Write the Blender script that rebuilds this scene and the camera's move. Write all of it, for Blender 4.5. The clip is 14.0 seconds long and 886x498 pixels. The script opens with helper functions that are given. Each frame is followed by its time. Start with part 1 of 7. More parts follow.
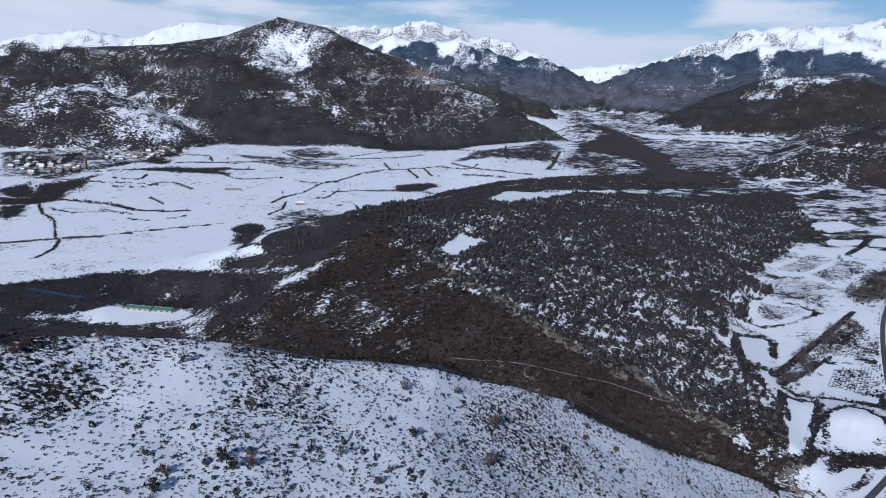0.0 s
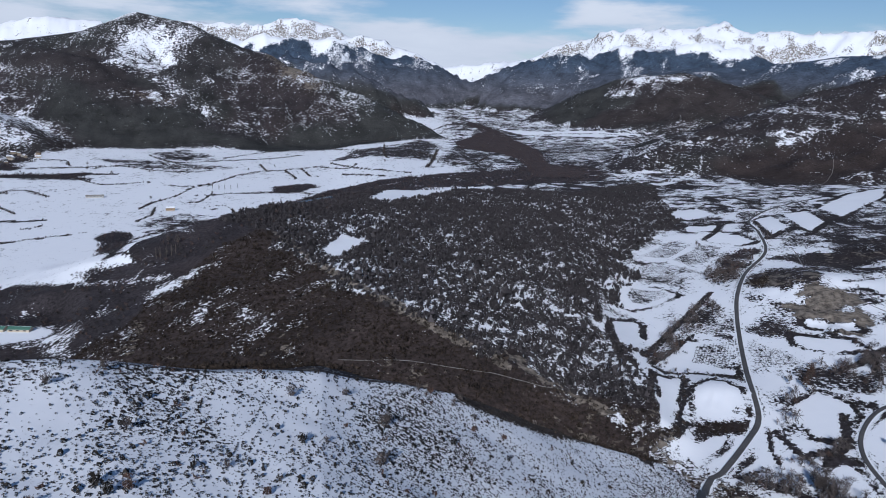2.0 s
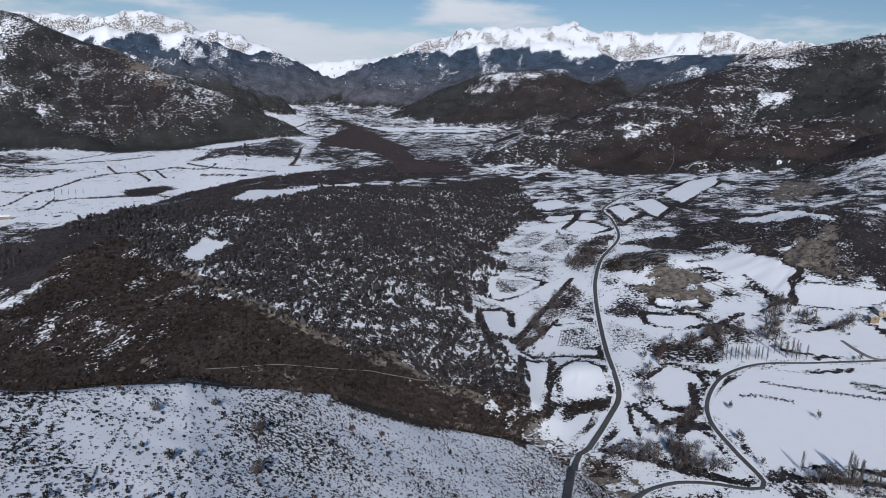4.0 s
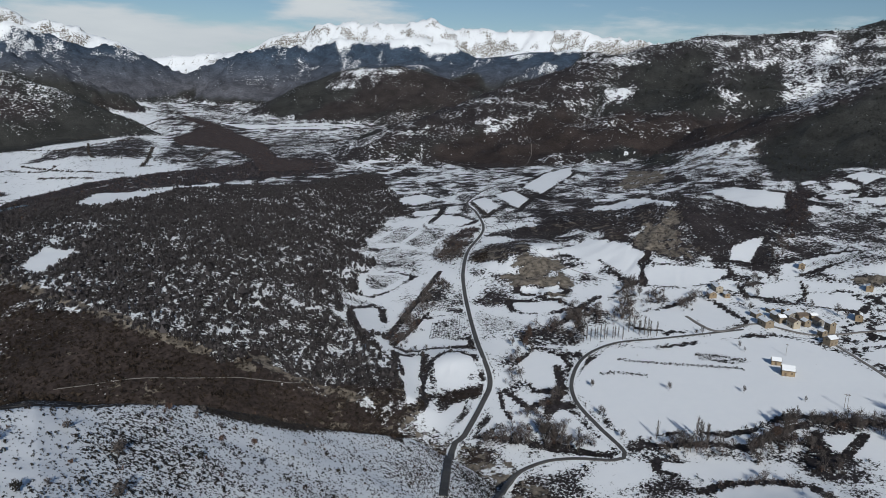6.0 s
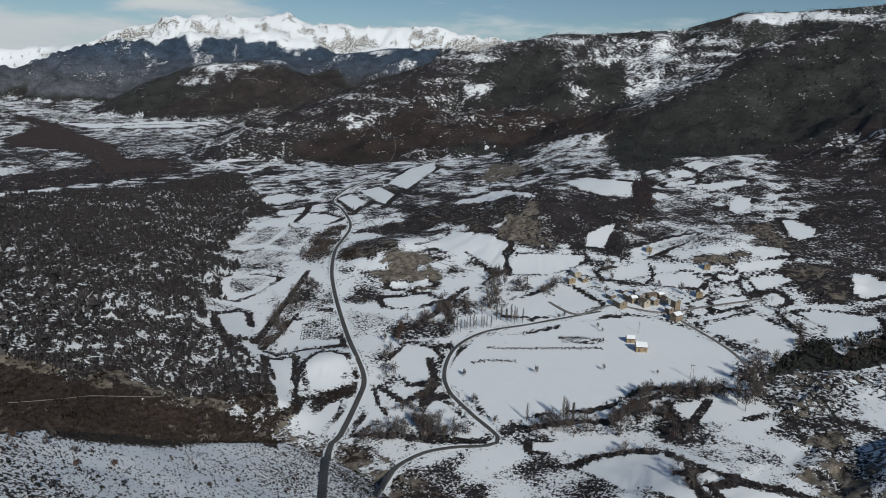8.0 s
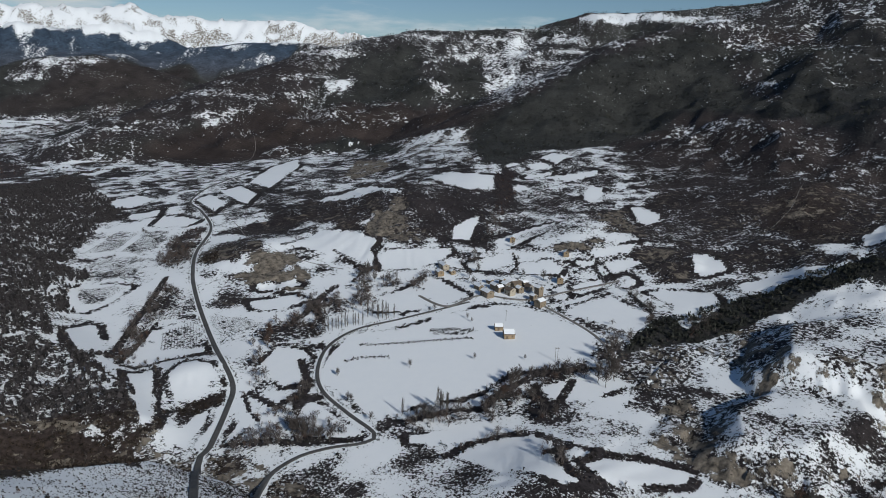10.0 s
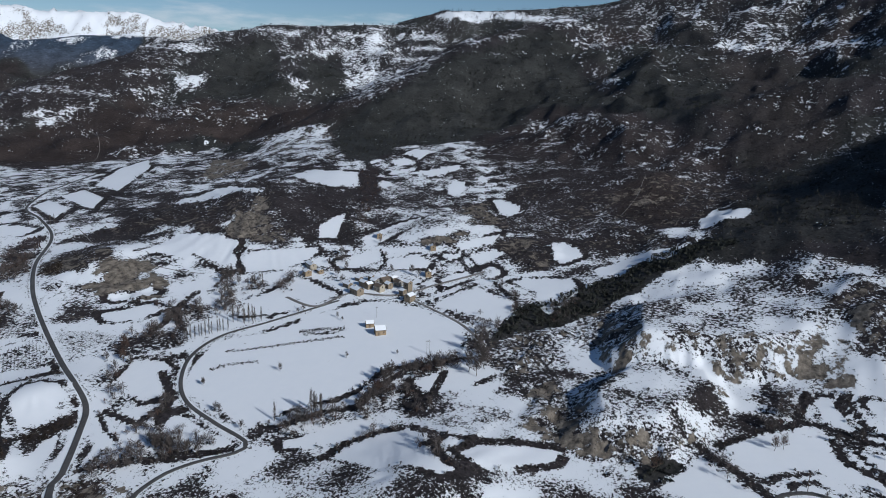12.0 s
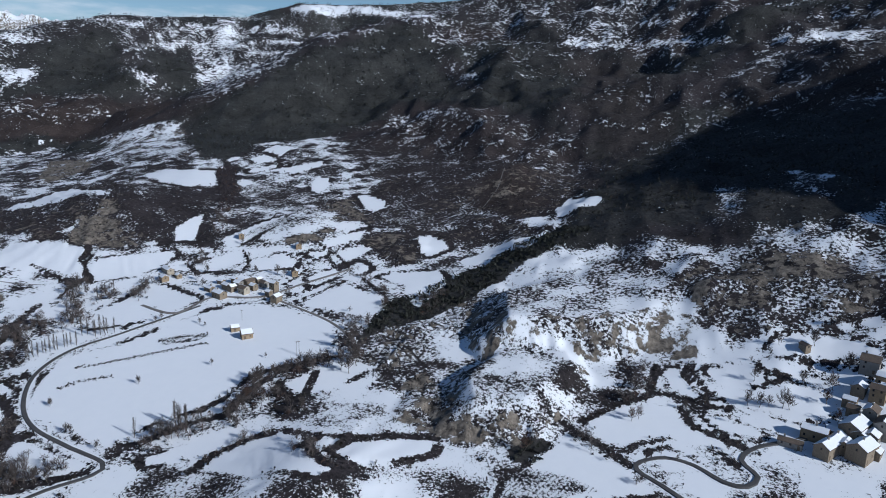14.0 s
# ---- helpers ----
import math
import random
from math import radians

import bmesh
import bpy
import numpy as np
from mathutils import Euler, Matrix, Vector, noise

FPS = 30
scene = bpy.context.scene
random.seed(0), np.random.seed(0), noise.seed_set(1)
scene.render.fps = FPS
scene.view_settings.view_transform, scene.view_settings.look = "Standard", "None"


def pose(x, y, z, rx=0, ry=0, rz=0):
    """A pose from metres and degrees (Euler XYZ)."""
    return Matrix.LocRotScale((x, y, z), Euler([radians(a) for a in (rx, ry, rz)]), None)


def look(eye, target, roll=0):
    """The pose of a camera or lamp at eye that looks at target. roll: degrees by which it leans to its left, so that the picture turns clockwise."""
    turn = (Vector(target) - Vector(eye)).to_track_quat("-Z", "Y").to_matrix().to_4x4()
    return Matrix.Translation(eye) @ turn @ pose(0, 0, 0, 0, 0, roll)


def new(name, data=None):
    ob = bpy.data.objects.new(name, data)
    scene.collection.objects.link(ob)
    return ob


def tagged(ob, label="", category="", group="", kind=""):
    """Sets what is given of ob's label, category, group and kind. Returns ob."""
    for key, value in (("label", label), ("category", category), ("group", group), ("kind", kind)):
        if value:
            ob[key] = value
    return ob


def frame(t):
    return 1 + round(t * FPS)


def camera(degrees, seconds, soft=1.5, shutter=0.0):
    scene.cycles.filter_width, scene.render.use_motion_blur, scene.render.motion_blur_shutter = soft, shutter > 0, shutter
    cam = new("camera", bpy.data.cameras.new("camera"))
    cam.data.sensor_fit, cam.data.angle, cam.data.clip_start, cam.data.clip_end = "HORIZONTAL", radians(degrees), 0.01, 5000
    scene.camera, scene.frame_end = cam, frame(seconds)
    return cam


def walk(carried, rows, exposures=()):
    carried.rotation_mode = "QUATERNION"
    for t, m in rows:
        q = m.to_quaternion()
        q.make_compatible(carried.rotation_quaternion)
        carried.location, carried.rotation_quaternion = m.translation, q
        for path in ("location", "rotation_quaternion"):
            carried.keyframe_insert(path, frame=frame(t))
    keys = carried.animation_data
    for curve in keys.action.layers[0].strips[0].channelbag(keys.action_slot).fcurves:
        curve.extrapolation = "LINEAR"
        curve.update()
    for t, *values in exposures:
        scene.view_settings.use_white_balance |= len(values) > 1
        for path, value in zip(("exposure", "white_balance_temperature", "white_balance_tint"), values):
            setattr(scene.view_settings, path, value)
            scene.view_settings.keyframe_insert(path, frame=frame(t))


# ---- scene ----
# ---- camera: a drone that hovers and turns to the right ----
EYE = (0.0, 0.0, 170.0)
PATH = [
    (0.0, 0.00, -13.25, -1.77),
    (0.5, -1.75, -13.21, -1.71),
    (1.0, -4.34, -13.14, -1.66),
    (1.5, -7.11, -13.10, -1.63),
    (2.0, -9.88, -13.06, -1.62),
    (2.5, -12.65, -13.03, -1.61),
    (3.0, -15.37, -13.03, -1.58),
    (5.5, -29.10, -13.04, -1.58),
    (6.0, -31.86, -13.05, -1.57),
    (6.5, -34.61, -13.04, -1.57),
    (7.0, -37.39, -13.05, -1.56),
    (7.5, -40.13, -13.06, -1.57),
    (8.0, -42.92, -13.06, -1.55),
    (10.5, -56.71, -13.08, -1.60),
    (11.0, -59.49, -13.07, -1.62),
    (11.5, -62.27, -13.07, -1.66),
    (12.0, -65.05, -13.07, -1.61),
    (12.5, -67.83, -13.09, -1.63),
    (13.0, -70.61, -13.13, -1.66),
    (13.5, -73.39, -13.13, -1.66),
    (14.0, -76.19, -13.15, -1.66),
]
cam = camera(64.74, 14.0, soft=0.9)
EXPOSURES = [(0.0, 0.06, 5500, 12), (3.0, 0.02, 5800, 12), (6.5, -0.14, 6300, 5), (8.0, -0.2, 6350, 4), (11.0, -0.17, 6050, 6), (14.0, 0.03, 5600, 8)]
walk(cam, [(t, pose(*EYE, 90 + pitch, roll, yaw)) for t, yaw, pitch, roll in PATH], EXPOSURES)

# ---- daylight: a low winter sun from behind, a sky with a bank of cloud over the peaks ----
SUN_AZ, SUN_EL = 200.0, 28.0      # azimuth clockwise from the y axis
sun_way = Vector((math.sin(radians(SUN_AZ)) * math.cos(radians(SUN_EL)),
                  math.cos(radians(SUN_AZ)) * math.cos(radians(SUN_EL)), math.sin(radians(SUN_EL))))
sun_data = bpy.data.lights.new("sun", "SUN")
sun_data.energy, sun_data.angle, sun_data.color = 3.75, radians(0.6), (1.0, 0.95, 0.88)
sun = new("sun", sun_data)
sun.matrix_world = look(tuple(sun_way * 900), (0, 0, 0))


def make_world():
    world = bpy.data.worlds.new("winter_sky")
    world.use_nodes = True
    scene.world = world
    nt = world.node_tree
    nt.nodes.clear()
    n, link = nt.nodes.new, nt.links.new
    out, bg = n("ShaderNodeOutputWorld"), n("ShaderNodeBackground")
    sky = n("ShaderNodeTexSky")
    sky.sky_type, sky.sun_disc = "NISHITA", False
    sky.sun_elevation, sky.sun_rotation = radians(SUN_EL), radians(SUN_AZ)
    sky.altitude, sky.air_density, sky.dust_density, sky.ozone_density = 900, 1.0, 0.1, 3.0
    # clouds: a noise on the direction, dense near the horizon and thin above
    tc, sep = n("ShaderNodeTexCoord"), n("ShaderNodeSeparateXYZ")
    link(tc.outputs["Generated"], sep.inputs[0])
    mp = n("ShaderNodeMapping")
    mp.inputs["Scale"].default_value = (4.0, 4.0, 20.0)
    mp.inputs["Location"].default_value = (0.3, 1.7, 0.0)
    link(tc.outputs["Generated"], mp.inputs[0])
    no = n("ShaderNodeTexNoise")
    no.inputs["Scale"].default_value, no.inputs["Detail"].default_value, no.inputs["Roughness"].default_value = 1.0, 7.0, 0.55
    link(mp.outputs[0], no.inputs[0])
    # threshold rises with height
    ramp = n("ShaderNodeMapRange")
    ramp.inputs[1].default_value, ramp.inputs[2].default_value = 0.055, 0.15
    ramp.inputs[3].default_value, ramp.inputs[4].default_value = 0.30, 0.68
    link(sep.outputs[2], ramp.inputs[0])
    clearing = n("ShaderNodeMapRange")
    clearing.inputs[1].default_value, clearing.inputs[2].default_value = 0.50, 0.92
    clearing.inputs[3].default_value, clearing.inputs[4].default_value = 0.0, 0.20
    link(sep.outputs[0], clearing.inputs[0])
    limit = n("ShaderNodeMath"); limit.operation = "ADD"
    link(ramp.outputs[0], limit.inputs[0]); link(clearing.outputs[0], limit.inputs[1])
    sub = n("ShaderNodeMath"); sub.operation = "SUBTRACT"
    link(no.outputs[0], sub.inputs[0]); link(limit.outputs[0], sub.inputs[1])
    soft = n("ShaderNodeMapRange"); soft.interpolation_type = "SMOOTHSTEP"
    soft.inputs[1].default_value, soft.inputs[2].default_value = -0.03, 0.16
    link(sub.outputs[0], soft.inputs[0])
    tone = n("ShaderNodeMapRange")
    tone.inputs[1].default_value, tone.inputs[2].default_value = 0.3, 0.75
    tone.inputs[3].default_value, tone.inputs[4].default_value = 0.55, 1.0
    link(no.outputs[0], tone.inputs[0])
    cloud = n("ShaderNodeMix"); cloud.data_type = "RGBA"
    cloud.inputs[6].default_value, cloud.inputs[7].default_value = (6.4, 7.1, 8.2, 1), (11.2, 11.5, 11.8, 1)
    link(tone.outputs[0], cloud.inputs[0])
    mix = n("ShaderNodeMix"); mix.data_type = "RGBA"
    link(soft.outputs[0], mix.inputs[0]); link(sky.outputs[0], mix.inputs[6]); link(cloud.outputs[2], mix.inputs[7])
    link(mix.outputs[2], bg.inputs[0])
    bg.inputs[1].default_value = 0.061
    link(bg.outputs[0], out.inputs[0])


make_world()

# ---- the lie of the land ----
def lattice(ix, iy, seed):
    v = np.sin(ix * 127.1 + iy * 311.7 + seed * 74.7) * 43758.5453
    return v - np.floor(v)


def value_noise(x, y, seed=0):
    ix, iy = np.floor(x), np.floor(y)
    fx, fy = x - ix, y - iy
    fx, fy = fx * fx * (3 - 2 * fx), fy * fy * (3 - 2 * fy)
    a, b = lattice(ix, iy, seed), lattice(ix + 1, iy, seed)
    c, d = lattice(ix, iy + 1, seed), lattice(ix + 1, iy + 1, seed)
    return (a + (b - a) * fx) * (1 - fy) + (c + (d - c) * fx) * fy


def fbm(x, y, octaves=4, seed=0):
    total, amp, norm = 0.0, 1.0, 0.0
    for i in range(octaves):
        total = total + amp * value_noise(x, y, seed + i * 13)
        norm += amp
        x, y, amp = x * 2.03 + 17.3, y * 2.03 - 9.1, amp * 0.5
    return total / norm


def ridged(x, y, octaves=4, seed=0):
    total, amp, norm = 0.0, 1.0, 0.0
    for i in range(octaves):
        total = total + amp * (1 - np.abs(2 * value_noise(x, y, seed + i * 13) - 1))
        norm += amp
        x, y, amp = x * 2.07 + 5.3, y * 2.07 + 3.1, amp * 0.5
    return total / norm


def step(a, b, v):
    u = np.clip((v - a) / (b - a), 0, 1)
    return u * u * (3 - 2 * u)


def smax(a, b, k):
    return np.maximum(a, b) + np.maximum(k - np.abs(a - b), 0) ** 2 / (4 * k)


def inside(x, y, poly):
    hit = np.zeros(x.shape, bool)
    n = len(poly)
    for i in range(n):
        x0, y0 = poly[i]
        x1, y1 = poly[(i + 1) % n]
        if y0 != y1:
            hit ^= ((y0 > y) != (y1 > y)) & (x < (x1 - x0) * (y - y0) / (y1 - y0) + x0)
    return hit


def line_gap(x, y, pts, closed=False):
    """Distance to a polyline."""
    best = np.full(x.shape, 1e9)
    ends = list(zip(pts, pts[1:] + pts[:1])) if closed else list(zip(pts, pts[1:]))
    for (x0, y0), (x1, y1) in ends:
        dx, dy = x1 - x0, y1 - y0
        u = np.clip(((x - x0) * dx + (y - y0) * dy) / (dx * dx + dy * dy + 1e-9), 0, 1)
        best = np.minimum(best, np.hypot(x - x0 - u * dx, y - y0 - u * dy))
    return best


def rim(x, y, poly):
    """Distance to an outline, and how far along it the nearest point lies."""
    best, run, done = np.full(x.shape, 1e9), np.zeros(x.shape), 0.0
    for (x0, y0), (x1, y1) in zip(poly, poly[1:] + poly[:1]):
        dx, dy = x1 - x0, y1 - y0
        size = math.hypot(dx, dy) + 1e-9
        raw = ((x - x0) * dx + (y - y0) * dy) / size
        u = np.clip(raw / size, 0, 1)
        gap = np.hypot(x - x0 - u * dx, y - y0 - u * dy)
        run = np.where(gap < best, done + raw, run)
        best, done = np.minimum(best, gap), done + size
    return best, run


def around(x, y, poly, k):
    px, py = [p[0] for p in poly], [p[1] for p in poly]
    return (x > min(px) - k) & (x < max(px) + k) & (y > min(py) - k) & (y < max(py) + k)


def crest(x, y, pts, slope, round_off=25.0):
    """A ridge: the envelope of cones that stand along its crest line."""
    best = np.full(x.shape, -1e9)
    for (x0, y0, z0), (x1, y1, z1) in zip(pts, pts[1:]):
        run = math.hypot(x1 - x0, y1 - y0)
        g = max(-0.9 * slope, min(0.9 * slope, (z1 - z0) / run))
        dx, dy = (x1 - x0) / run, (y1 - y0) / run
        along, across = (x - x0) * dx + (y - y0) * dy, np.abs((x - x0) * dy - (y - y0) * dx)
        u = np.clip((along + across * g / math.sqrt(slope * slope - g * g)) / run, 0, 1)
        d2 = (along - u * run) ** 2 + across ** 2
        best = np.maximum(best, z0 + u * (z1 - z0) - slope * (np.sqrt(d2 + round_off ** 2) - round_off))
    return best


RIDGES, KNOLLS, BADLANDS = [], [], []
YARDS = [(-231, 542, 34, -16.5)]


def ridge(name, slope, rough, *crest_line):
    """A crest line: slope of its sides, depth of its ravines in metres, points."""
    RIDGES.append((name, slope, rough, list(crest_line)))


def knoll(x, y, rise, radius, turn, stretch):
    KNOLLS.append((x, y, rise, radius, turn, stretch))


ridge("left_main", 0.50, 80, (-1886, 2333, 182), (-1567, 2558, 218), (-1363, 2673, 259), (-1060, 2807, 290), (-840, 2880, 335), (-670, 2924, 412), (-480, 2860, 374), (-268, 2737, 282), (-50, 2600, 208), (148, 2446, 127), (331, 2327, 42))
ridge("left_spur", 0.50, 60, (-1042, 2760, 283), (-763, 2538, 233), (-570, 2383, 124), (-323, 2227, 47), (-137, 2126, -31))
ridge("left_low", 0.40, 60, (-1527, 1979, 153), (-1284, 2087, 154), (-1049, 2103, 137), (-843, 2032, 57), (-720, 1994, 0))
ridge("blue_left", 0.50, 125, (-640, 3644, 315), (-389, 3679, 369), (-247, 3692, 390), (39, 3700, 389), (271, 3690, 332), (500, 3666, 307), (645, 3643, 231), (762, 3621, 143))
ridge("blue_left_spur", 0.50, 125, (-113, 3198, 275), (37, 3150, 247), (209, 3093, 188), (351, 3030, 122), (430, 2969, 73))
ridge("snow_left", 0.60, 110, (-719, 4290, 486), (-557, 4314, 477), (-359, 4335, 497), (-159, 4347, 530), (10, 4350, 510), (146, 4348, 469), (383, 4333, 427), (586, 4310, 351), (740, 4287, 264))
ridge("snow_far_left", 0.50, 70, (-2676, 3493, 272), (-2291, 3757, 326), (-2065, 3885, 375), (-1919, 3959, 396), (-1743, 4040, 360), (-1464, 4149, 467), (-1200, 4233, 463), (-1016, 4281, 428))
ridge("snow_gap", 0.50, 60, (641, 4656, 242), (781, 4635, 285), (988, 4595, 319), (1190, 4547, 337), (1322, 4510, 330))
ridge("blue_right", 0.48, 125, (744, 3625, 126), (856, 3600, 208), (995, 3564, 280), (1159, 3514, 335), (1373, 3436, 348), (1514, 3376, 393), (1654, 3310, 379), (1868, 3194, 404), (1985, 3122, 361), (2099, 3047, 302))
ridge("snow_right", 0.50, 110, (1188, 4392, 318), (1423, 4322, 413), (1684, 4227, 487), (1778, 4188, 529), (2087, 4043, 541), (2317, 3916, 576), (2431, 3846, 531), (2717, 3649, 516), (3013, 3409, 533), (3161, 3272, 494), (3376, 3051, 455), (3610, 2770, 404))
ridge("dark_hill", 0.50, 55, (881, 2868, 39), (1058, 2807, 119), (1185, 2756, 181), (1287, 2710, 231), (1417, 2644, 250), (1537, 2518, 214), (1648, 2264, 136))
ridge("dark_back", 0.42, 60, (1717, 2818, 255), (1890, 2705, 302), (2066, 2573, 332), (2209, 2451, 345), (2243, 2283, 329), (2244, 2281, 318), (2320, 2056, 270))
ridge("east_main", 0.33, 75, (750, 1470, 52), (835, 1504, 76), (947, 1531, 104), (1087, 1558, 133), (1232, 1575, 180), (1532, 1579, 262), (1755, 1563, 314), (1919, 1523, 350), (2163, 1443, 365), (2338, 1350, 385), (2438, 1272, 393), (2589, 1191, 458), (2657, 1032, 461), (2713, 874, 471), (2835, 611, 496), (2876, 371, 567))
ridge("right_mount", 0.37, 115, (1099, 749, 87), (1285, 735, 150), (1492, 681, 239), (1623, 627, 291), (1743, 558, 326), (1875, 457, 360), (1963, 385, 388), (2043, 167, 453), (2041, -192, 507), (1890, -481, 515), (1670, -672, 491))
ridge("shade_ridge", 0.27, 22, (1080, -1, 54), (1056, -88, 101), (1038, -157, 130), (1012, -240, 155), (999, -324, 174), (1010, -435, 204), (979, -604, 250))
ridge("left_rib", 0.62, 40, (-206, 2772, 278), (-225, 2509, 162), (-240, 2317, 72), (-239, 2146, 1))
ridge("east_rib", 0.60, 45, (1910, 1501, 333), (1782, 1356, 253), (1669, 1223, 188), (1550, 1097, 130))
ridge("east_rib_far", 0.60, 45, (2495, 1130, 441), (2240, 1108, 302), (1987, 1075, 190), (1781, 1034, 131))
ridge("mount_rib", 0.55, 35, (1870, 335, 344), (1626, 207, 225), (1395, 111, 133), (1188, 50, 76))
ridge("mount_rib_south", 0.55, 35, (1899, -3, 365), (1638, -61, 221), (1396, -95, 137), (1215, -102, 94))
ridge("mid_spur", 0.50, 45, (872, 2765, 66), (1002, 2774, 126), (1124, 2781, 184), (1228, 2791, 221), (1381, 2786, 257), (1570, 2730, 264))
# unseen peak, added and kept steep to throw shade over shade_ridge
ridge("unseen_shade_mount", 0.90, 30, (480, -820, 530), (740, -860, 545), (1000, -1000, 570), (1300, -1300, 600))
NEAR_EDGE = [(-420, 60), (-230, 90), (-83, 125), (-67, 137), (-47, 148), (-23, 158), (5, 175), (41, 201), (73, 213), (96, 220),
             (131, 227), (155, 218), (150, 120), (120, 0), (120, -400), (-420, -400)]
WOOD_HILL = [(-43, 603), (10, 481), (43, 402), (73, 370), (99, 344), (122, 329), (150, 317), (167, 298), (189, 387), (205, 470),
             (261, 566), (436, 806), (597, 1181), (420, 1093), (272, 1038), (179, 987), (71, 946), (-20, 800), (-95, 660)]
MESA = [(454, 62), (498, 27), (529, -49), (465, -48), (421, -12), (399, 53)]
MESA_LOW = [(338, 64), (390, 51), (410, 24), (370, 13), (320, 33), (312, 56)]
knoll(395, 491, 13, 42, 60, 1.4)
knoll(593, 486, 24, 85, 60, 1.6)
knoll(1141, 852, 22, 90, 60, 1.5)
knoll(220, 334, 6, 24, 0, 1)
knoll(235, 112, 10, 34, 90, 1.5)
knoll(839, 121, 20, 80, 60, 1.4)
knoll(593, 275, 8, 45, 60, 1.5)
knoll(913, -49, 12, 60, 60, 1.3)
BADLANDS.append([(474, 443), (540, 473), (586, 480), (594, 443), (541, 388), (497, 377), (489, 409)])
BADLANDS.append([(344, 454), (365, 464), (397, 481), (410, 461), (397, 416), (360, 391), (337, 399), (334, 424)])
BADLANDS.append([(721, 715), (934, 874), (926, 790), (836, 705), (738, 677)])
BADLANDS.append([(475, 597), (597, 639), (719, 639), (671, 527), (599, 447), (559, 464), (493, 462), (497, 530)])
BADLANDS.append([(671, 304), (722, 280), (655, 230), (609, 247)])
BADLANDS.append([(554, 284), (581, 258), (600, 245), (560, 241), (542, 267)])
BADLANDS.append([(389, 143), (467, 112), (467, 71), (412, 62), (403, 89), (350, 109), (345, 124)])
BADLANDS.append([(330, 105), (362, 92), (326, 62), (302, 65), (313, 40), (299, 30), (285, 40), (284, 61), (299, 98)])
BADLANDS.append([(491, -50), (510, -88), (506, -179), (438, -160), (423, -108), (412, -88), (425, -59), (459, -55)])
BADLANDS.append([(672, 135), (807, 143), (898, 105), (721, 62), (646, 91)])
BADLANDS.append([(583, 215), (636, 188), (614, 144), (546, 151), (527, 170)])


def base_height(x, y):
    """The valley floors alone."""
    z = -20 + 20 * step(0, 150, x) + 0.06 * np.maximum(0, x - 150) * (1 - 0.75 * step(600, 1300, y))
    way = np.degrees(np.arctan2(x, y))
    z = z + 0.05 * np.clip(np.hypot(x, y) - 540, 0, 500) * step(46, 58, way) * step(98, 84, way)
    return z + 0.062 * np.maximum(0, np.hypot(x, y) - 2300)


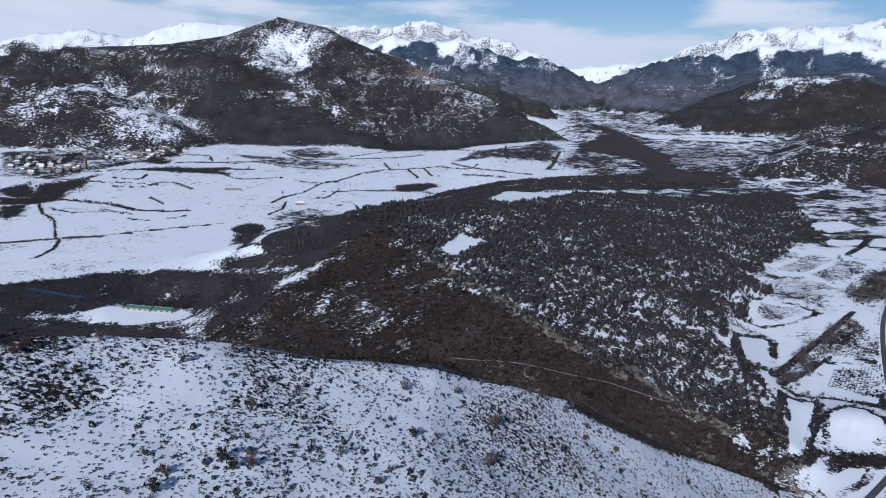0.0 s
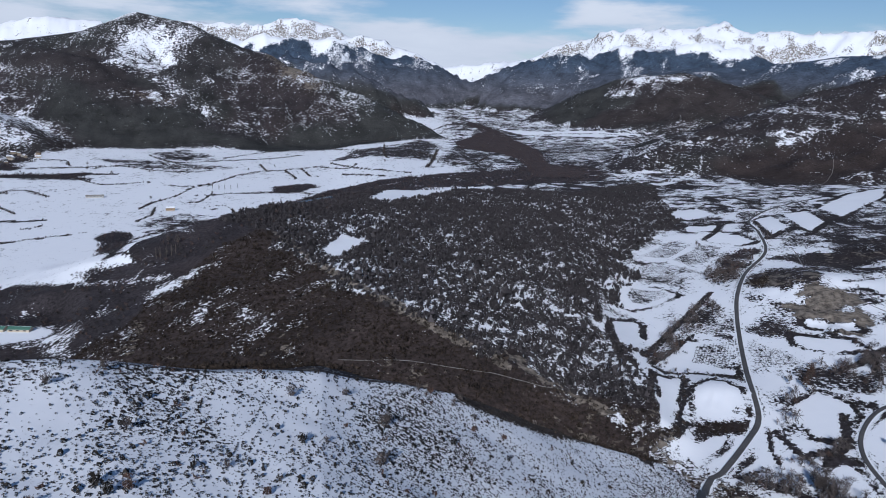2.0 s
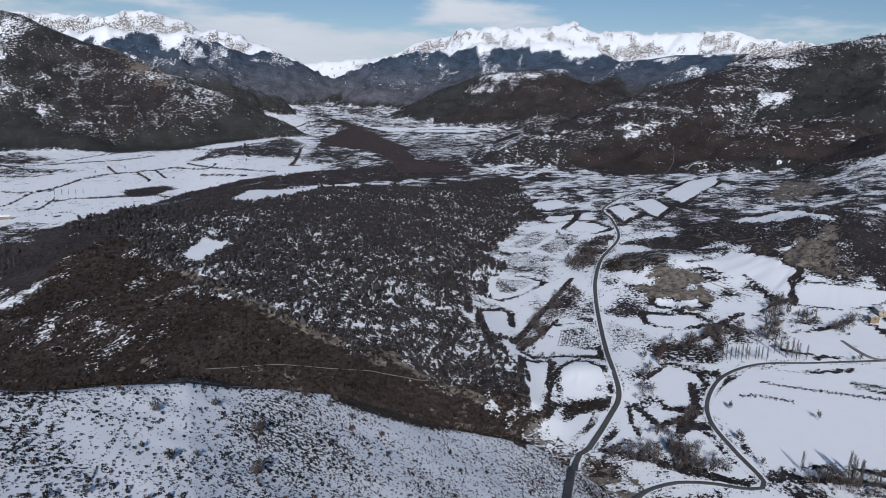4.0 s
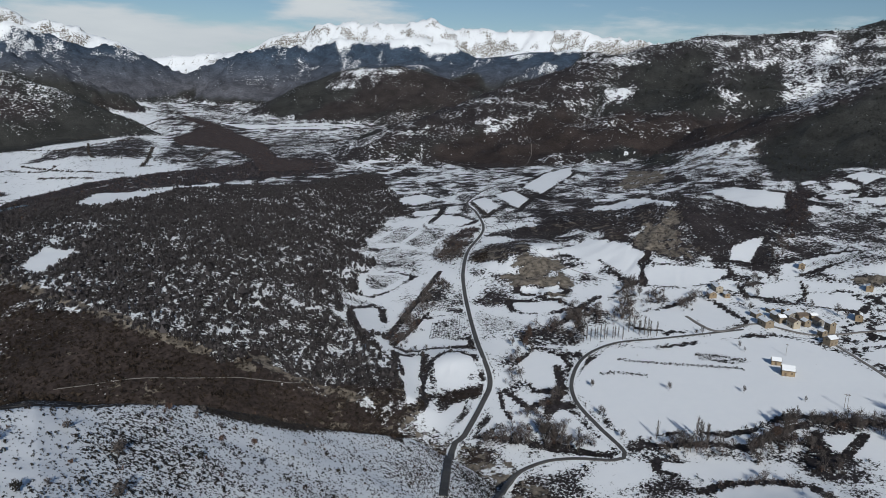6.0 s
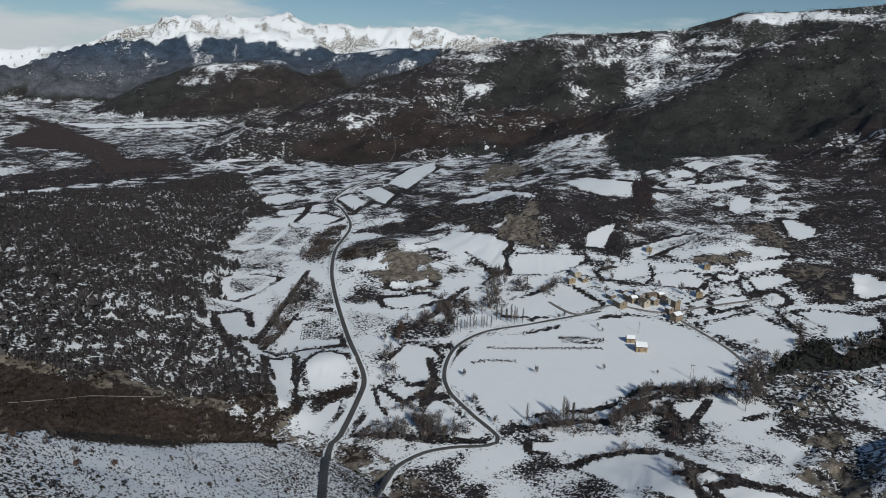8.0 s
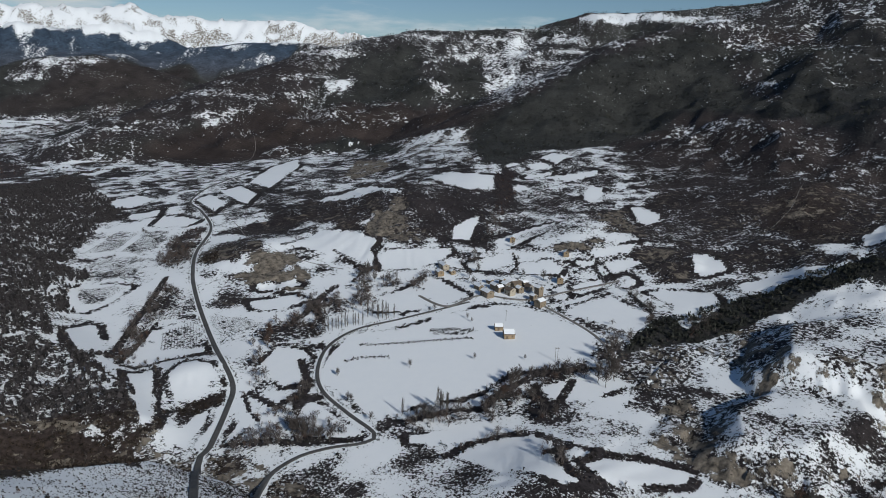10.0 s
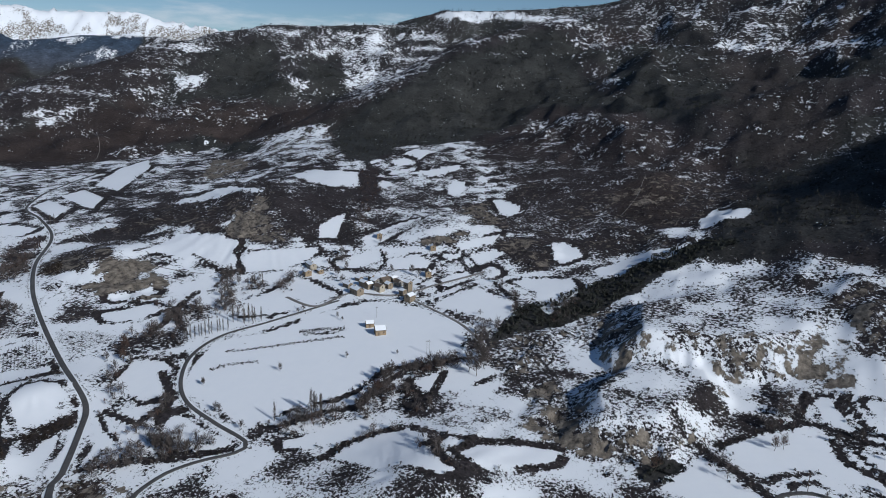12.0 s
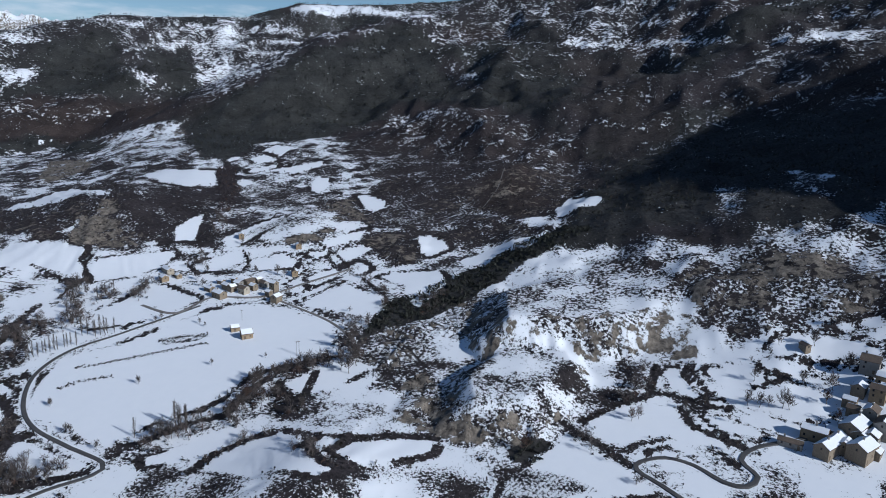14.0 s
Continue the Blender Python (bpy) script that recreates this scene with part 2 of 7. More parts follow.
def height(x, y):
    """Height of the ground in metres; x and y are arrays."""
    x, y = np.atleast_1d(np.asarray(x, float)), np.atleast_1d(np.asarray(y, float))
    r = np.hypot(x, y)
    z = base_height(x, y)
    z = z + 3.0 * (fbm(x / 90, y / 90, 3, 3) - 0.5) * step(250, 500, x)
    # near hill, under the drone
    box = around(x, y, NEAR_EDGE, 320)
    xa, ya = x[box], y[box]
    gap = np.where(inside(xa, ya, NEAR_EDGE), 0, line_gap(xa, ya, NEAR_EDGE, True))
    top = np.interp(xa, (-420, -83, -47, 0, 41, 73, 96, 131, 165, 220), (150, 121, 112, 97, 75, 57, 45, 29, 6, -14))
    top = top + 3.0 * (fbm(xa / 28, ya / 28, 3, 5) - 0.5)
    z[box] = smax(z[box], top - 0.5 * gap, 6)
    # wooded plateau with a bare brown flank
    box = around(x, y, WOOD_HILL, 240)
    xa, ya = x[box], y[box]
    gap = np.where(inside(xa, ya, WOOD_HILL), 0, line_gap(xa, ya, WOOD_HILL, True))
    u, v = -0.861 * (xa - 189) + 0.508 * (ya - 387), 0.508 * (xa - 189) + 0.861 * (ya - 387)
    top = np.interp(u, (-40, 0, 28, 60, 100, 140, 310), (0, 5, 16, 27, 37, 42, 45)) - 0.055 * np.maximum(0, v - 150)
    top = np.maximum(top, 12 * step(-80, -20, u)) + 4.0 * (fbm(xa / 45, ya / 45, 3, 7) - 0.5) * step(30, 120, u)
    z[box] = smax(z[box], top - 0.34 * gap + 5 * (ridged(xa / 60, ya / 60, 3, 8) - 0.5) * step(4, 40, gap), 5)
    for kx, ky, kh, kr, ka, ks in KNOLLS:
        box = around(x, y, [(kx, ky)], 2.6 * kr * ks)
        xa, ya = x[box], y[box]
        c, s = math.cos(radians(ka)), math.sin(radians(ka))
        dx, dy = ((xa - kx) * s + (ya - ky) * c) / ks, (xa - kx) * c - (ya - ky) * s
        q = (dx * dx + dy * dy) / (kr * kr)
        z[box] += kh * np.exp(-q) * (1 - 0.34 * (1 - ridged(np.arctan2(dy, dx) * kr / 9, q * 0.7, 3, 15)) * step(0.03, 0.4, q))
    # flat-topped hills, their sides cut by gullies that run straight down from the rim
    for poly, zt, sl in ((MESA, 36, 0.62), (MESA_LOW, 22, 0.5)):
        box = around(x, y, poly, 110)
        xa, ya = x[box], y[box]
        gap, run = rim(xa, ya, poly)
        gap = np.where(inside(xa, ya, poly), 0, gap)
        cut = ridged(run / 11, gap / 120, 3, 9)
        z[box] = smax(z[box], zt + 2.5 * (fbm(xa / 20, ya / 20, 2, 10) - 0.5) - sl * gap * (0.8 + 0.4 * fbm(xa / 30, ya / 30, 2, 12)) - 0.9 * np.maximum(0, gap - 20) - 7.0 * (1 - cut) * step(0, 22, gap), 2)
    for poly in BADLANDS:
        box = around(x, y, poly, 0)
        xa, ya = x[box], y[box]
        gap, run = rim(xa, ya, poly)
        m = np.where(inside(xa, ya, poly), step(0, 14, gap), 0.0)
        z[box] += m * (6.0 * (ridged(run / 13, gap / 70, 3, 11) - 0.55) + 3.0 * (ridged(xa / 26, ya / 26, 2, 14) - 0.5))
    for px, py, reach, level in YARDS:
        w = step(1.7 * reach, reach, np.hypot(x - px, y - py))
        z = z * (1 - w) + level * w
    far = r > 330
    xf, yf, zf = x[far], y[far], z[far].copy()
    for name, slope, rough, pts in RIDGES:
        h = crest(xf, yf, pts, slope)
        near = h > zf - 40
        if near.any():
            xa, ya = xf[near], yf[near]
            away = line_gap(xa, ya, [p[:2] for p in pts])
            size = 2.6 * rough + 60
            carve = 1 - ridged(xa / size, ya / size, 4, 21)
            fine = fbm(xa / 60, ya / 60, 3, 31) - 0.5
            hh = h[near] - rough * carve * step(10, 240, away) + (8 + 0.2 * rough) * fine * step(0, 40, away + 12)
            if rough >= 60 and pts[0][1] > 3000:
                hh = hh + 0.5 * rough * (ridged(xa / 90, ya / 90, 3, 33) - 0.62) * step(260, 60, away)
            zf[near] = smax(zf[near], hh, 14)
    w = step(330, 480, r[far])
    z[far] = z[far] * (1 - w) + zf * w
    return z

# ---- the plan: what covers the ground, outline by outline ----
CLEAR, FIELDS, STUBBLE, WOODS, SPARSE, BARE, BROWN, HEDGES, TRAILS, ROADS = [], [], [], [], [], [], [], [], [], []
PATCHES, DENSE, DARKWOOD, BARE_LINES, WEEDS, STREAMS = [], [], [], [], [], []


def field(*outline):
    FIELDS.append(list(outline))


def stubble(*outline):
    STUBBLE.append(list(outline))


def wood(*outline):
    WOODS.append(list(outline))


def sparse(*outline):
    SPARSE.append(list(outline))


def clear(*outline):
    CLEAR.append(list(outline))


def patch(cover, soft, *outline):
    PATCHES.append((cover, soft, list(outline)))


def dense(*outline):
    DENSE.append(list(outline))


def darkwood(*outline):
    DARKWOOD.append(list(outline))


def bare(*outline):
    BARE.append(list(outline))


def brown(*outline):
    BROWN.append(list(outline))


def hedge(width, *line):
    HEDGES.append((width, list(line)))


def trail(width, *line):
    TRAILS.append((width, list(line)))


def bare_line(width, *line):
    BARE_LINES.append((width, list(line)))


def weeds(width, *line):
    WEEDS.append((width, list(line)))


def stream(width, *line):
    STREAMS.append((width, list(line)))


def road(width, *line):
    ROADS.append(("road", width, list(line)))


def lane(width, *line):
    ROADS.append(("lane", width, list(line)))


wood((-341, 520), (-301, 527), (-263, 509), (-200, 498), (-174, 472), (-241, 493), (-282, 492), (-82, 125))
wood((-142, 578), (-132, 623), (-93, 637), (-55, 692), (-36, 1174), (22, 1276), (128, 1301), (245, 1366), (366, 1407), (520, 1530), (588, 1480), (585, 1332), (510, 1225), (213, 1181), (69, 922), (8, 727), (-40, 640), (-86, 590), (-123, 582))
wood((580, 2758), (620, 2562), (632, 2330), (594, 1871), (502, 1473), (551, 1372), (495, 1291), (412, 1305), (443, 1437), (473, 1616), (464, 1819), (390, 1910), (418, 2153), (505, 2302), (579, 2468), (563, 2638))
wood((-161, 511), (-150, 534), (-138, 549), (-129, 501), (-141, 477), (-172, 479))
field((60, 839), (75, 906), (174, 1178), (298, 1175), (173, 956), (83, 829))
field((0, 528), (19, 593), (39, 568), (9, 517))
field((602, 1345), (662, 1382), (745, 1351), (676, 1340))
field((-266, 515), (-275, 549), (-197, 539), (-197, 527), (-229, 515))
field((624, 2535), (769, 2414), (934, 2442), (1127, 2273), (933, 2244), (688, 2330))
field((597, 1364), (711, 1383), (746, 1347), (657, 1326))
field((1040, 1079), (1128, 1061), (1217, 1051), (1135, 1038))
dense((-1064, 1697), (-989, 1758), (-856, 1838), (-682, 1885), (-631, 1722), (-666, 1559), (-700, 1375), (-758, 1300), (-813, 1287))
field((1037, 1066), (1087, 1046), (1145, 1047), (1217, 1053), (1181, 1053), (1079, 1039), (1025, 1048))
field((601, 1353), (711, 1382), (732, 1353), (661, 1336))
field((579, 1166), (702, 1288), (685, 1227), (586, 1138))
wood((-397, 611), (-351, 641), (-305, 671), (-138, 560), (-134, 525), (-162, 514), (-196, 544), (-279, 556), (-304, 532), (-346, 528))
wood((-220, 621), (-193, 619), (-141, 594), (-148, 584), (-186, 596))
bare_line(7, (-38, 604), (-6, 512), (28, 436), (55, 384), (72, 365), (89, 355), (98, 341))
bare_line(5, (101, 355), (115, 336), (131, 330), (146, 309))
field((273, 283), (287, 291), (311, 299), (329, 295), (342, 282), (406, 260), (422, 248), (427, 216), (424, 189), (410, 166), (394, 161), (369, 155), (353, 158), (341, 173), (324, 185), (301, 185), (284, 191), (273, 203), (255, 208), (241, 209), (250, 238), (257, 260))
field((455, 400), (472, 399), (505, 358), (500, 344), (475, 343), (448, 349), (428, 373))
field((372, 336), (399, 330), (417, 329), (445, 335), (442, 316), (423, 274), (395, 283), (366, 296), (355, 319))
field((297, 324), (308, 311), (314, 304), (292, 296), (288, 315))
field((236, 263), (246, 256), (240, 233), (235, 208), (228, 205), (217, 214), (209, 235))
field((432, 209), (484, 192), (465, 155), (429, 147), (422, 155), (426, 178))
field((506, 174), (523, 164), (529, 127), (504, 113), (452, 124), (453, 132), (490, 148))
field((608, 172), (621, 162), (609, 143), (589, 132), (559, 145), (568, 158))
field((561, 121), (595, 93), (611, 56), (623, 50), (593, 50), (557, 59), (570, 89), (540, 102), (545, 115))
field((680, 54), (739, 46), (718, 4), (690, 6), (655, 35), (657, 49))
field((735, 281), (737, 258), (721, 235), (694, 228), (671, 235), (683, 251))
field((548, 385), (590, 388), (598, 380), (531, 348), (521, 366))
field((542, 333), (591, 326), (630, 307), (587, 301), (546, 307), (523, 315))
field((734, 562), (772, 541), (786, 480), (711, 435), (671, 450), (682, 494))
field((765, 348), (803, 356), (798, 333), (752, 317), (727, 319), (734, 335))
field((811, 429), (856, 403), (903, 385), (860, 370), (801, 385))
field((838, 505), (895, 505), (864, 492), (827, 494))
field((922, 496), (978, 502), (969, 458), (894, 446))
field((868, 484), (906, 479), (872, 437), (836, 458))
field((802, 454), (861, 432), (828, 419), (788, 440))
field((771, 446), (746, 406), (723, 411), (734, 424))
field((595, 622), (627, 610), (694, 617), (604, 496), (655, 528), (582, 473), (598, 525), (588, 559), (580, 594))
field((1037, 1066), (1087, 1046), (1145, 1047), (1217, 1053), (1181, 1053), (1079, 1039), (1025, 1048))
field((482, 325), (501, 319), (522, 299), (508, 287), (483, 293), (470, 310))
field((508, 286), (530, 266), (519, 247), (505, 241), (492, 258), (488, 275))
field((530, 251), (549, 233), (548, 224), (525, 233))
field((557, 247), (610, 225), (624, 220), (584, 215), (551, 234))
field((533, 228), (574, 212), (565, 196), (530, 205), (520, 215))
field((489, 227), (518, 211), (499, 201), (471, 210), (473, 219))
field((461, 232), (474, 221), (463, 212), (447, 220))
field((522, 206), (536, 197), (524, 182), (505, 186), (507, 198))
field((321, 166), (344, 154), (356, 138), (356, 123), (343, 126), (324, 135), (311, 149))
field((240, 193), (262, 177), (277, 162), (275, 151), (268, 154), (254, 163), (241, 175), (235, 187))
field((246, 165), (263, 155), (273, 139), (271, 127), (256, 118), (247, 109), (248, 97), (234, 105), (237, 140), (240, 160))
field((258, 110), (271, 105), (283, 87), (288, 75), (284, 68), (279, 68), (266, 82), (252, 90), (253, 103))
field((280, 27), (304, 15), (314, 12), (303, 1), (293, -12), (273, -33), (254, 35), (267, 35))
field((326, 5), (339, -6), (353, -26), (351, -42), (337, -45), (331, -64), (319, -72), (304, -65), (315, -58), (320, -35), (312, -22), (305, -17), (311, -4))
field((385, -33), (390, -45), (393, -53), (383, -47), (366, -54), (360, -70), (355, -65), (363, -41))
field((388, -57), (394, -83), (385, -86), (380, -100), (372, -81), (371, -64))
field((345, -51), (347, -64), (340, -79), (336, -84), (328, -77), (333, -60))
field((368, -67), (379, -101), (372, -113), (367, -119), (353, -116), (346, -100), (358, -74))
field((402, -91), (411, -101), (417, -119), (408, -142), (400, -150), (391, -148), (393, -131), (396, -112), (395, -95))
field((421, -123), (425, -138), (415, -144), (410, -153), (406, -152), (416, -136))
field((426, -136), (431, -158), (415, -154), (417, -147))
field((385, -110), (389, -130), (381, -138), (372, -133), (377, -120))
field((306, -26), (312, -35), (306, -46), (299, -47), (290, -38), (294, -30))
field((246, 534), (272, 550), (287, 526), (293, 510), (261, 488), (237, 480), (223, 485))
field((411, 683), (452, 723), (461, 690), (460, 657), (433, 647))
field((204, 449), (227, 460), (230, 449), (213, 411), (189, 384), (184, 397), (190, 418))
field((199, 374), (241, 415), (274, 410), (262, 380), (246, 352), (225, 359), (201, 368))
field((192, 357), (212, 354), (196, 329), (183, 310), (166, 292), (171, 305))
field((207, 340), (225, 347), (234, 331), (226, 314), (204, 306), (194, 313))
field((169, 281), (192, 294), (203, 290), (193, 280), (177, 271), (168, 277))
field((187, 262), (199, 268), (227, 292), (227, 285), (210, 261), (189, 257))
field((252, 315), (278, 327), (288, 309), (280, 295), (250, 273), (240, 280), (245, 301))
field((217, 247), (235, 258), (242, 255), (234, 224), (231, 207), (221, 211), (214, 230))
field((277, 319), (302, 320), (319, 310), (292, 304))
field((530, 777), (574, 801), (539, 717), (486, 673))
field((590, 807), (640, 821), (605, 736), (536, 675), (549, 716))
field((664, 836), (809, 958), (963, 1048), (829, 901), (633, 748))
field((469, 872), (518, 881), (514, 829), (458, 792), (442, 807))
field((425, 760), (475, 753), (446, 719), (414, 727))
field((601, 1353), (711, 1382), (732, 1353), (661, 1336))
field((579, 1166), (702, 1288), (685, 1227), (586, 1138))
field((416, 478), (483, 498), (489, 450), (484, 419), (463, 411), (436, 382), (423, 381), (432, 429), (425, 467))
field((342, 430), (373, 414), (371, 398), (346, 402), (337, 421))
field((319, 411), (351, 388), (350, 369), (320, 371), (309, 390))
stubble((259, 535), (281, 524), (284, 511), (254, 495), (241, 498))
stubble((281, 590), (311, 599), (332, 596), (346, 562), (321, 544), (290, 542), (268, 562))
stubble((314, 633), (375, 688), (394, 672), (339, 622))
stubble((340, 615), (401, 665), (412, 647), (369, 600), (345, 594))
stubble((255, 431), (270, 447), (299, 443), (283, 419), (264, 422))
stubble((229, 380), (246, 404), (271, 406), (262, 381), (249, 361))
stubble((285, 406), (296, 387), (298, 358), (274, 345), (256, 351), (268, 376))
stubble((355, 264), (367, 252), (371, 234), (359, 239), (347, 255))
stubble((268, 33), (279, 28), (277, 7), (270, -6), (262, 8), (255, 34))
stubble((697, 401), (734, 403), (735, 371), (687, 378))
stubble((594, 298), (622, 303), (577, 319), (548, 319))
wood((199, 384), (237, 426), (280, 474), (302, 488), (317, 507), (290, 451), (241, 408), (205, 375))
wood((371, 590), (421, 629), (441, 628), (397, 571), (332, 514), (338, 561))
wood((201, 251), (223, 264), (236, 270), (254, 274), (239, 260), (220, 251), (199, 234), (196, 248))
wood((188, 261), (198, 246), (218, 249), (222, 228), (220, 218), (202, 230), (187, 241), (181, 252))
wood((285, 347), (324, 357), (345, 362), (330, 340), (283, 327), (273, 332))
wood((259, 332), (249, 307), (232, 284), (232, 292), (242, 311))
wood((368, 345), (422, 383), (429, 379), (381, 340), (358, 318), (353, 328))
wood((394, 347), (420, 357), (430, 345), (403, 334))
wood((349, 376), (363, 362), (362, 331), (344, 328), (333, 338), (306, 317), (297, 324))
wood((417, 330), (437, 339), (459, 332), (442, 326), (403, 316))
wood((278, 175), (309, 180), (338, 175), (358, 160), (354, 144), (342, 153), (328, 167), (311, 168), (284, 163), (271, 168))
wood((239, 196), (255, 196), (273, 191), (280, 173), (271, 171), (252, 185))
wood((356, 145), (419, 169), (430, 167), (413, 152), (381, 137), (355, 134))
wood((257, 125), (267, 120), (253, 112), (246, 101), (247, 91), (241, 106), (244, 115))
wood((238, 165), (250, 161), (266, 153), (276, 141), (261, 151), (243, 160))
wood((361, -14), (383, -20), (387, -33), (364, -29), (348, -17))
wood((319, 12), (304, -4), (290, -19), (282, -24), (282, -17), (303, 1), (312, 12))
wood((481, 327), (508, 328), (500, 313), (474, 312))
wood((512, 198), (526, 194), (472, 152), (445, 139), (443, 147), (487, 170))
wood((435, 120), (498, 115), (488, 109), (436, 108))
wood((314, 167), (320, 156), (289, 136), (285, 146))
wood((224, 250), (223, 231), (219, 214), (213, 222), (209, 235))
wood((792, 482), (816, 479), (696, 403), (577, 348), (521, 331), (603, 372))
darkwood((424, 148), (460, 144), (501, 121), (542, 93), (572, 80), (619, 37), (587, 11), (541, 48), (516, 71), (479, 90), (435, 108), (409, 135), (389, 143))
darkwood((288, 35), (299, 29), (300, 19), (286, 20), (282, 32))
hedge(3, (475, 419), (471, 406), (456, 402), (428, 374))
hedge(3, (557, 247), (537, 218), (510, 197))
hedge(3, (500, 184), (469, 155), (442, 141))
hedge(3, (391, -86), (382, -89), (381, -99))
hedge(3, (403, -90), (413, -99), (420, -117))
hedge(3, (388, -51), (368, -58), (358, -69))
hedge(3, (345, -53), (327, -64), (318, -76))
hedge(3, (414, -135), (398, -149))
hedge(3, (392, -108), (393, -128), (386, -144))
hedge(2.5, (524, 300), (506, 285), (482, 277), (465, 314))
hedge(2.5, (429, 217), (457, 204), (489, 194))
hedge(2.5, (520, 246), (499, 232), (466, 235))
hedge(2.5, (509, 356), (491, 333), (517, 323))
hedge(2.5, (428, 191), (416, 169))
hedge(3, (176, 389), (184, 373), (184, 344), (165, 299))
hedge(2.5, (212, 358), (198, 329), (182, 307), (197, 301))
hedge(2.5, (190, 362), (219, 363), (247, 346))
hedge(2.5, (279, 414), (256, 424), (202, 377))
hedge(3, (281, 325), (284, 308), (279, 296))
hedge(2.5, (223, 290), (213, 273), (209, 261))
hedge(3, (443, 441), (426, 383), (396, 373))
hedge(5, (238, 165), (251, 162), (266, 153), (276, 141), (273, 127))
hedge(5, (258, 125), (268, 120))
hedge(5, (256, 118), (246, 108), (249, 94))
hedge(5, (253, 103), (258, 111), (272, 106))
hedge(5, (284, 67), (277, 67), (264, 81))
hedge(5, (318, 12), (307, -4), (294, -17), (284, -26))
hedge(5, (272, 122), (275, 107), (286, 88), (291, 70))
hedge(5, (388, -33), (365, -29), (360, -43), (353, -67))
hedge(5, (326, 4), (347, -12), (360, -29))
hedge(5, (351, -44), (335, -48), (318, -73))
hedge(5, (240, 208), (255, 199), (272, 190), (284, 176))
hedge(5, (284, 176), (311, 178), (337, 171), (363, 148))
hedge(5, (272, 298), (255, 275), (234, 257))
hedge(5, (309, 164), (313, 147), (339, 152))
hedge(5, (200, 386), (238, 428), (285, 474), (317, 507))
hedge(5, (226, 288), (224, 265), (251, 269))
hedge(5, (185, 257), (199, 243), (209, 226), (229, 205))
hedge(5, (280, 341), (325, 352), (348, 363))
hedge(5, (381, 376), (346, 364), (323, 333))
hedge(5, (184, 304), (172, 290), (154, 287), (121, 222))
hedge(5, (203, 448), (183, 384), (184, 373))
weeds(0.7, (-50.5, 93.2), (-49.5, 100.2), (-48.9, 107.1))
weeds(0.7, (-17.2, 120.9), (-14.9, 134.4), (-10.8, 158.9))
weeds(0.7, (-14.9, 120.2), (-12.5, 133.4), (-9.8, 144.9))
weeds(0.7, (-25.1, 115.5), (-23.2, 127.5), (-19.9, 136.3))
# the plain
wood((-646, 1096), (-674, 1152), (-695, 1215), (-674, 1242), (-661, 1275), (-662, 1341), (-648, 1302), (-614, 1164), (-600, 1077), (-582, 1027), (-596, 1015))
wood((-715, 1143), (-723, 1188), (-723, 1231), (-646, 1096), (-651, 1067), (-681, 1089))
wood((-669, 1053), (-630, 1060), (-592, 1015), (-640, 1006))
wood((-614, 964), (-617, 996), (-603, 999), (-575, 944), (-562, 897), (-576, 903))
wood((-872, 1535), (-851, 1577), (-889, 1726), (-874, 1702), (-819, 1516), (-835, 1468))
wood((-965, 1631), (-905, 1561), (-889, 1565), (-806, 1395), (-888, 1530))
wood((-253, 837), (-262, 906), (-257, 926), (-230, 911), (-180, 678), (-176, 642), (-183, 638), (-215, 720))
wood((-147, 635), (-143, 652), (-123, 633), (-118, 617), (-143, 627))
wood((-142, 611), (-131, 617), (-117, 612), (-113, 593), (-136, 595))
wood((-674, 1592), (-656, 1661), (-610, 1611), (-613, 1551))
wood((-618, 1444), (-583, 1505), (-518, 1491), (-462, 1505), (-434, 1414), (-503, 1416), (-569, 1437))
wood((-679, 1653), (-709, 1876), (-692, 1938), (-684, 1959), (-689, 1862), (-645, 1601))
wood((-84, 1313), (-21, 1365), (6, 1331), (-39, 1264), (-80, 1256))
sparse((-426, 1961), (-361, 2037), (-268, 1850), (-245, 1785), (-335, 1730))
sparse((-566, 1005), (-476, 1007), (-431, 977), (-460, 972), (-538, 968))
sparse((-830, 1428), (-740, 1432), (-687, 1370), (-690, 1253), (-743, 1256))
sparse((-924, 1796), (-835, 1822), (-766, 1653), (-841, 1684))
sparse((-860, 1847), (-783, 1874), (-786, 1846), (-839, 1816))
sparse((29, 1779), (77, 1932), (191, 1997), (321, 2237), (357, 2028), (258, 1599), (165, 1711))
sparse((333, 1883), (423, 1750), (438, 1461), (346, 1422), (273, 1534))
sparse((-250, 990), (-203, 1045), (-118, 1050), (-115, 643), (-223, 912))
sparse((-514, 1773), (-390, 1614), (-272, 1534), (-182, 1613), (-304, 1713))
hedge(6, (-496, 772), (-467, 788), (-447, 800))
hedge(4, (-443, 804), (-405, 822), (-376, 849), (-338, 879), (-288, 917))
hedge(4, (-588, 1016), (-547, 949), (-508, 906), (-453, 808))
hedge(4, (-441, 795), (-425, 753), (-421, 708), (-430, 702))
hedge(11, (-578, 1059), (-539, 1051), (-489, 1034), (-449, 1002), (-419, 989), (-367, 1002))
hedge(4, (-554, 984), (-509, 960), (-462, 977), (-427, 960))
hedge(3, (-421, 928), (-393, 924), (-363, 945), (-354, 964))
hedge(3, (-462, 1104), (-418, 1047))
hedge(4, (-568, 1208), (-518, 1205), (-509, 1257), (-481, 1263), (-429, 1203))
hedge(3, (-634, 1251), (-546, 1248), (-501, 1236))
hedge(3, (-615, 1310), (-562, 1298), (-573, 1362))
hedge(4, (-701, 1375), (-662, 1413), (-618, 1444))
hedge(4, (-707, 1525), (-636, 1545), (-575, 1585), (-493, 1609), (-414, 1656))
hedge(4, (-691, 1717), (-617, 1741), (-570, 1727), (-533, 1633))
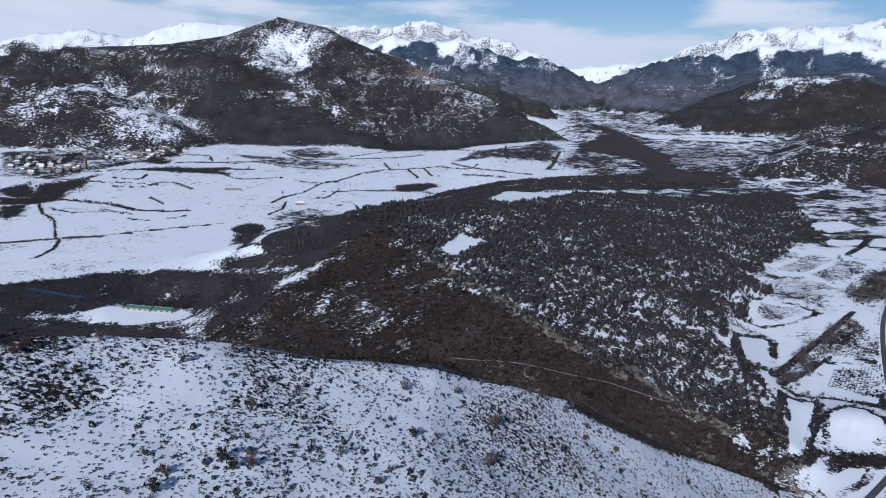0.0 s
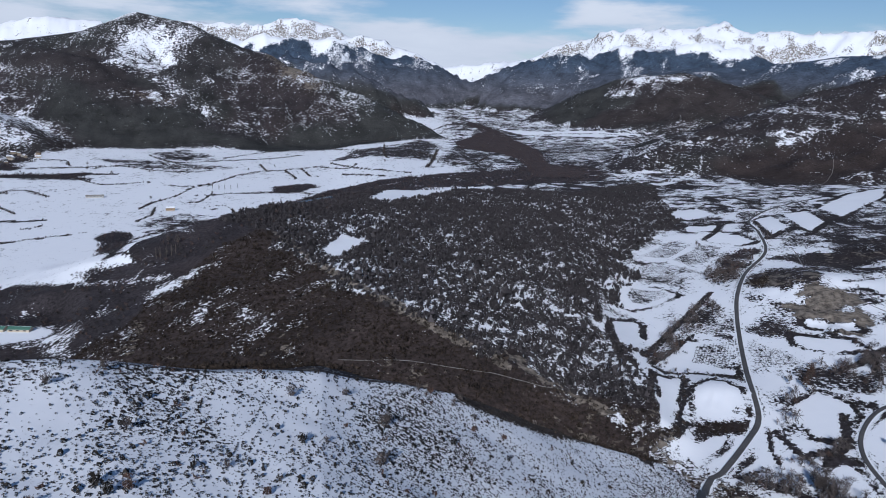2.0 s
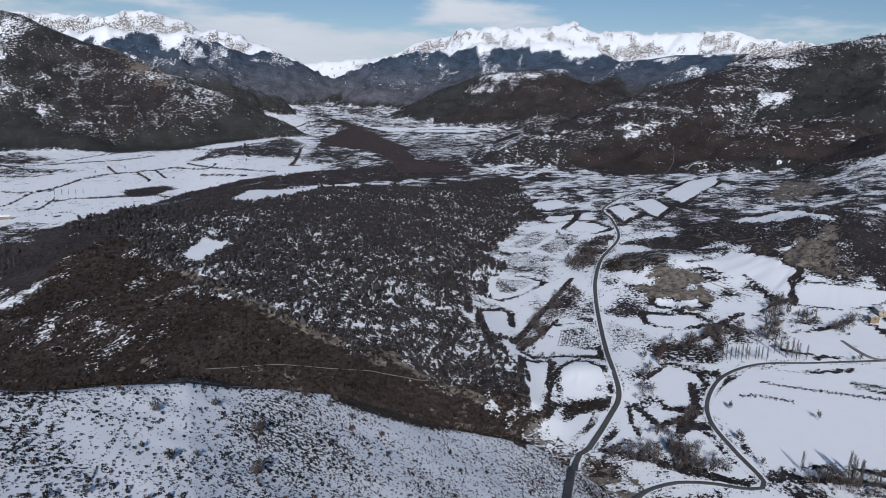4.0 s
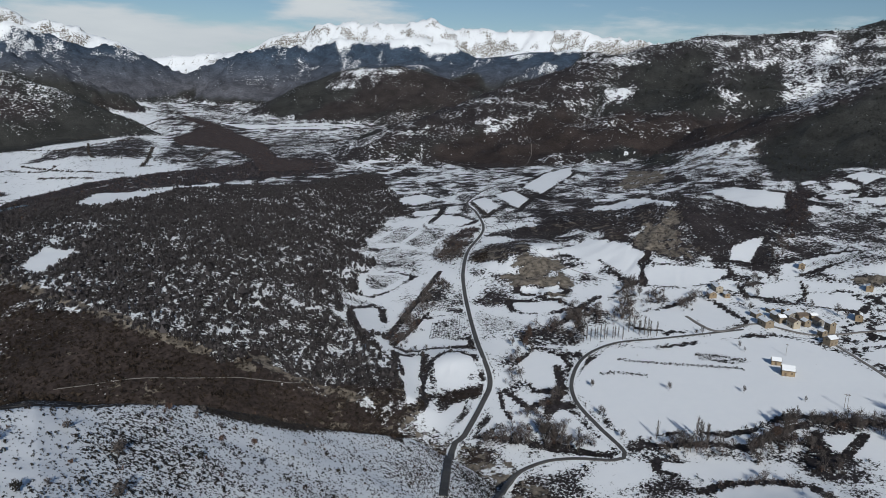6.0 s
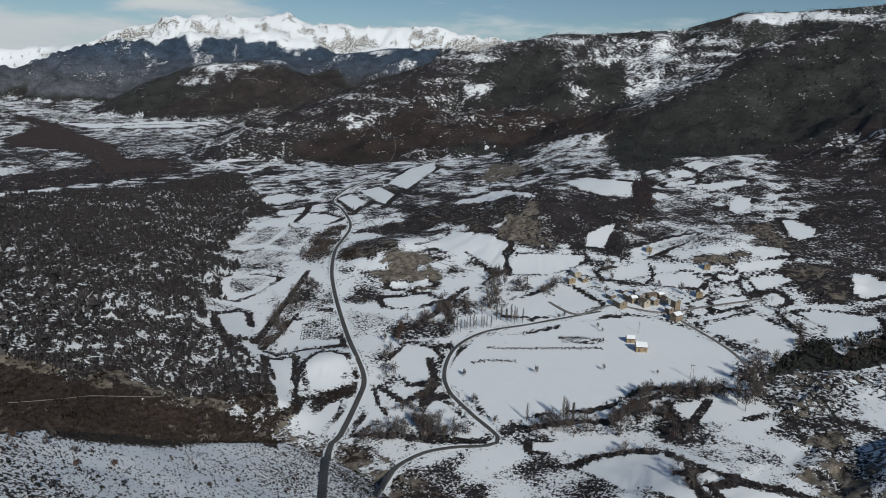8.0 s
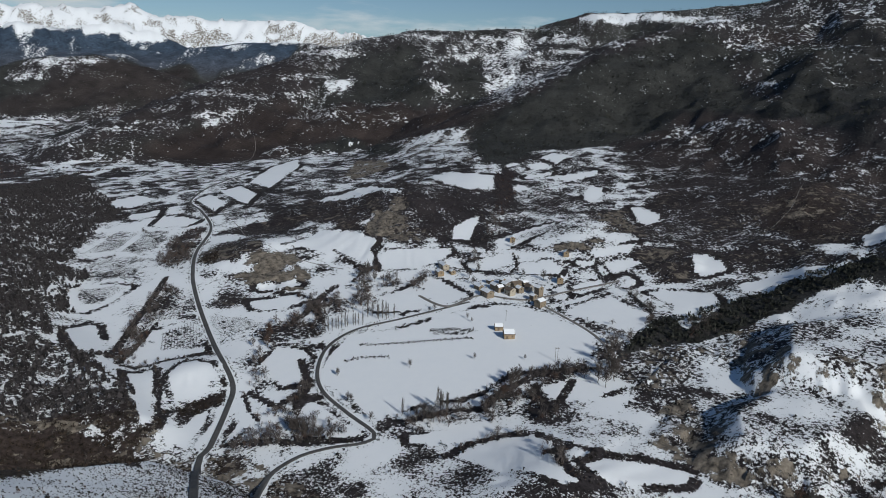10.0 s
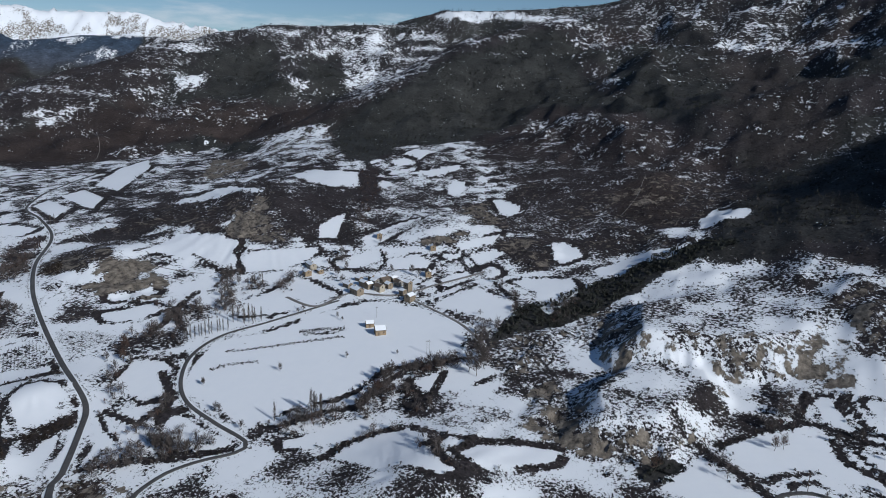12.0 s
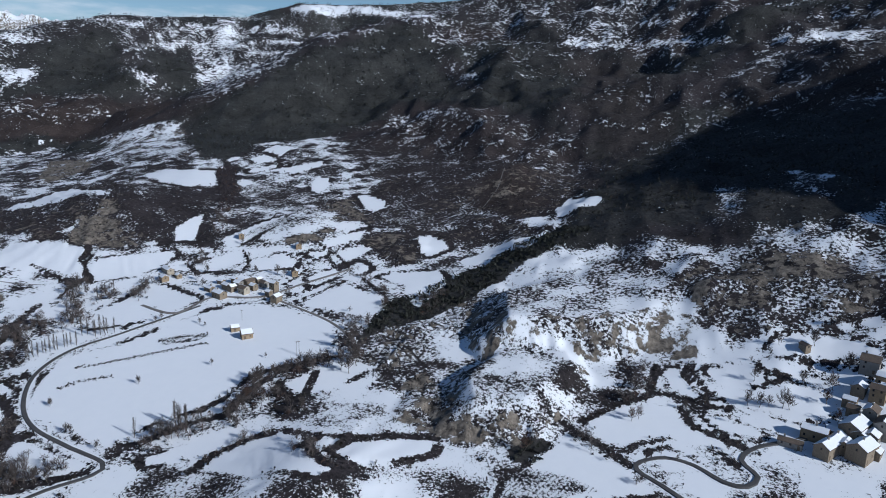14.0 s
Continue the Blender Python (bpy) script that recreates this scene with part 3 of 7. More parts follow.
hedge(3, (-424, 1381), (-380, 1341), (-313, 1382))
hedge(4, (-486, 1587), (-420, 1629), (-354, 1567), (-272, 1534), (-227, 1567))
hedge(5, (-445, 1489), (-400, 1501))
hedge(4, (-353, 1686), (-287, 1619), (-232, 1600))
hedge(5, (-423, 1878), (-332, 1718), (-227, 1762), (-118, 1823), (-47, 1920))
hedge(4, (-283, 1347), (-234, 1318), (-198, 1366), (-167, 1481))
hedge(4, (-264, 1086), (-259, 1143), (-235, 1210), (-224, 1320), (-196, 1350))
hedge(6, (-206, 1216), (-140, 1243), (-80, 1256), (-13, 1242))
hedge(3, (-182, 1255), (-187, 1157), (-203, 1142))
hedge(5, (-167, 1481), (-125, 1552), (-76, 1586), (6, 1663))
hedge(4, (-234, 1817), (-159, 1965), (-130, 2009))
hedge(4, (-136, 1685), (-114, 1576))
hedge(4, (-76, 1586), (-46, 1445))
hedge(4, (-39, 1617), (-17, 1479), (6, 1484))
hedge(4, (-246, 991), (-236, 1039), (-245, 1100))
hedge(3, (-223, 912), (-198, 935), (-188, 965), (-175, 980))
hedge(4, (-221, 875), (-207, 907), (-190, 936))
hedge(4, (-167, 982), (-138, 1009), (-118, 1050))
hedge(3, (-176, 1091), (-131, 1084), (-50, 698))
hedge(4, (-176, 642), (-157, 619), (-135, 591))
hedge(5, (28, 1714), (87, 1524), (139, 1426), (180, 1385))
hedge(5, (49, 1475), (92, 1402), (126, 1343))
hedge(5, (186, 2033), (163, 1684), (244, 1683))
hedge(5, (33, 2091), (121, 1897), (191, 1997), (310, 2155))
hedge(8, (119, 2140), (212, 2224), (325, 2272), (422, 2413))
hedge(8, (317, 1882), (258, 1599), (229, 1486), (266, 1491))
hedge(6, (240, 1869), (278, 1729))
hedge(5, (285, 1603), (333, 1523), (407, 1681))
hedge(5, (6, 1651), (64, 1557), (85, 1614))
hedge(4, (-1100, 1755), (-1031, 1784), (-948, 1787))
hedge(4, (-982, 1562), (-922, 1556))
# plants, dry brown, bare rock and conifers in each patch
patch((0.8, 0.35, 0.08, 0), 10, (-1510, 2455), (-1373, 2566), (-1193, 2611), (-985, 2601), (-801, 2232), (-669, 2034), (-762, 1899), (-956, 1806), (-1118, 1788))
patch((0.8, 0.1, 0, 0.5), 10, (-2261, 3701), (-1932, 3790), (-1479, 3917), (-985, 2601), (-1230, 2601), (-1404, 2473), (-1508, 2451))
patch((0.62, 0.2, 0, 0), 10, (-1207, 1949), (-1090, 2087), (-1148, 2502), (-936, 2357), (-865, 2047), (-965, 1922), (-1073, 1867), (-1145, 1840))
patch((0.52, 0.3, 0.15, 0), 8, (-910, 1968), (-873, 2283), (-759, 2210), (-686, 2061), (-741, 1925), (-838, 1903))
patch((0.97, 0, 0, 1), 8, (-811, 2501), (-661, 2521), (-497, 2391), (-319, 2203), (-212, 2184), (-39, 2270), (217, 2309), (323, 2290), (134, 2106), (-130, 2009), (-369, 2082), (-664, 2069), (-793, 2207), (-806, 2361))
patch((0.88, 0.45, 0, 0.2), 8, (-1026, 2774), (-753, 2646), (-548, 2451), (-411, 2330), (-622, 2293), (-856, 2397), (-973, 2568))
patch((0.8, 0.2, 0, 0.5), 8, (-723, 2774), (-642, 2896), (-498, 2840), (-266, 2717), (-204, 2739), (-283, 2498), (-317, 2317), (-432, 2454), (-661, 2606))
patch((0.46, 0, 0, 0), 7, (-685, 2795), (-635, 2867), (-494, 2814), (-421, 2765), (-451, 2686), (-468, 2545), (-571, 2561), (-701, 2603), (-689, 2739))
patch((0.6, 0, 0, 0), 5, (-724, 2612), (-530, 2555), (-422, 2395), (-335, 2310), (-298, 2257), (-327, 2259), (-415, 2350), (-554, 2480), (-685, 2542))
patch((0.8, 0.35, 0.05, 0), 7, (-316, 2448), (-204, 2739), (-47, 2509), (89, 2391), (-40, 2305), (-234, 2231))
patch((0.78, 0.9, 0.5, 0), 5, (-206, 2761), (-110, 3125), (22, 2515), (-27, 2479), (-128, 2542))
patch((0.72, 0.8, 0.35, 0), 4, (-619, 2392), (-538, 2408), (-427, 2316), (-479, 2302), (-579, 2338))
patch((0.62, 0.15, 0, 0), 10, (568, 1885), (840, 2181), (785, 1467), (737, 1431), (653, 1430), (554, 1445), (507, 1602))
patch((0.5, 0.1, 0, 0), 8, (552, 2764), (746, 2816), (893, 2663), (1099, 2402), (1143, 2307), (855, 2220), (674, 2548))
patch((0.93, 0.6, 0, 0.2), 8, (958, 2540), (1178, 2572), (1288, 2597), (1399, 2616), (1560, 2663), (1775, 2575), (1081, 1566), (1377, 2306), (1147, 2315))
patch((0.62, 0.4, 0, 0), 5, (1288, 2597), (1397, 2612), (1529, 2657), (1380, 2580))
patch((0.97, 0, 0, 1), 8, (867, 2746), (991, 2743), (1125, 2781), (1207, 2744), (1186, 2589), (960, 2545))
patch((0.55, 0.2, 0, 0), 5, (1155, 2736), (1320, 2768), (1309, 2640), (1203, 2626), (1124, 2665))
patch((0.8, 0.4, 0.05, 0.1), 8, (735, 1455), (1368, 2290), (1190, 1571), (2122, 2325), (1443, 1461), (1287, 1357), (993, 1396), (807, 1349), (732, 1423))
patch((0.7, 0.1, 0, 0.35), 8, (2130, 2334), (3385, 3014), (2128, 1419), (2352, 1173), (2453, 1114), (1382, 676), (1223, 687), (1205, 772), (1446, 1178), (1399, 1436))
patch((0.97, 0, 0, 1), 8, (1459, 1409), (1648, 1462), (1807, 1429), (1539, 1170), (1554, 1107), (1420, 1156), (1294, 1321))
patch((0.97, 0, 0, 1), 8, (1822, 1314), (1945, 1284), (1803, 1131), (1269, 815), (1571, 1104))
patch((0.4, 0, 0, 0), 5, (1309, 1338), (1381, 1395), (1492, 1399), (1402, 1340))
patch((0.45, 0, 0, 0), 4, (1603, 1247), (1572, 1169), (1571, 1125), (1533, 1155))
patch((0.5, 0, 0, 0), 6, (1974, 1287), (2314, 1336), (2199, 1224), (1938, 1128), (1235, 721), (1303, 808))
patch((0.58, 0, 0, 0), 6, (1214, 740), (1334, 670), (1539, 725), (1956, 1065), (1288, 743))
patch((0.86, 0.8, 0.04, 0), 7, (997, 1402), (1294, 1321), (1496, 1064), (1121, 736), (1054, 813), (1184, 1113), (916, 1122), (763, 1106), (795, 1258), (807, 1349))
patch((0.55, 0.4, 0, 0), 4, (979, 1424), (1082, 1401), (1047, 1377), (973, 1367))
patch((0.62, 0.6, 0, 0), 4, (964, 1182), (1076, 1163), (1028, 1074), (930, 1104))
patch((0.98, 0, 0, 1), 6, (1139, 727), (1204, 676), (1302, 662), (1450, 643), (1085, 460), (1078, 509), (1047, 577), (849, 542), (1064, 701))
patch((0.5, 0.4, 0.3, 0), 5, (1066, 872), (1100, 721), (849, 542), (845, 628), (959, 794))
patch((0.1, 0.2, 0, 0), 6, (206, 455), (257, 553), (387, 724), (504, 768), (459, 639), (403, 506), (386, 407), (381, 376), (462, 343), (439, 267), (519, 204), (398, 149), (346, 172), (239, 210), (200, 227), (177, 250), (163, 275), (179, 303), (184, 344))
patch((0.12, 0.2, 0, 0), 5, (320, 12), (388, -33), (411, -88), (436, -159), (296, -121), (254, 35))
patch((0.24, 0.2, 0, 0), 5, (483, 323), (592, 263), (563, 208), (528, 118), (447, 131), (485, 197), (437, 266))
patch((0.60, 0.3, 0.05, 0), 5, (818, 497), (1001, 538), (1005, 464), (916, 372), (731, 297), (587, 272), (577, 348))
patch((0.56, 0.25, 0.12, 0), 5, (674, 823), (833, 841), (972, 843), (904, 736), (763, 679), (637, 683), (522, 635), (478, 633))
patch((0.64, 0.5, 0.3, 0), 5, (475, 597), (597, 639), (719, 639), (671, 527), (599, 447), (559, 464), (522, 467), (493, 462), (497, 530), (450, 529))
patch((0.55, 0.3, 0.75, 0), 4, (738, 720), (920, 860), (916, 788), (847, 719), (747, 686))
patch((0.58, 0.4, 0.8, 0), 4, (484, 442), (533, 467), (573, 469), (573, 433), (539, 390), (499, 380), (493, 412))
patch((0.5, 0.5, 0.75, 0), 4, (363, 462), (397, 481), (408, 462), (396, 417), (362, 393), (339, 401), (336, 426), (344, 454))
patch((0.6, 0.7, 0.45, 0), 4, (353, 519), (407, 556), (436, 538), (397, 481), (363, 478), (350, 494))
patch((0.48, 0.4, 0.2, 0), 5, (338, 477), (361, 467), (326, 413), (349, 386), (314, 391), (298, 419))
patch((0.85, 0.8, 0.1, 0), 4, (188, 311), (200, 301), (228, 313), (226, 304), (202, 292), (185, 295))
patch((0.88, 0, 0, 1), 7, (1084, 721), (1172, 695), (1350, 670), (1487, 628), (1722, 548), (1709, 458), (1390, 212), (1088, 94), (987, 60), (1058, 124), (1225, 284), (1264, 400), (1103, 447), (1007, 522), (840, 502), (871, 555))
patch((0.72, 0.1, 0, 0.3), 5, (2606, 732), (2729, 536), (1942, 158), (1823, -115), (1521, -105), (1561, 61), (1836, 285), (1792, 422))
patch((0.8, 0.2, 0, 0.7), 6, (1830, 284), (1545, 119), (1418, -91), (1016, -77), (1393, -1), (1407, 105), (1340, 140))
patch((0.66, 0.3, 0, 0.2), 4, (1562, 404), (1529, 332), (1226, 224), (1262, 262), (1490, 360))
patch((0.6, 0.1, 0, 0.2), 4, (1592, 123), (1532, 25), (1463, 55), (1458, 110))
patch((0.7, 0.5, 0.05, 0), 6, (1098, 455), (1256, 398), (1188, 275), (1046, 114), (940, 33), (836, -4), (872, 84), (809, 144), (782, 192), (885, 327))
patch((0.82, 0.55, 0, 0.3), 6, (1512, 103), (1429, -21), (1015, -71), (960, -79), (865, -3), (972, 36), (1161, 66))
patch((0.7, 0.1, 0, 0.2), 6, (1243, -200), (1479, -317), (1414, -426), (1046, -331), (993, -241), (1039, -154), (1130, -156))
patch((0.74, 0.5, 0.3, 0), 5, (885, 327), (782, 192), (805, 136), (883, 57), (794, 1), (682, 53), (639, 90), (629, 153), (690, 217))
patch((0.9, 0.9, 0.35, 0), 4, (807, 143), (878, 106), (721, 65), (650, 92), (680, 136))
patch((0.92, 0.1, 0, 0.8), 6, (825, -10), (945, -78), (1003, -151), (859, -281), (576, -198), (572, -134), (584, -55), (569, -3), (560, 32), (610, 46))
patch((0.48, 0, 0, 0.2), 4, (686, -89), (663, -107), (554, -105), (566, -83))
patch((0.52, 0, 0, 0.2), 4, (686, -156), (640, -176), (583, -159), (618, -143))
patch((0.42, 0, 0, 0.2), 4, (523, -125), (548, -166), (571, -197), (521, -182), (503, -139))
patch((0.56, 0.3, 0.42, 0), 4, (491, -50), (510, -88), (500, -177), (436, -159), (420, -108), (410, -88), (425, -59), (459, -55))
patch((0.6, 0.3, 0.12, 0), 5, (610, 494), (691, 421), (574, 346), (517, 334), (505, 358), (517, 394), (545, 444))
patch((0.66, 0.35, 0.25, 0), 5, (742, 287), (776, 190), (626, 57), (586, 132), (622, 184), (618, 228))
patch((0.65, 0.35, 0.4, 0), 4, (587, 216), (636, 188), (613, 146), (550, 152), (531, 171))
patch((0.6, 0.35, 0.65, 0), 3, (557, 280), (578, 257), (595, 246), (563, 245), (546, 269))
patch((0.62, 0.4, 0.55, 0), 3, (681, 302), (717, 278), (653, 234), (616, 250))
patch((0.36, 0.3, 0, 0), 3, (450, 65), (506, 44), (517, 4), (499, -46), (469, -49), (445, -27), (413, 21), (399, 53))
patch((0.28, 0.3, 0, 0), 3, (333, 69), (345, 51), (387, 51), (398, 19), (372, 13), (341, 17), (318, 32), (312, 56))
patch((0.5, 0.4, 0.45, 0), 3, (399, 53), (441, -30), (407, -14), (388, 5), (398, 19))
patch((0.4, 0.5, 0.72, 0), 3, (461, -41), (437, -57), (399, -57), (393, -42), (405, -27), (432, -30))
patch((0.4, 0.2, 0.3, 0), 3, (389, 143), (467, 112), (467, 71), (412, 62), (403, 89), (350, 109), (345, 124))
patch((0.48, 0.3, 0.55, 0), 3, (331, 103), (362, 92), (326, 62), (302, 65), (313, 40), (298, 32), (287, 40), (285, 61), (300, 96))
patch((0.3, 0, 0, 0), 3, (2482, 1192), (2590, 1173), (2631, 1064), (2645, 887), (2631, 750), (2548, 811), (2562, 992), (2422, 1109))
patch((0.74, 0.95, 0.22, 0), 5, (96, 332), (119, 329), (146, 309), (160, 286), (147, 284), (118, 304), (95, 314))
clear((-58, 84), (-63.6, 93.4), (-58, 107), (-52, 121), (-52, 138), (-48, 159), (-42, 130), (-49.2, 107.9), (-49.9, 87.1))
clear((-15, 139), (-9, 153), (9, 175), (4, 150), (-7, 125), (-13, 121))
sparse((-432, 2454), (-348, 2406), (-286, 2287), (-321, 2216), (-374, 2326))
sparse((-17, 572), (59, 700), (46, 596), (11, 539))
sparse((29, 461), (63, 395), (87, 380), (60, 427))
bare((-137, 456), (-128, 494), (-113, 474), (-117, 441))
bare_line(5, (21, 454), (43, 399), (61, 378), (86, 357), (110, 352))
brown((148, 277), (142, 315), (116, 326), (73, 334), (42, 196), (67, 201), (99, 220))
brown((202, 304), (222, 302), (212, 290), (200, 295))
trail(2.2, (9, 360), (28, 353), (68, 341), (97, 334), (119, 329), (138, 333))
trail(2.0, (65, 738), (71, 671), (65, 566))
trail(3, (446, 635), (477, 630), (412, 510), (402, 467), (407, 434), (413, 401))
trail(2.5, (687, 132), (770, 123), (869, 126), (900, 105))
trail(3, (1050, 1313), (994, 1220), (875, 1109), (691, 967))
road(2.7, (113, 175), (127, 195), (167, 252), (180, 261), (207, 284), (225, 302), (241, 333), (273, 393), (307, 453), (334, 495), (379, 553), (443, 620), (487, 698), (522, 770), (607, 849), (752, 936))
road(2.0, (141, 183), (174, 216), (195, 221), (211, 215), (225, 204), (234, 206), (241, 231), (251, 259), (269, 281), (296, 299), (326, 303), (355, 291), (411, 270))
road(2.3, (272, -40), (281, -31), (290, -21), (297, -23), (303, -34), (300, -46), (290, -57), (289, -66), (298, -72), (310, -67), (323, -76), (334, -97), (347, -120))
lane(2.4, (401, 309), (394, 278), (427, 271), (439, 239), (477, 220), (519, 199))
lane(2.0, (443, 237), (428, 206), (409, 172), (385, 146))
hedge(3.0, (331, 2329), (452, 2595), (558, 2713))
hedge(3.0, (510, 2946), (606, 2842), (783, 2912))
hedge(3.0, (672, 3290), (774, 3067), (937, 2964))
hedge(3.0, (654, 2659), (767, 2538), (951, 2545))
hedge(3.0, (681, 2304), (880, 2344), (1019, 2235), (901, 1682))
hedge(3.0, (667, 2079), (827, 2062), (1019, 2117))
hedge(3.0, (562, 1891), (647, 1785), (836, 1890))
hedge(3.0, (558, 1268), (665, 1318), (736, 1291))
hedge(3.0, (523, 1122), (649, 1223), (688, 1169))
weeds(2.0, (309, 284), (318, 272), (330, 260), (344, 246), (358, 232))
weeds(2.0, (285, 275), (296, 269), (305, 258))
weeds(2.0, (352, 261), (362, 251), (368, 239))
stream(9, (-23, 781), (-5, 809), (15, 846))
stream(5, (-366, 602), (-335, 591), (-305, 580))

# ---- what lies on the ground: red = plants, green = dry brown, blue = bare rock and marl, alpha = conifers, over 1 hazed far forest ----
def paint(x, y, polys, edge=5.0, waver=1.2):
    """1 inside any of the outlines, with a soft, wavering edge."""
    m = np.zeros(x.shape)
    for poly in polys:
        soft = edge * (0.6 + min(6.0, math.hypot(*poly[0]) / 600))
        k = soft * 2 * max(1.0, waver / 1.5)
        box = around(x, y, poly, k)
        if box.any():
            xa, ya = x[box], y[box]
            gap = line_gap(xa, ya, poly, True)
            gap = np.where(inside(xa, ya, poly), gap, -gap) + soft * waver * (fbm(xa / (3 * soft), ya / (3 * soft), 2 if waver < 2 else 4, 41) - 0.5)
            m[box] = np.maximum(m[box], step(-soft * 0.35 * waver, soft * 0.35 * waver, gap))
    return m


def paint_lines(x, y, lines):
    m = np.zeros(x.shape)
    for width, line in lines:
        box = around(x, y, line, width * 2)
        if box.any():
            gap = line_gap(x[box], y[box], line)
            m[box] = np.maximum(m[box], step(width * 0.8, width * 0.35, gap))
    return m


def field_edges(x, y):
    """Rough banks round the fields of the side valley."""
    m = np.zeros(x.shape)
    for poly in FIELDS:
        if poly[0][0] > 130:
            far = 1.1 + math.hypot(*poly[0]) / 520
            box = around(x, y, poly, 3 * far)
            if box.any():
                m[box] = np.maximum(m[box], step(1.9 * far, 0.8 * far, line_gap(x[box], y[box], poly, True)))
    return m


def land_cover(x, y, z, slope=0.0):
    r = np.hypot(x, y)
    big, mid, fine = fbm(x / 300, y / 300, 3, 51), fbm(x / 70, y / 70, 3, 52), fbm(x / 16, y / 16, 2, 53)
    plants = np.clip(0.43 + 0.10 * step(600, 900, r) + 0.45 * (mid - 0.5) + 0.9 * (fine - 0.5), 0.15, 0.9)
    brown, rock, pine = 0.15 + 0.4 * mid, 0 * x, 0 * x
    # open plain to the west: snow, specked darker to stand in for cloud shade
    plain = step(120, 20, x - 0.15 * y) * step(560, 640, r)
    plants = plants * (1 - plain) + plain * (0.24 + 0.3 * (fine - 0.5) + 0.3 * (mid - 0.5))
    # near hill
    near = inside(x, y, NEAR_EDGE)
    plants = np.where(near, np.clip(0.31 + 0.5 * (mid - 0.5) + 0.35 * (fine - 0.5), 0.10, 0.55), plants)
    # wooded plateau and its brown flank
    gap = line_gap(x, y, WOOD_HILL, True)
    hill = np.where(inside(x, y, WOOD_HILL), gap, -gap) + 60 * (fbm(x / 38, y / 38, 3, 65) - 0.5) > 0
    u = -0.861 * (x - 189) + 0.508 * (y - 387)
    plants = np.where(hill, np.clip(0.48 + 0.30 * (mid - 0.5) + 0.40 * (fine - 0.5) + 0.08 * step(420, 600, r), 0.15, 0.9), plants)
    flank = (~hill) & (gap < 190) & (u < 340) & (x < 185) & (~near) & (z > -19) & (y < 640)
    plants = np.where(flank, np.clip(0.82 + 0.7 * (fine - 0.5) + 0.3 * (mid - 0.5) - 0.30 * step(90, 150, x) - 0.3 * step(0.5, 0.7, mid) * step(-40, -80, x), 0.4, 1), plants)
    brown = np.where(flank, 0.85, brown)
    rock = np.where(flank, np.clip(0.10 + 0.34 * step(80, 150, x) + 0.9 * (fbm(x / 26, y / 26, 3, 67) - 0.5), 0, 0.5), rock)
    foot = (~hill) & (~flank) & (gap < 75) & (~near) & (x < 60) & (z > -19.5)
    plants = np.where(foot, np.clip(0.85 + 0.8 * (fine - 0.5), 0.3, 1), plants)
    # mountains: all that rises from the valley floors
    above = z - base_height(x, y)
    lift = step(0.5, 5, above) * step(1000, 1100, r)
    lift = np.maximum(lift, step(6, 16, above) * step(500, 600, r) * step(60, -30, y))
    lift = np.maximum(lift, step(14, 28, above) * step(620, 760, r) * (~hill) * (x > 200))
    forest = 0.76 + 0.35 * (big - 0.5) + 0.3 * (mid - 0.5) + 0.3 * (fine - 0.5)
    # snow lies on ledges that follow the height
    ledge = value_noise(z / 7.0 + 2.0 * mid, (x - y) / 210, 62) * 0.6 + value_noise(z / 17.0 + 3 * mid, (x + y) / 330, 63) * 0.4
    forest = np.clip(forest - (0.15 + 0.22 * step(210, 330, z) * step(2300, 2000, r)) * step(0.55, 0.75, ledge) * step(30, 150, above), 0, 1)
    plants = plants * (1 - lift) + forest * lift
    pine = pine + lift * step(0.43, 0.59, fbm(x / 210, y / 210, 3, 58) + 0.10 * step(1900, 2500, r))
    brown = brown * (1 - lift) + lift * (0.1 + 0.6 * step(0.45, 0.62, fbm(x / 260, y / 260, 3, 59)))
    # far forests below the range, tinted blue for haze, and the high white range at the back
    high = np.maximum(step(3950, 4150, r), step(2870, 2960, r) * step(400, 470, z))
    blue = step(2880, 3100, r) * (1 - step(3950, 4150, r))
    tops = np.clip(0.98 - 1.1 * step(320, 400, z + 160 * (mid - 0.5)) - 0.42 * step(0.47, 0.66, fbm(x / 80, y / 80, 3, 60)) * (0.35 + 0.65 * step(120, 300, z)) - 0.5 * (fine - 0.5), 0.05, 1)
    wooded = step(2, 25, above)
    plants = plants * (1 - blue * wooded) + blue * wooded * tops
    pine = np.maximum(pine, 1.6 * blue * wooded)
    plants = plants * (1 - step(3950, 4150, r))
    rock = np.maximum(rock, step(3950, 4150, r) * step(0.5, 0.85, slope + 0.5 * (fbm(x / 40, y / 120, 3, 61) - 0.5)) * 0.55)
    # outlines of the plan
    m = paint(x, y, SPARSE, 16)
    plants = plants * (1 - m) + m * np.clip(0.48 + 0.20 * step(1200, 1800, r) + 0.5 * (mid - 0.5) + 0.6 * (fine - 0.5), 0.1, 0.8)
    vary = 0.30 * (mid - 0.5) + 0.45 * (fine - 0.5)
    for (p, b, k, c), soft, poly in PATCHES:
        m = paint(x, y, [poly], soft, 3.2)
        if m.any():
            strata = 0.30 * step(0.52, 0.72, ledge) * step(20, 60, above) * (p > 0.5)
            p = min(p + 0.13 * (poly[0][1] < 700 and poly[0][0] < 800) * (p < 0.66), 0.92)
            plants = plants * (1 - m) + m * np.clip(p + 1.5 * vary * (1.35 - p) - strata * (1.25 - p) * 1.6, 0.03, 1)
            brown, pine = brown * (1 - m) + b * m, pine * (1 - m) + c * m
            rock = rock * (1 - m) + m * np.clip(k + (0.8 * k + 0.1) * (fine - 0.5) * 2, 0, 0.95)
    m = paint(x, y, DENSE, 10)
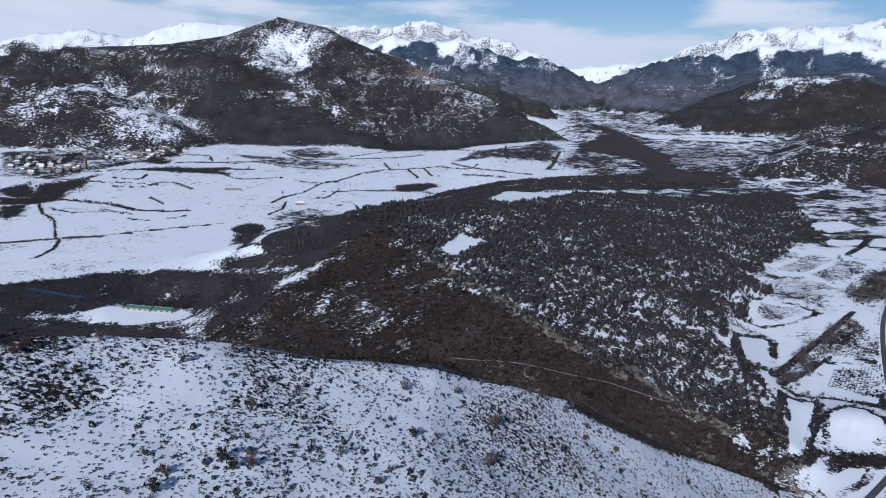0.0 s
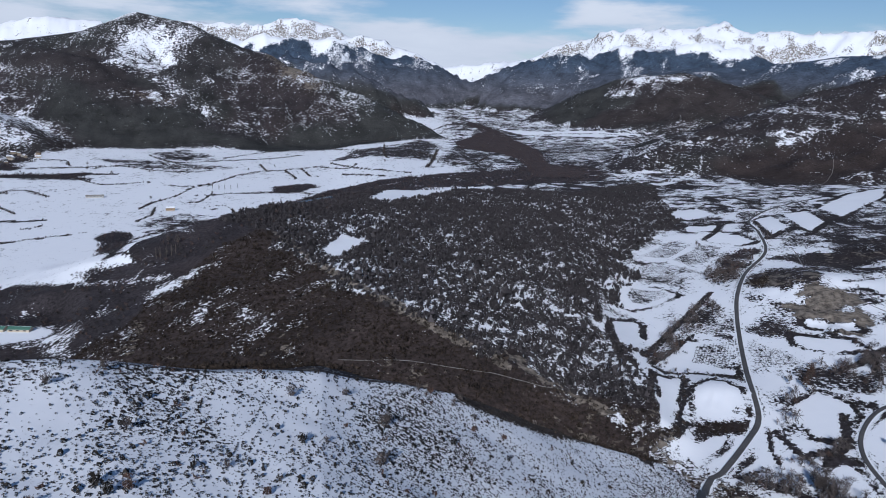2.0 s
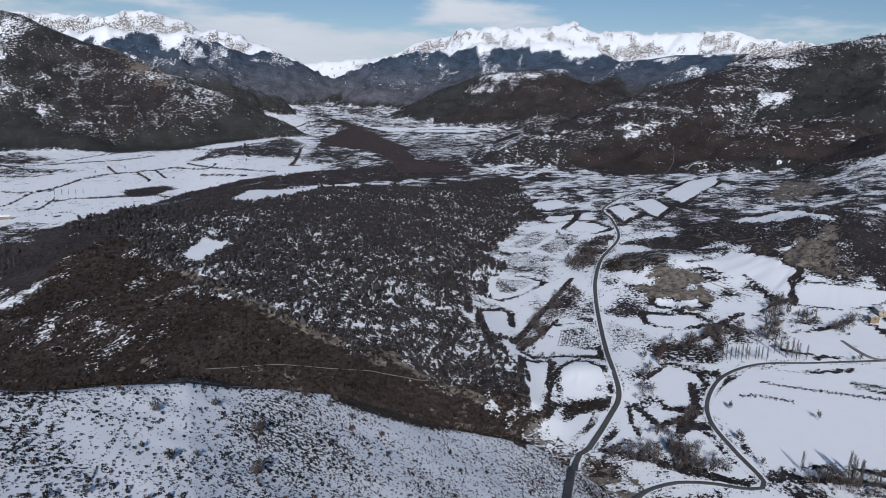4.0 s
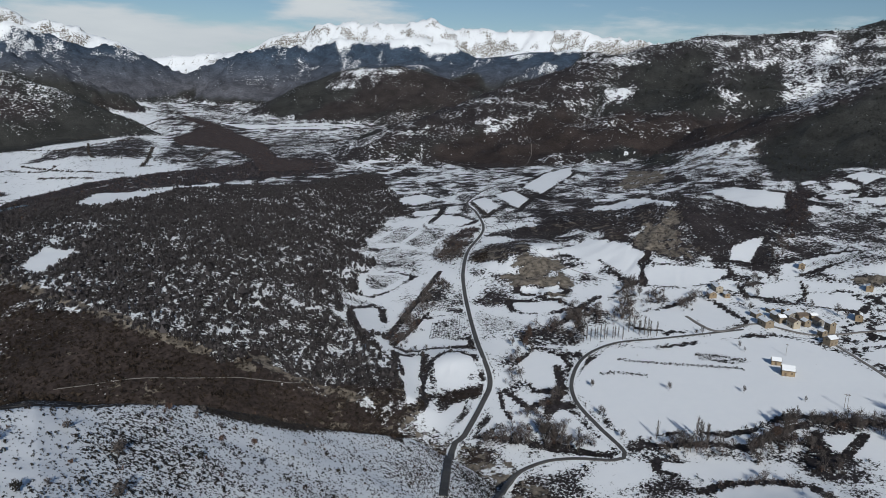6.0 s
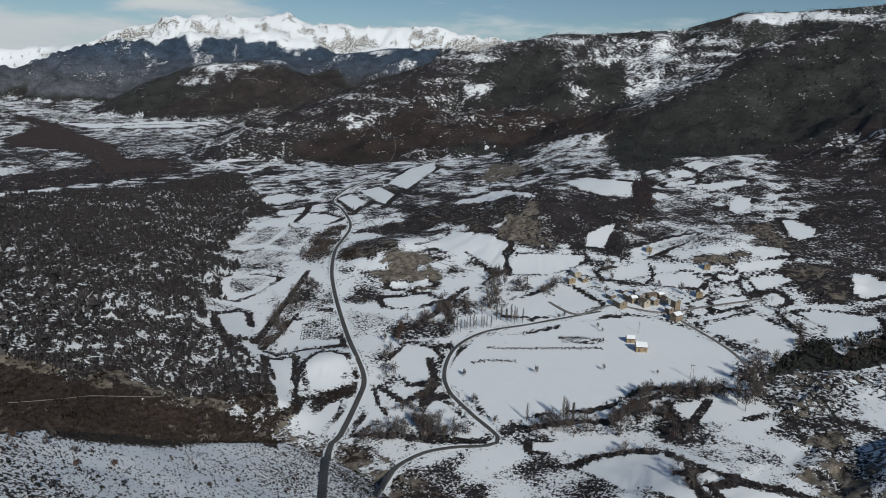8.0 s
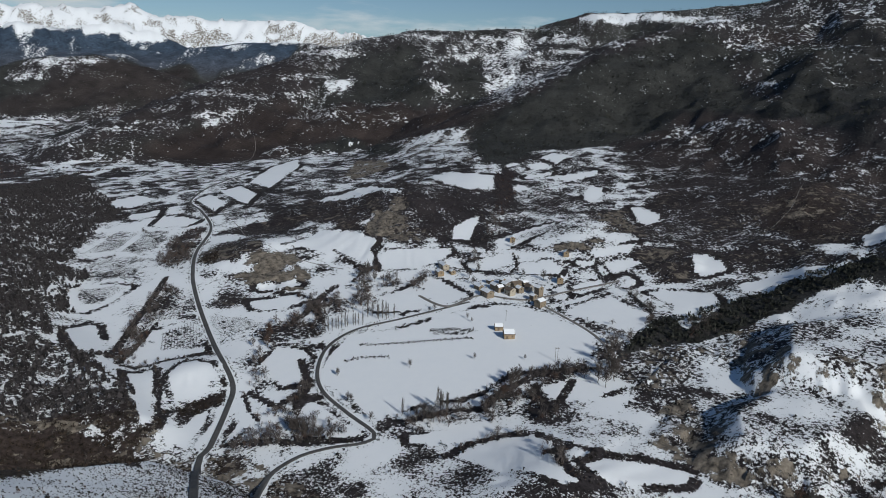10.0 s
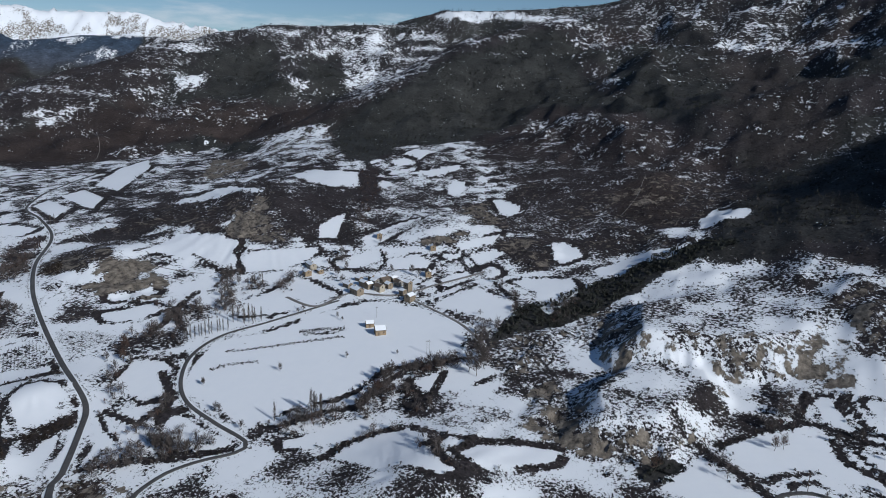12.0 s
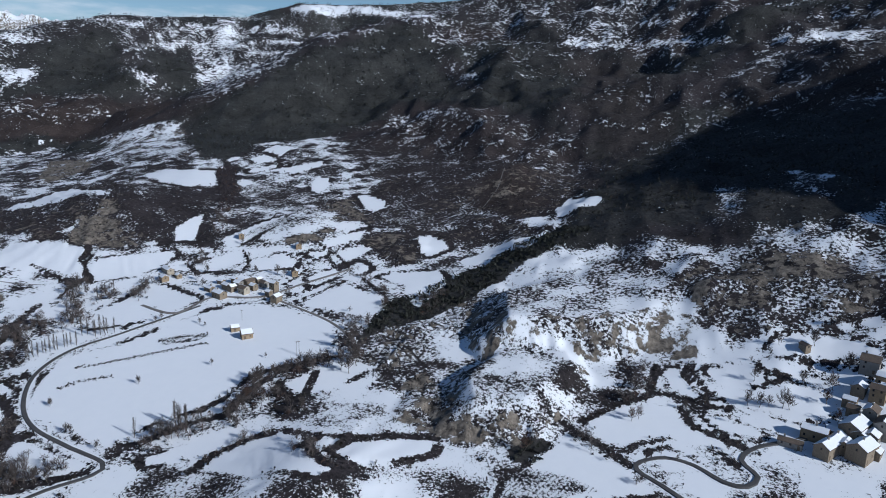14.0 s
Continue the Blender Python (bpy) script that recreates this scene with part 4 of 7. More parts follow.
    plants = np.maximum(plants, m * np.clip(0.59 + 0.5 * (mid - 0.5) + 0.5 * (fine - 0.5), 0.3, 0.9))
    m = paint(x, y, CLEAR, 14)
    plants = plants * (1 - m) + m * plants * 0.35
    m = paint(x, y, BROWN, 10)
    plants, brown = np.maximum(plants, 0.92 * m), np.maximum(brown, 0.9 * m)
    m = paint(x, y, WOODS, 6, 2.6)
    plants, pine = plants * (1 - m) + m * np.clip(0.54 + 0.3 * step(600, 900, r) + 0.4 * step(130, 40, x) + 0.9 * (fine - 0.5), 0.2, 1), pine * (1 - m)
    brown = brown * (1 - m) + 0.12 * m
    # thicket ground, coloured dark for its trees and for the shadow over them
    m = paint(x, y, DARKWOOD, 6)
    plants, pine = np.maximum(plants, 0.96 * m), np.maximum(pine, 0.8 * m)
    m = paint(x, y, BARE, 7)
    rock = np.maximum(rock, m * np.clip(0.62 + 0.9 * (fine - 0.5), 0, 1))
    m = paint(x, y, FIELDS, 3.0)
    plants, rock = plants * (1 - m), rock * (1 - m)
    # bare marl on the steep faces of the badlands
    rock = np.maximum(rock, step(0.42, 0.75, slope) * step(720, 620, r) * step(230, 260, x) * np.clip(0.46 + 1.3 * (fbm(x / 14, y / 14, 2, 68) - 0.5), 0, 0.85))
    m = field_edges(x, y)
    plants = np.maximum(plants, m * np.clip(0.48 + 0.24 * step(430, 560, r) + 1.5 * (fbm(x / 24, y / 24, 3, 66) - 0.5), 0, 0.95))
    m = paint(x, y, STUBBLE, 3.5)
    plants, rock = plants * (1 - m) + m * (0.46 + 0.4 * (fine - 0.5)), rock * (1 - m)
    brown = brown * (1 - m)
    m = paint_lines(x, y, BARE_LINES)
    rock = np.maximum(rock, 0.7 * m)
    m = paint_lines(x, y, HEDGES)
    plants = np.maximum(plants, 0.75 * m)
    m = paint_lines(x, y, [(w * 1.6, line) for _, w, line in ROADS])
    plants, rock = plants * (1 - m) + 0.30 * m, rock * (1 - m)
    return np.stack([plants, brown, rock, pine], 1)

# ---- materials ----
def material(name):
    m = bpy.data.materials.new(name)
    m.use_nodes = True
    nt = m.node_tree
    bsdf = nt.nodes["Principled BSDF"]
    return m, nt, bsdf


def noise_node(nt, coord, scale, detail=4.0, rough=0.55):
    no = nt.nodes.new("ShaderNodeTexNoise")
    no.inputs["Scale"].default_value, no.inputs["Detail"].default_value, no.inputs["Roughness"].default_value = scale, detail, rough
    nt.links.new(coord, no.inputs["Vector"])
    return no.outputs[0]


def mix_node(nt, fac, a, b):
    mx = nt.nodes.new("ShaderNodeMix")
    mx.data_type = "RGBA"
    for sock, v in ((mx.inputs[0], fac), (mx.inputs[6], a), (mx.inputs[7], b)):
        if isinstance(v, (tuple, float, int)):
            sock.default_value = (*v, 1) if isinstance(v, tuple) else v
        else:
            nt.links.new(v, sock)
    return mx.outputs[2]


def math_node(nt, op, a, b=0.0, clamp=False):
    mt = nt.nodes.new("ShaderNodeMath")
    mt.operation, mt.use_clamp = op, clamp
    for sock, v in zip(mt.inputs, (a, b)):
        if isinstance(v, (float, int)):
            sock.default_value = v
        else:
            nt.links.new(v, sock)
    return mt.outputs[0]


def range_node(nt, v, a, b, c=0.0, d=1.0):
    rg = nt.nodes.new("ShaderNodeMapRange")
    for i, k in enumerate((a, b, c, d)):
        rg.inputs[i + 1].default_value = k
    nt.links.new(v, rg.inputs[0])
    return rg.outputs[0]


def ground_material():
    m, nt, bsdf = material("snowy_ground")
    geo = nt.nodes.new("ShaderNodeNewGeometry").outputs["Position"]
    at = nt.nodes.new("ShaderNodeAttribute")
    at.attribute_name = "cover"
    sep = nt.nodes.new("ShaderNodeSeparateColor")
    nt.links.new(at.outputs["Color"], sep.inputs[0])
    plants, brown, rock, pine = sep.outputs[0], sep.outputs[1], sep.outputs[2], at.outputs["Alpha"]
    n_fine, n_mid = noise_node(nt, geo, 0.42, 6, 0.68), noise_node(nt, geo, 0.13, 6, 0.74)
    # small growth on the near slopes, woods on the far ones
    reach = nt.nodes.new("ShaderNodeVectorMath")
    reach.operation = "LENGTH"
    nt.links.new(geo, reach.inputs[0])
    wide = range_node(nt, reach.outputs["Value"], 250.0, 1500.0, 0.12, 0.85)
    n_mix = math_node(nt, "ADD", math_node(nt, "MULTIPLY", n_fine, math_node(nt, "SUBTRACT", 1.0, wide)), math_node(nt, "MULTIPLY", n_mid, wide))
    tiny = range_node(nt, reach.outputs["Value"], 200.0, 480.0, 0.72, 0.0)
    n_mix = math_node(nt, "ADD", math_node(nt, "MULTIPLY", n_mix, math_node(nt, "SUBTRACT", 1.0, tiny)), math_node(nt, "MULTIPLY", noise_node(nt, geo, 0.95, 5, 0.62), tiny))
    # plants show where the noise lies under their share
    lim = range_node(nt, plants, 0.0, 1.0, 0.30, 0.70)
    mask = range_node(nt, math_node(nt, "SUBTRACT", lim, n_mix), -0.012, 0.02)
    snow = mix_node(nt, n_mid, (0.80, 0.82, 0.86), (0.88, 0.89, 0.91))
    grey = mix_node(nt, range_node(nt, n_fine, 0.3, 0.7), (0.0065, 0.0057, 0.007), (0.050, 0.044, 0.048))
    dry = mix_node(nt, range_node(nt, n_fine, 0.3, 0.7), (0.006, 0.0045, 0.004), (0.064, 0.047, 0.041))
    green = mix_node(nt, range_node(nt, n_fine, 0.3, 0.7), (0.0075, 0.0078, 0.0075), (0.054, 0.054, 0.051))
    # distance haze painted into the far forest: greyer low down, bluer above
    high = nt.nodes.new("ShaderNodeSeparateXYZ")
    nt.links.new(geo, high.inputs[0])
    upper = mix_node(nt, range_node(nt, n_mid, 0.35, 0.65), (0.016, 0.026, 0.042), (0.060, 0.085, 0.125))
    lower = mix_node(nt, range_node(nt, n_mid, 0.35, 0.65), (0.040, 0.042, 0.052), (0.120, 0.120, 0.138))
    haze_tint = mix_node(nt, range_node(nt, math_node(nt, "ADD", high.outputs[2], math_node(nt, "MULTIPLY", n_mid, 120.0)), 200.0, 360.0), lower, upper)
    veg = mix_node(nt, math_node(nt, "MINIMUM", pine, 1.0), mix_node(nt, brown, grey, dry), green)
    veg = mix_node(nt, range_node(nt, pine, 1.0, 1.5), veg, haze_tint)
    # stands of different age and kind, lighter and darker
    stand_tone = range_node(nt, noise_node(nt, geo, 0.022, 5, 0.6), 0.32, 0.68, 0.68, 1.5)
    tone = nt.nodes.new("ShaderNodeVectorMath")
    tone.operation = "SCALE"
    nt.links.new(veg, tone.inputs[0])
    nt.links.new(stand_tone, tone.inputs["Scale"])
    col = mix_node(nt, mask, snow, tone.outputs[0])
    # marl and rock: streaks that run down the slope
    mp = nt.nodes.new("ShaderNodeMapping")
    mp.inputs["Scale"].default_value = (1.0, 1.0, 0.22)
    nt.links.new(geo, mp.inputs[0])
    streak = noise_node(nt, mp.outputs[0], 0.22, 7, 0.7)
    stone = mix_node(nt, range_node(nt, streak, 0.35, 0.65), (0.050, 0.042, 0.036), (0.31, 0.265, 0.215))
    rmask = range_node(nt, math_node(nt, "SUBTRACT", range_node(nt, rock, 0.0, 1.0, 0.28, 0.72), noise_node(nt, mp.outputs[0], 0.13, 7, 0.7)), -0.015, 0.03)
    col = mix_node(nt, rmask, col, stone)
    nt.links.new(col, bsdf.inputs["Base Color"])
    bsdf.inputs["Roughness"].default_value = 0.85
    bsdf.inputs["Specular IOR Level"].default_value = 0.2
    bump = nt.nodes.new("ShaderNodeBump")
    bump.inputs["Strength"].default_value, bump.inputs["Distance"].default_value = 0.6, 0.6
    rise = math_node(nt, "MULTIPLY", math_node(nt, "MULTIPLY", streak, rmask), 6.0)
    rise = math_node(nt, "ADD", rise, math_node(nt, "MULTIPLY", math_node(nt, "MULTIPLY", n_mid, wide), 9.0))
    grown = math_node(nt, "MULTIPLY", math_node(nt, "ADD", math_node(nt, "ADD", n_mix, 1.0), rise), math_node(nt, "MAXIMUM", mask, rmask))
    nt.links.new(math_node(nt, "ADD", grown, math_node(nt, "MULTIPLY", n_mid, 0.35)), bump.inputs["Height"])
    nt.links.new(bump.outputs[0], bsdf.inputs["Normal"])
    return m


M_GROUND = ground_material()


def plain_material(name, dark, light, scale=2.0, rough=0.8, bump=0.2, metal=0.0, island=True, spec=0.2):
    """A surface with grain at two scales, and a tone of its own for each loose piece."""
    m, nt, bsdf = material(name)
    tc = nt.nodes.new("ShaderNodeTexCoord").outputs["Object"]
    a, b = noise_node(nt, tc, scale, 5, 0.6), noise_node(nt, tc, scale * 0.13, 3, 0.5)
    fac = math_node(nt, "ADD", math_node(nt, "MULTIPLY", a, 0.55), math_node(nt, "MULTIPLY", b, 0.45))
    if island:
        geo = nt.nodes.new("ShaderNodeNewGeometry")
        fac = math_node(nt, "ADD", math_node(nt, "MULTIPLY", fac, 0.5), math_node(nt, "MULTIPLY", geo.outputs["Random Per Island"], 0.5))
    fac = range_node(nt, fac, 0.25, 0.75)
    nt.links.new(mix_node(nt, fac, dark, light), bsdf.inputs["Base Color"])
    bsdf.inputs["Roughness"].default_value, bsdf.inputs["Metallic"].default_value = rough, metal
    bsdf.inputs["Specular IOR Level"].default_value = spec
    if bump:
        bp = nt.nodes.new("ShaderNodeBump")
        bp.inputs["Strength"].default_value, bp.inputs["Distance"].default_value = bump, 0.1
        nt.links.new(a, bp.inputs["Height"])
        nt.links.new(bp.outputs[0], bsdf.inputs["Normal"])
    return m


M_TWIG = plain_material("bare_twigs", (0.040, 0.034, 0.032), (0.150, 0.128, 0.120))
M_OAK = plain_material("oak_twigs", (0.010, 0.009, 0.010), (0.074, 0.066, 0.069))
M_RUST = plain_material("rusty_twigs", (0.050, 0.031, 0.025), (0.130, 0.084, 0.066))
M_SCRUB = plain_material("evergreen_scrub", (0.011, 0.010, 0.009), (0.043, 0.038, 0.033))
M_DRY = plain_material("dry_brush", (0.0045, 0.0035, 0.0028), (0.052, 0.038, 0.029))
M_PINE = plain_material("pine_needles", (0.011, 0.012, 0.010), (0.048, 0.050, 0.042))
M_FAR = plain_material("far_twigs", (0.020, 0.017, 0.021), (0.078, 0.068, 0.075))
M_RIVER = plain_material("riverside_twigs", (0.018, 0.015, 0.018), (0.090, 0.077, 0.083))
M_BARK = plain_material("bark", (0.060, 0.050, 0.042), (0.150, 0.130, 0.110), 6.0)
M_ASPHALT = plain_material("asphalt", (0.045, 0.043, 0.043), (0.120, 0.115, 0.112), 0.5, 0.7, 0.1, island=False)
M_LANE = plain_material("trodden_lane", (0.090, 0.078, 0.068), (0.300, 0.285, 0.275), 0.5, 0.85, 0.2, island=False)
M_SNOW = plain_material("lying_snow", (0.80, 0.82, 0.86), (0.89, 0.90, 0.92), 0.6, 0.7, 0.25, island=False)
M_STONE = plain_material("rubble_stone", (0.15, 0.118, 0.085), (0.33, 0.27, 0.20), 1.6, 0.9, 0.5, island=False)
M_OCHRE = plain_material("ochre_render", (0.21, 0.155, 0.098), (0.36, 0.275, 0.18), 0.8, 0.9, 0.15, island=False)
M_CREAM = plain_material("cream_render", (0.34, 0.295, 0.23), (0.48, 0.425, 0.34), 0.8, 0.9, 0.15, island=False)
M_GREYWALL = plain_material("grey_render", (0.20, 0.185, 0.165), (0.34, 0.32, 0.29), 0.8, 0.9, 0.2, island=False)
M_TILE = plain_material("roof_slabs", (0.085, 0.065, 0.052), (0.19, 0.15, 0.12), 2.2, 0.85, 0.5, island=False)
M_GREEN = plain_material("green_sheet", (0.05, 0.13, 0.095), (0.10, 0.21, 0.16), 0.7, 0.5, 0.1, island=False)
M_TIMBER = plain_material("grey_timber", (0.085, 0.060, 0.040), (0.19, 0.145, 0.105), 3.0, 0.8, 0.3, island=False)
M_GLASS = plain_material("dark_panes", (0.015, 0.018, 0.022), (0.035, 0.040, 0.048), 1.0, 0.15, 0.0, island=False, spec=0.5)
M_CONCRETE = plain_material("pale_concrete", (0.30, 0.29, 0.27), (0.44, 0.43, 0.40), 1.5, 0.85, 0.15, island=False)
M_WATER = plain_material("river_water", (0.006, 0.014, 0.024), (0.010, 0.022, 0.036), 0.2, 0.22, 0.05, island=False, spec=0.5)

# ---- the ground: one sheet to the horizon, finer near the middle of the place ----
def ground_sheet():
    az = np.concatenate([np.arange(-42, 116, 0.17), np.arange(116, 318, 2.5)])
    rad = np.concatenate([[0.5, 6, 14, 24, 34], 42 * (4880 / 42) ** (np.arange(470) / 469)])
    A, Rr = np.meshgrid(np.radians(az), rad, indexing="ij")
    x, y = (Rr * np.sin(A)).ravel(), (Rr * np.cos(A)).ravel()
    z = height(x, y)
    na, nr = len(az), len(rad)
    i = np.arange(na)[:, None] * nr + np.arange(nr - 1)[None, :]
    j = ((np.arange(na)[:, None] + 1) % na) * nr + np.arange(nr - 1)[None, :]
    quads = np.stack([i, i + 1, j + 1, j], -1).reshape(-1, 4)
    me = bpy.data.meshes.new("ground")
    me.vertices.add(len(x)); me.loops.add(quads.size); me.polygons.add(len(quads))
    me.vertices.foreach_set("co", np.stack([x, y, z], 1).ravel())
    me.loops.foreach_set("vertex_index", quads.ravel())
    me.polygons.foreach_set("loop_start", np.arange(0, quads.size, 4))
    me.polygons.foreach_set("use_smooth", np.ones(len(quads), bool))
    me.update(calc_edges=True)
    Z = z.reshape(na, nr)
    slope = np.hypot(np.gradient(Z, rad, axis=1), np.gradient(Z, np.radians(az), axis=0) / Rr).ravel()
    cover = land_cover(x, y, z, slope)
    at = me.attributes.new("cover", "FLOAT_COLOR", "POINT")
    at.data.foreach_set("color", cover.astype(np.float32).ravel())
    return me


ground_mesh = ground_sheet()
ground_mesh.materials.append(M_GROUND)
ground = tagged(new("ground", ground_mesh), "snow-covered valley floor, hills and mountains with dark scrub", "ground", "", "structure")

# ---- roads ----
def ground_z(x, y):
    return float(height(np.array([x]), np.array([y]))[0])


def smooth_line(pts, gap):
    """Points every few metres on a smooth curve through the given ones."""
    out = []
    full = [pts[0]] + list(pts) + [pts[-1]]
    for a, b, c, d in zip(full, full[1:], full[2:], full[3:]):
        n = max(2, int(math.hypot(c[0] - b[0], c[1] - b[1]) / gap))
        for i in range(n):
            t = i / n
            out.append(tuple(0.5 * (2 * b[k] + (c[k] - a[k]) * t + (2 * a[k] - 5 * b[k] + 4 * c[k] - d[k]) * t * t
                                    + (3 * b[k] - a[k] - 3 * c[k] + d[k]) * t ** 3) for k in (0, 1)))
    out.append(tuple(pts[-1]))
    return out


def ribbon(name, line, width, lift, mat, label, category, offset=0.0, skirt=1.2):
    pts = np.array(smooth_line(line, 4.0))
    way = np.gradient(pts, axis=0)
    way /= np.linalg.norm(way, axis=1)[:, None] + 1e-9
    side = np.stack([way[:, 1], -way[:, 0]], 1)
    mid = pts + side * offset
    probe = [height(mid[:, 0] + side[:, 0] * k * width, mid[:, 1] + side[:, 1] * k * width) for k in (-0.7, -0.35, 0, 0.35, 0.7)]
    z = np.max(probe, axis=0)
    z = np.convolve(np.pad(z, 4, mode="edge"), np.ones(9) / 9, mode="valid")
    z = np.maximum(z, np.max(probe, axis=0) - 0.1) + lift
    cols = ((-0.62, -skirt), (-0.5, 0.0), (0.0, 0.06), (0.5, 0.0), (0.62, -skirt))
    verts = np.concatenate([np.stack([mid[:, 0] + side[:, 0] * k * width, mid[:, 1] + side[:, 1] * k * width, z + dz], 1) for k, dz in cols])
    n = len(pts)
    faces = [(c * n + i, c * n + i + 1, (c + 1) * n + i + 1, (c + 1) * n + i) for c in range(4) for i in range(n - 1)]
    me = bpy.data.meshes.new(name)
    me.from_pydata(verts.tolist(), [], faces)
    me.materials.append(mat)
    return tagged(new(name, me), label, category, "", "structure")


for kind, width, line in ROADS:
    if kind == "road":
        ribbon("road", line, width, 0.30, M_ASPHALT, "winding grey asphalt road cleared of snow", "road")
    else:
        ribbon("road", line, width, 0.25, M_LANE, "narrow lane of trodden snow and mud", "lane")

for width, line in TRAILS:
    ribbon("path", line, width * 0.28, 0.0, M_LANE, "trodden snowy footpath across the slope", "path", skirt=0.15)
for width, line in STREAMS:
    ribbon("water", line, width, 0.25, M_WATER, "dark blue river between leafless woods", "river")

# ---- plants that nobody could count ----
rng = np.random.default_rng(7)


def shards(n, wide, tall, size, flat=0.0):
    """A loose clump of n small triangles in a rounded volume that stands on the ground."""
    d = rng.normal(size=(n, 3))
    d /= np.linalg.norm(d, axis=1)[:, None]
    c = d * rng.uniform(0.35, 1.0, (n, 1)) ** 0.6
    c = c * np.array([wide / 2, wide / 2, tall / 2]) + np.array([0, 0, tall * 0.5])
    out = rng.normal(size=(n, 3, 3)) * size
    out[:, 0] += np.stack([0 * d[:, 0], 0 * d[:, 0], np.full(n, size * (1 - flat))], 1)
    v = c[:, None, :] + out
    v[..., 2] = np.maximum(v[..., 2], -0.15 * tall)
    return v.reshape(-1, 3)


def twigs(n, wide, tall, thick):
    """A leafless crown: slivers that fan up and out from the foot."""
    v = []
    for i in range(n):
        a, lean = rng.uniform(0, 2 * math.pi), rng.uniform(0.05, 1.0) ** 0.7
        h0, h1 = rng.uniform(0.0, 0.45) * tall, rng.uniform(0.55, 1.0) * tall
        r0, r1 = lean * wide * 0.14, lean * wide * 0.5 * math.sqrt(max(0.1, 1.1 - (h1 / tall) ** 2 * 0.6))
        b = a + rng.normal() * 0.35
        p, q = np.array([r0 * math.cos(a), r0 * math.sin(a), h0]), np.array([r1 * math.cos(b), r1 * math.sin(b), h1])
        s = np.array([-math.sin(a + 0.6), math.cos(a + 0.6), 0.2]) * thick
        v += [p - s, p + s, q]
    return np.array(v)


def leafless(n, wide, tall, thick):
    """A leafless tree: a stem and a rounded crown of fine twigs that point outwards."""
    v = [twigs(5, wide * 0.5, tall * 0.8, thick * 1.6)]
    d = rng.normal(size=(n, 3))
    d /= np.linalg.norm(d, axis=1)[:, None]
    d[:, 2] = np.abs(d[:, 2]) * 1.1 - 0.35
    half = np.array([wide / 2, wide / 2, tall * 0.52])
    mid = np.array([0, 0, tall * 0.45])
    p, q = mid + d * half * rng.uniform(0.1, 0.65, (n, 1)), mid + (d + rng.normal(0, 0.22, (n, 3))) * half * rng.uniform(0.75, 1.05, (n, 1))
    s = np.cross(q - p, rng.normal(size=(n, 3)))
    s *= thick / (np.linalg.norm(s, axis=1)[:, None] + 1e-9)
    v.append(np.stack([p - s, p + s, q], 1).reshape(-1, 3))
    return np.concatenate(v)


def dome(wide, tall, sides=6):
    """A low rounded bush: a ring at the foot, a ring of shoulders and a blunt top, all uneven."""
    a = np.arange(sides) * 2 * math.pi / sides + rng.normal(0, 0.2, sides)
    r0, r1 = wide / 2 * rng.uniform(0.75, 1.2, sides), wide / 2 * rng.uniform(0.5, 0.95, sides)
    foot = np.stack([r0 * np.cos(a), r0 * np.sin(a), np.full(sides, -0.05 * tall)], 1)
    top = np.stack([r1 * np.cos(a + 0.3), r1 * np.sin(a + 0.3), tall * rng.uniform(0.5, 0.85, sides)], 1)
    tip = np.array([rng.normal(0, 0.1) * wide, rng.normal(0, 0.1) * wide, tall])
    v = []
    for i in range(sides):
        j = (i + 1) % sides
        v += [foot[i], foot[j], top[i], top[i], top[j], tip]
    return np.array(v)


def scatter(name, forms, x, y, size, mat, label, category, sink=0.1):
    """One object made of a form at each place, turned and scaled at random."""
    z = height(x, y)
    which = rng.integers(0, len(forms), len(x))
    turn = rng.uniform(0, 2 * math.pi, len(x))
    parts = []
    for k, form in enumerate(forms):
        s = which == k
        c, sn, sz = np.cos(turn[s])[:, None], np.sin(turn[s])[:, None], size[s][:, None]
        vx = (form[:, 0] * c - form[:, 1] * sn) * sz + x[s][:, None]
        vy = (form[:, 0] * sn + form[:, 1] * c) * sz + y[s][:, None]
        vz = form[:, 2] * sz * rng.uniform(0.8, 1.2, (s.sum(), 1)) + z[s][:, None] - sink
        parts.append(np.stack([vx, vy, vz], 2).reshape(-1, 3))
    v = np.concatenate(parts)
    n = len(v) // 3
    me = bpy.data.meshes.new(name)
    me.vertices.add(len(v)); me.loops.add(len(v)); me.polygons.add(n)
    me.vertices.foreach_set("co", v.ravel())
    me.loops.foreach_set("vertex_index", np.arange(len(v)))
    me.polygons.foreach_set("loop_start", np.arange(0, len(v), 3))
    me.update(calc_edges=True)
    me.materials.append(mat)
    return tagged(new(name, me), label, category, "", "stuff")


def sector(n, a0, a1, r0, r1, power=0.5):
    """n places between two azimuths and two distances; power 0.5 is even over the ground."""
    a = np.radians(rng.uniform(a0, a1, n))
    if power:
        r = (r0 ** (1 / power) + rng.uniform(0, 1, n) * (r1 ** (1 / power) - r0 ** (1 / power))) ** power
    else:
        r = r0 * (r1 / r0) ** rng.uniform(0, 1, n)
    return r * np.sin(a), r * np.cos(a)


def off_road(x, y, k=1.1):
    keep = np.ones(x.shape, bool)
    for _, w, line in ROADS + [("", w, line) for w, line in STREAMS]:
        box = around(x, y, line, 12)
        keep[box] &= line_gap(x[box], y[box], line) > w * 0.5 + k
    return keep


def along(line, gap, spread):
    """Places along a line, about gap metres apart."""
    pts = np.array(smooth_line(line, gap))
    return pts[:, 0] + rng.normal(0, spread, len(pts)), pts[:, 1] + rng.normal(0, spread, len(pts))


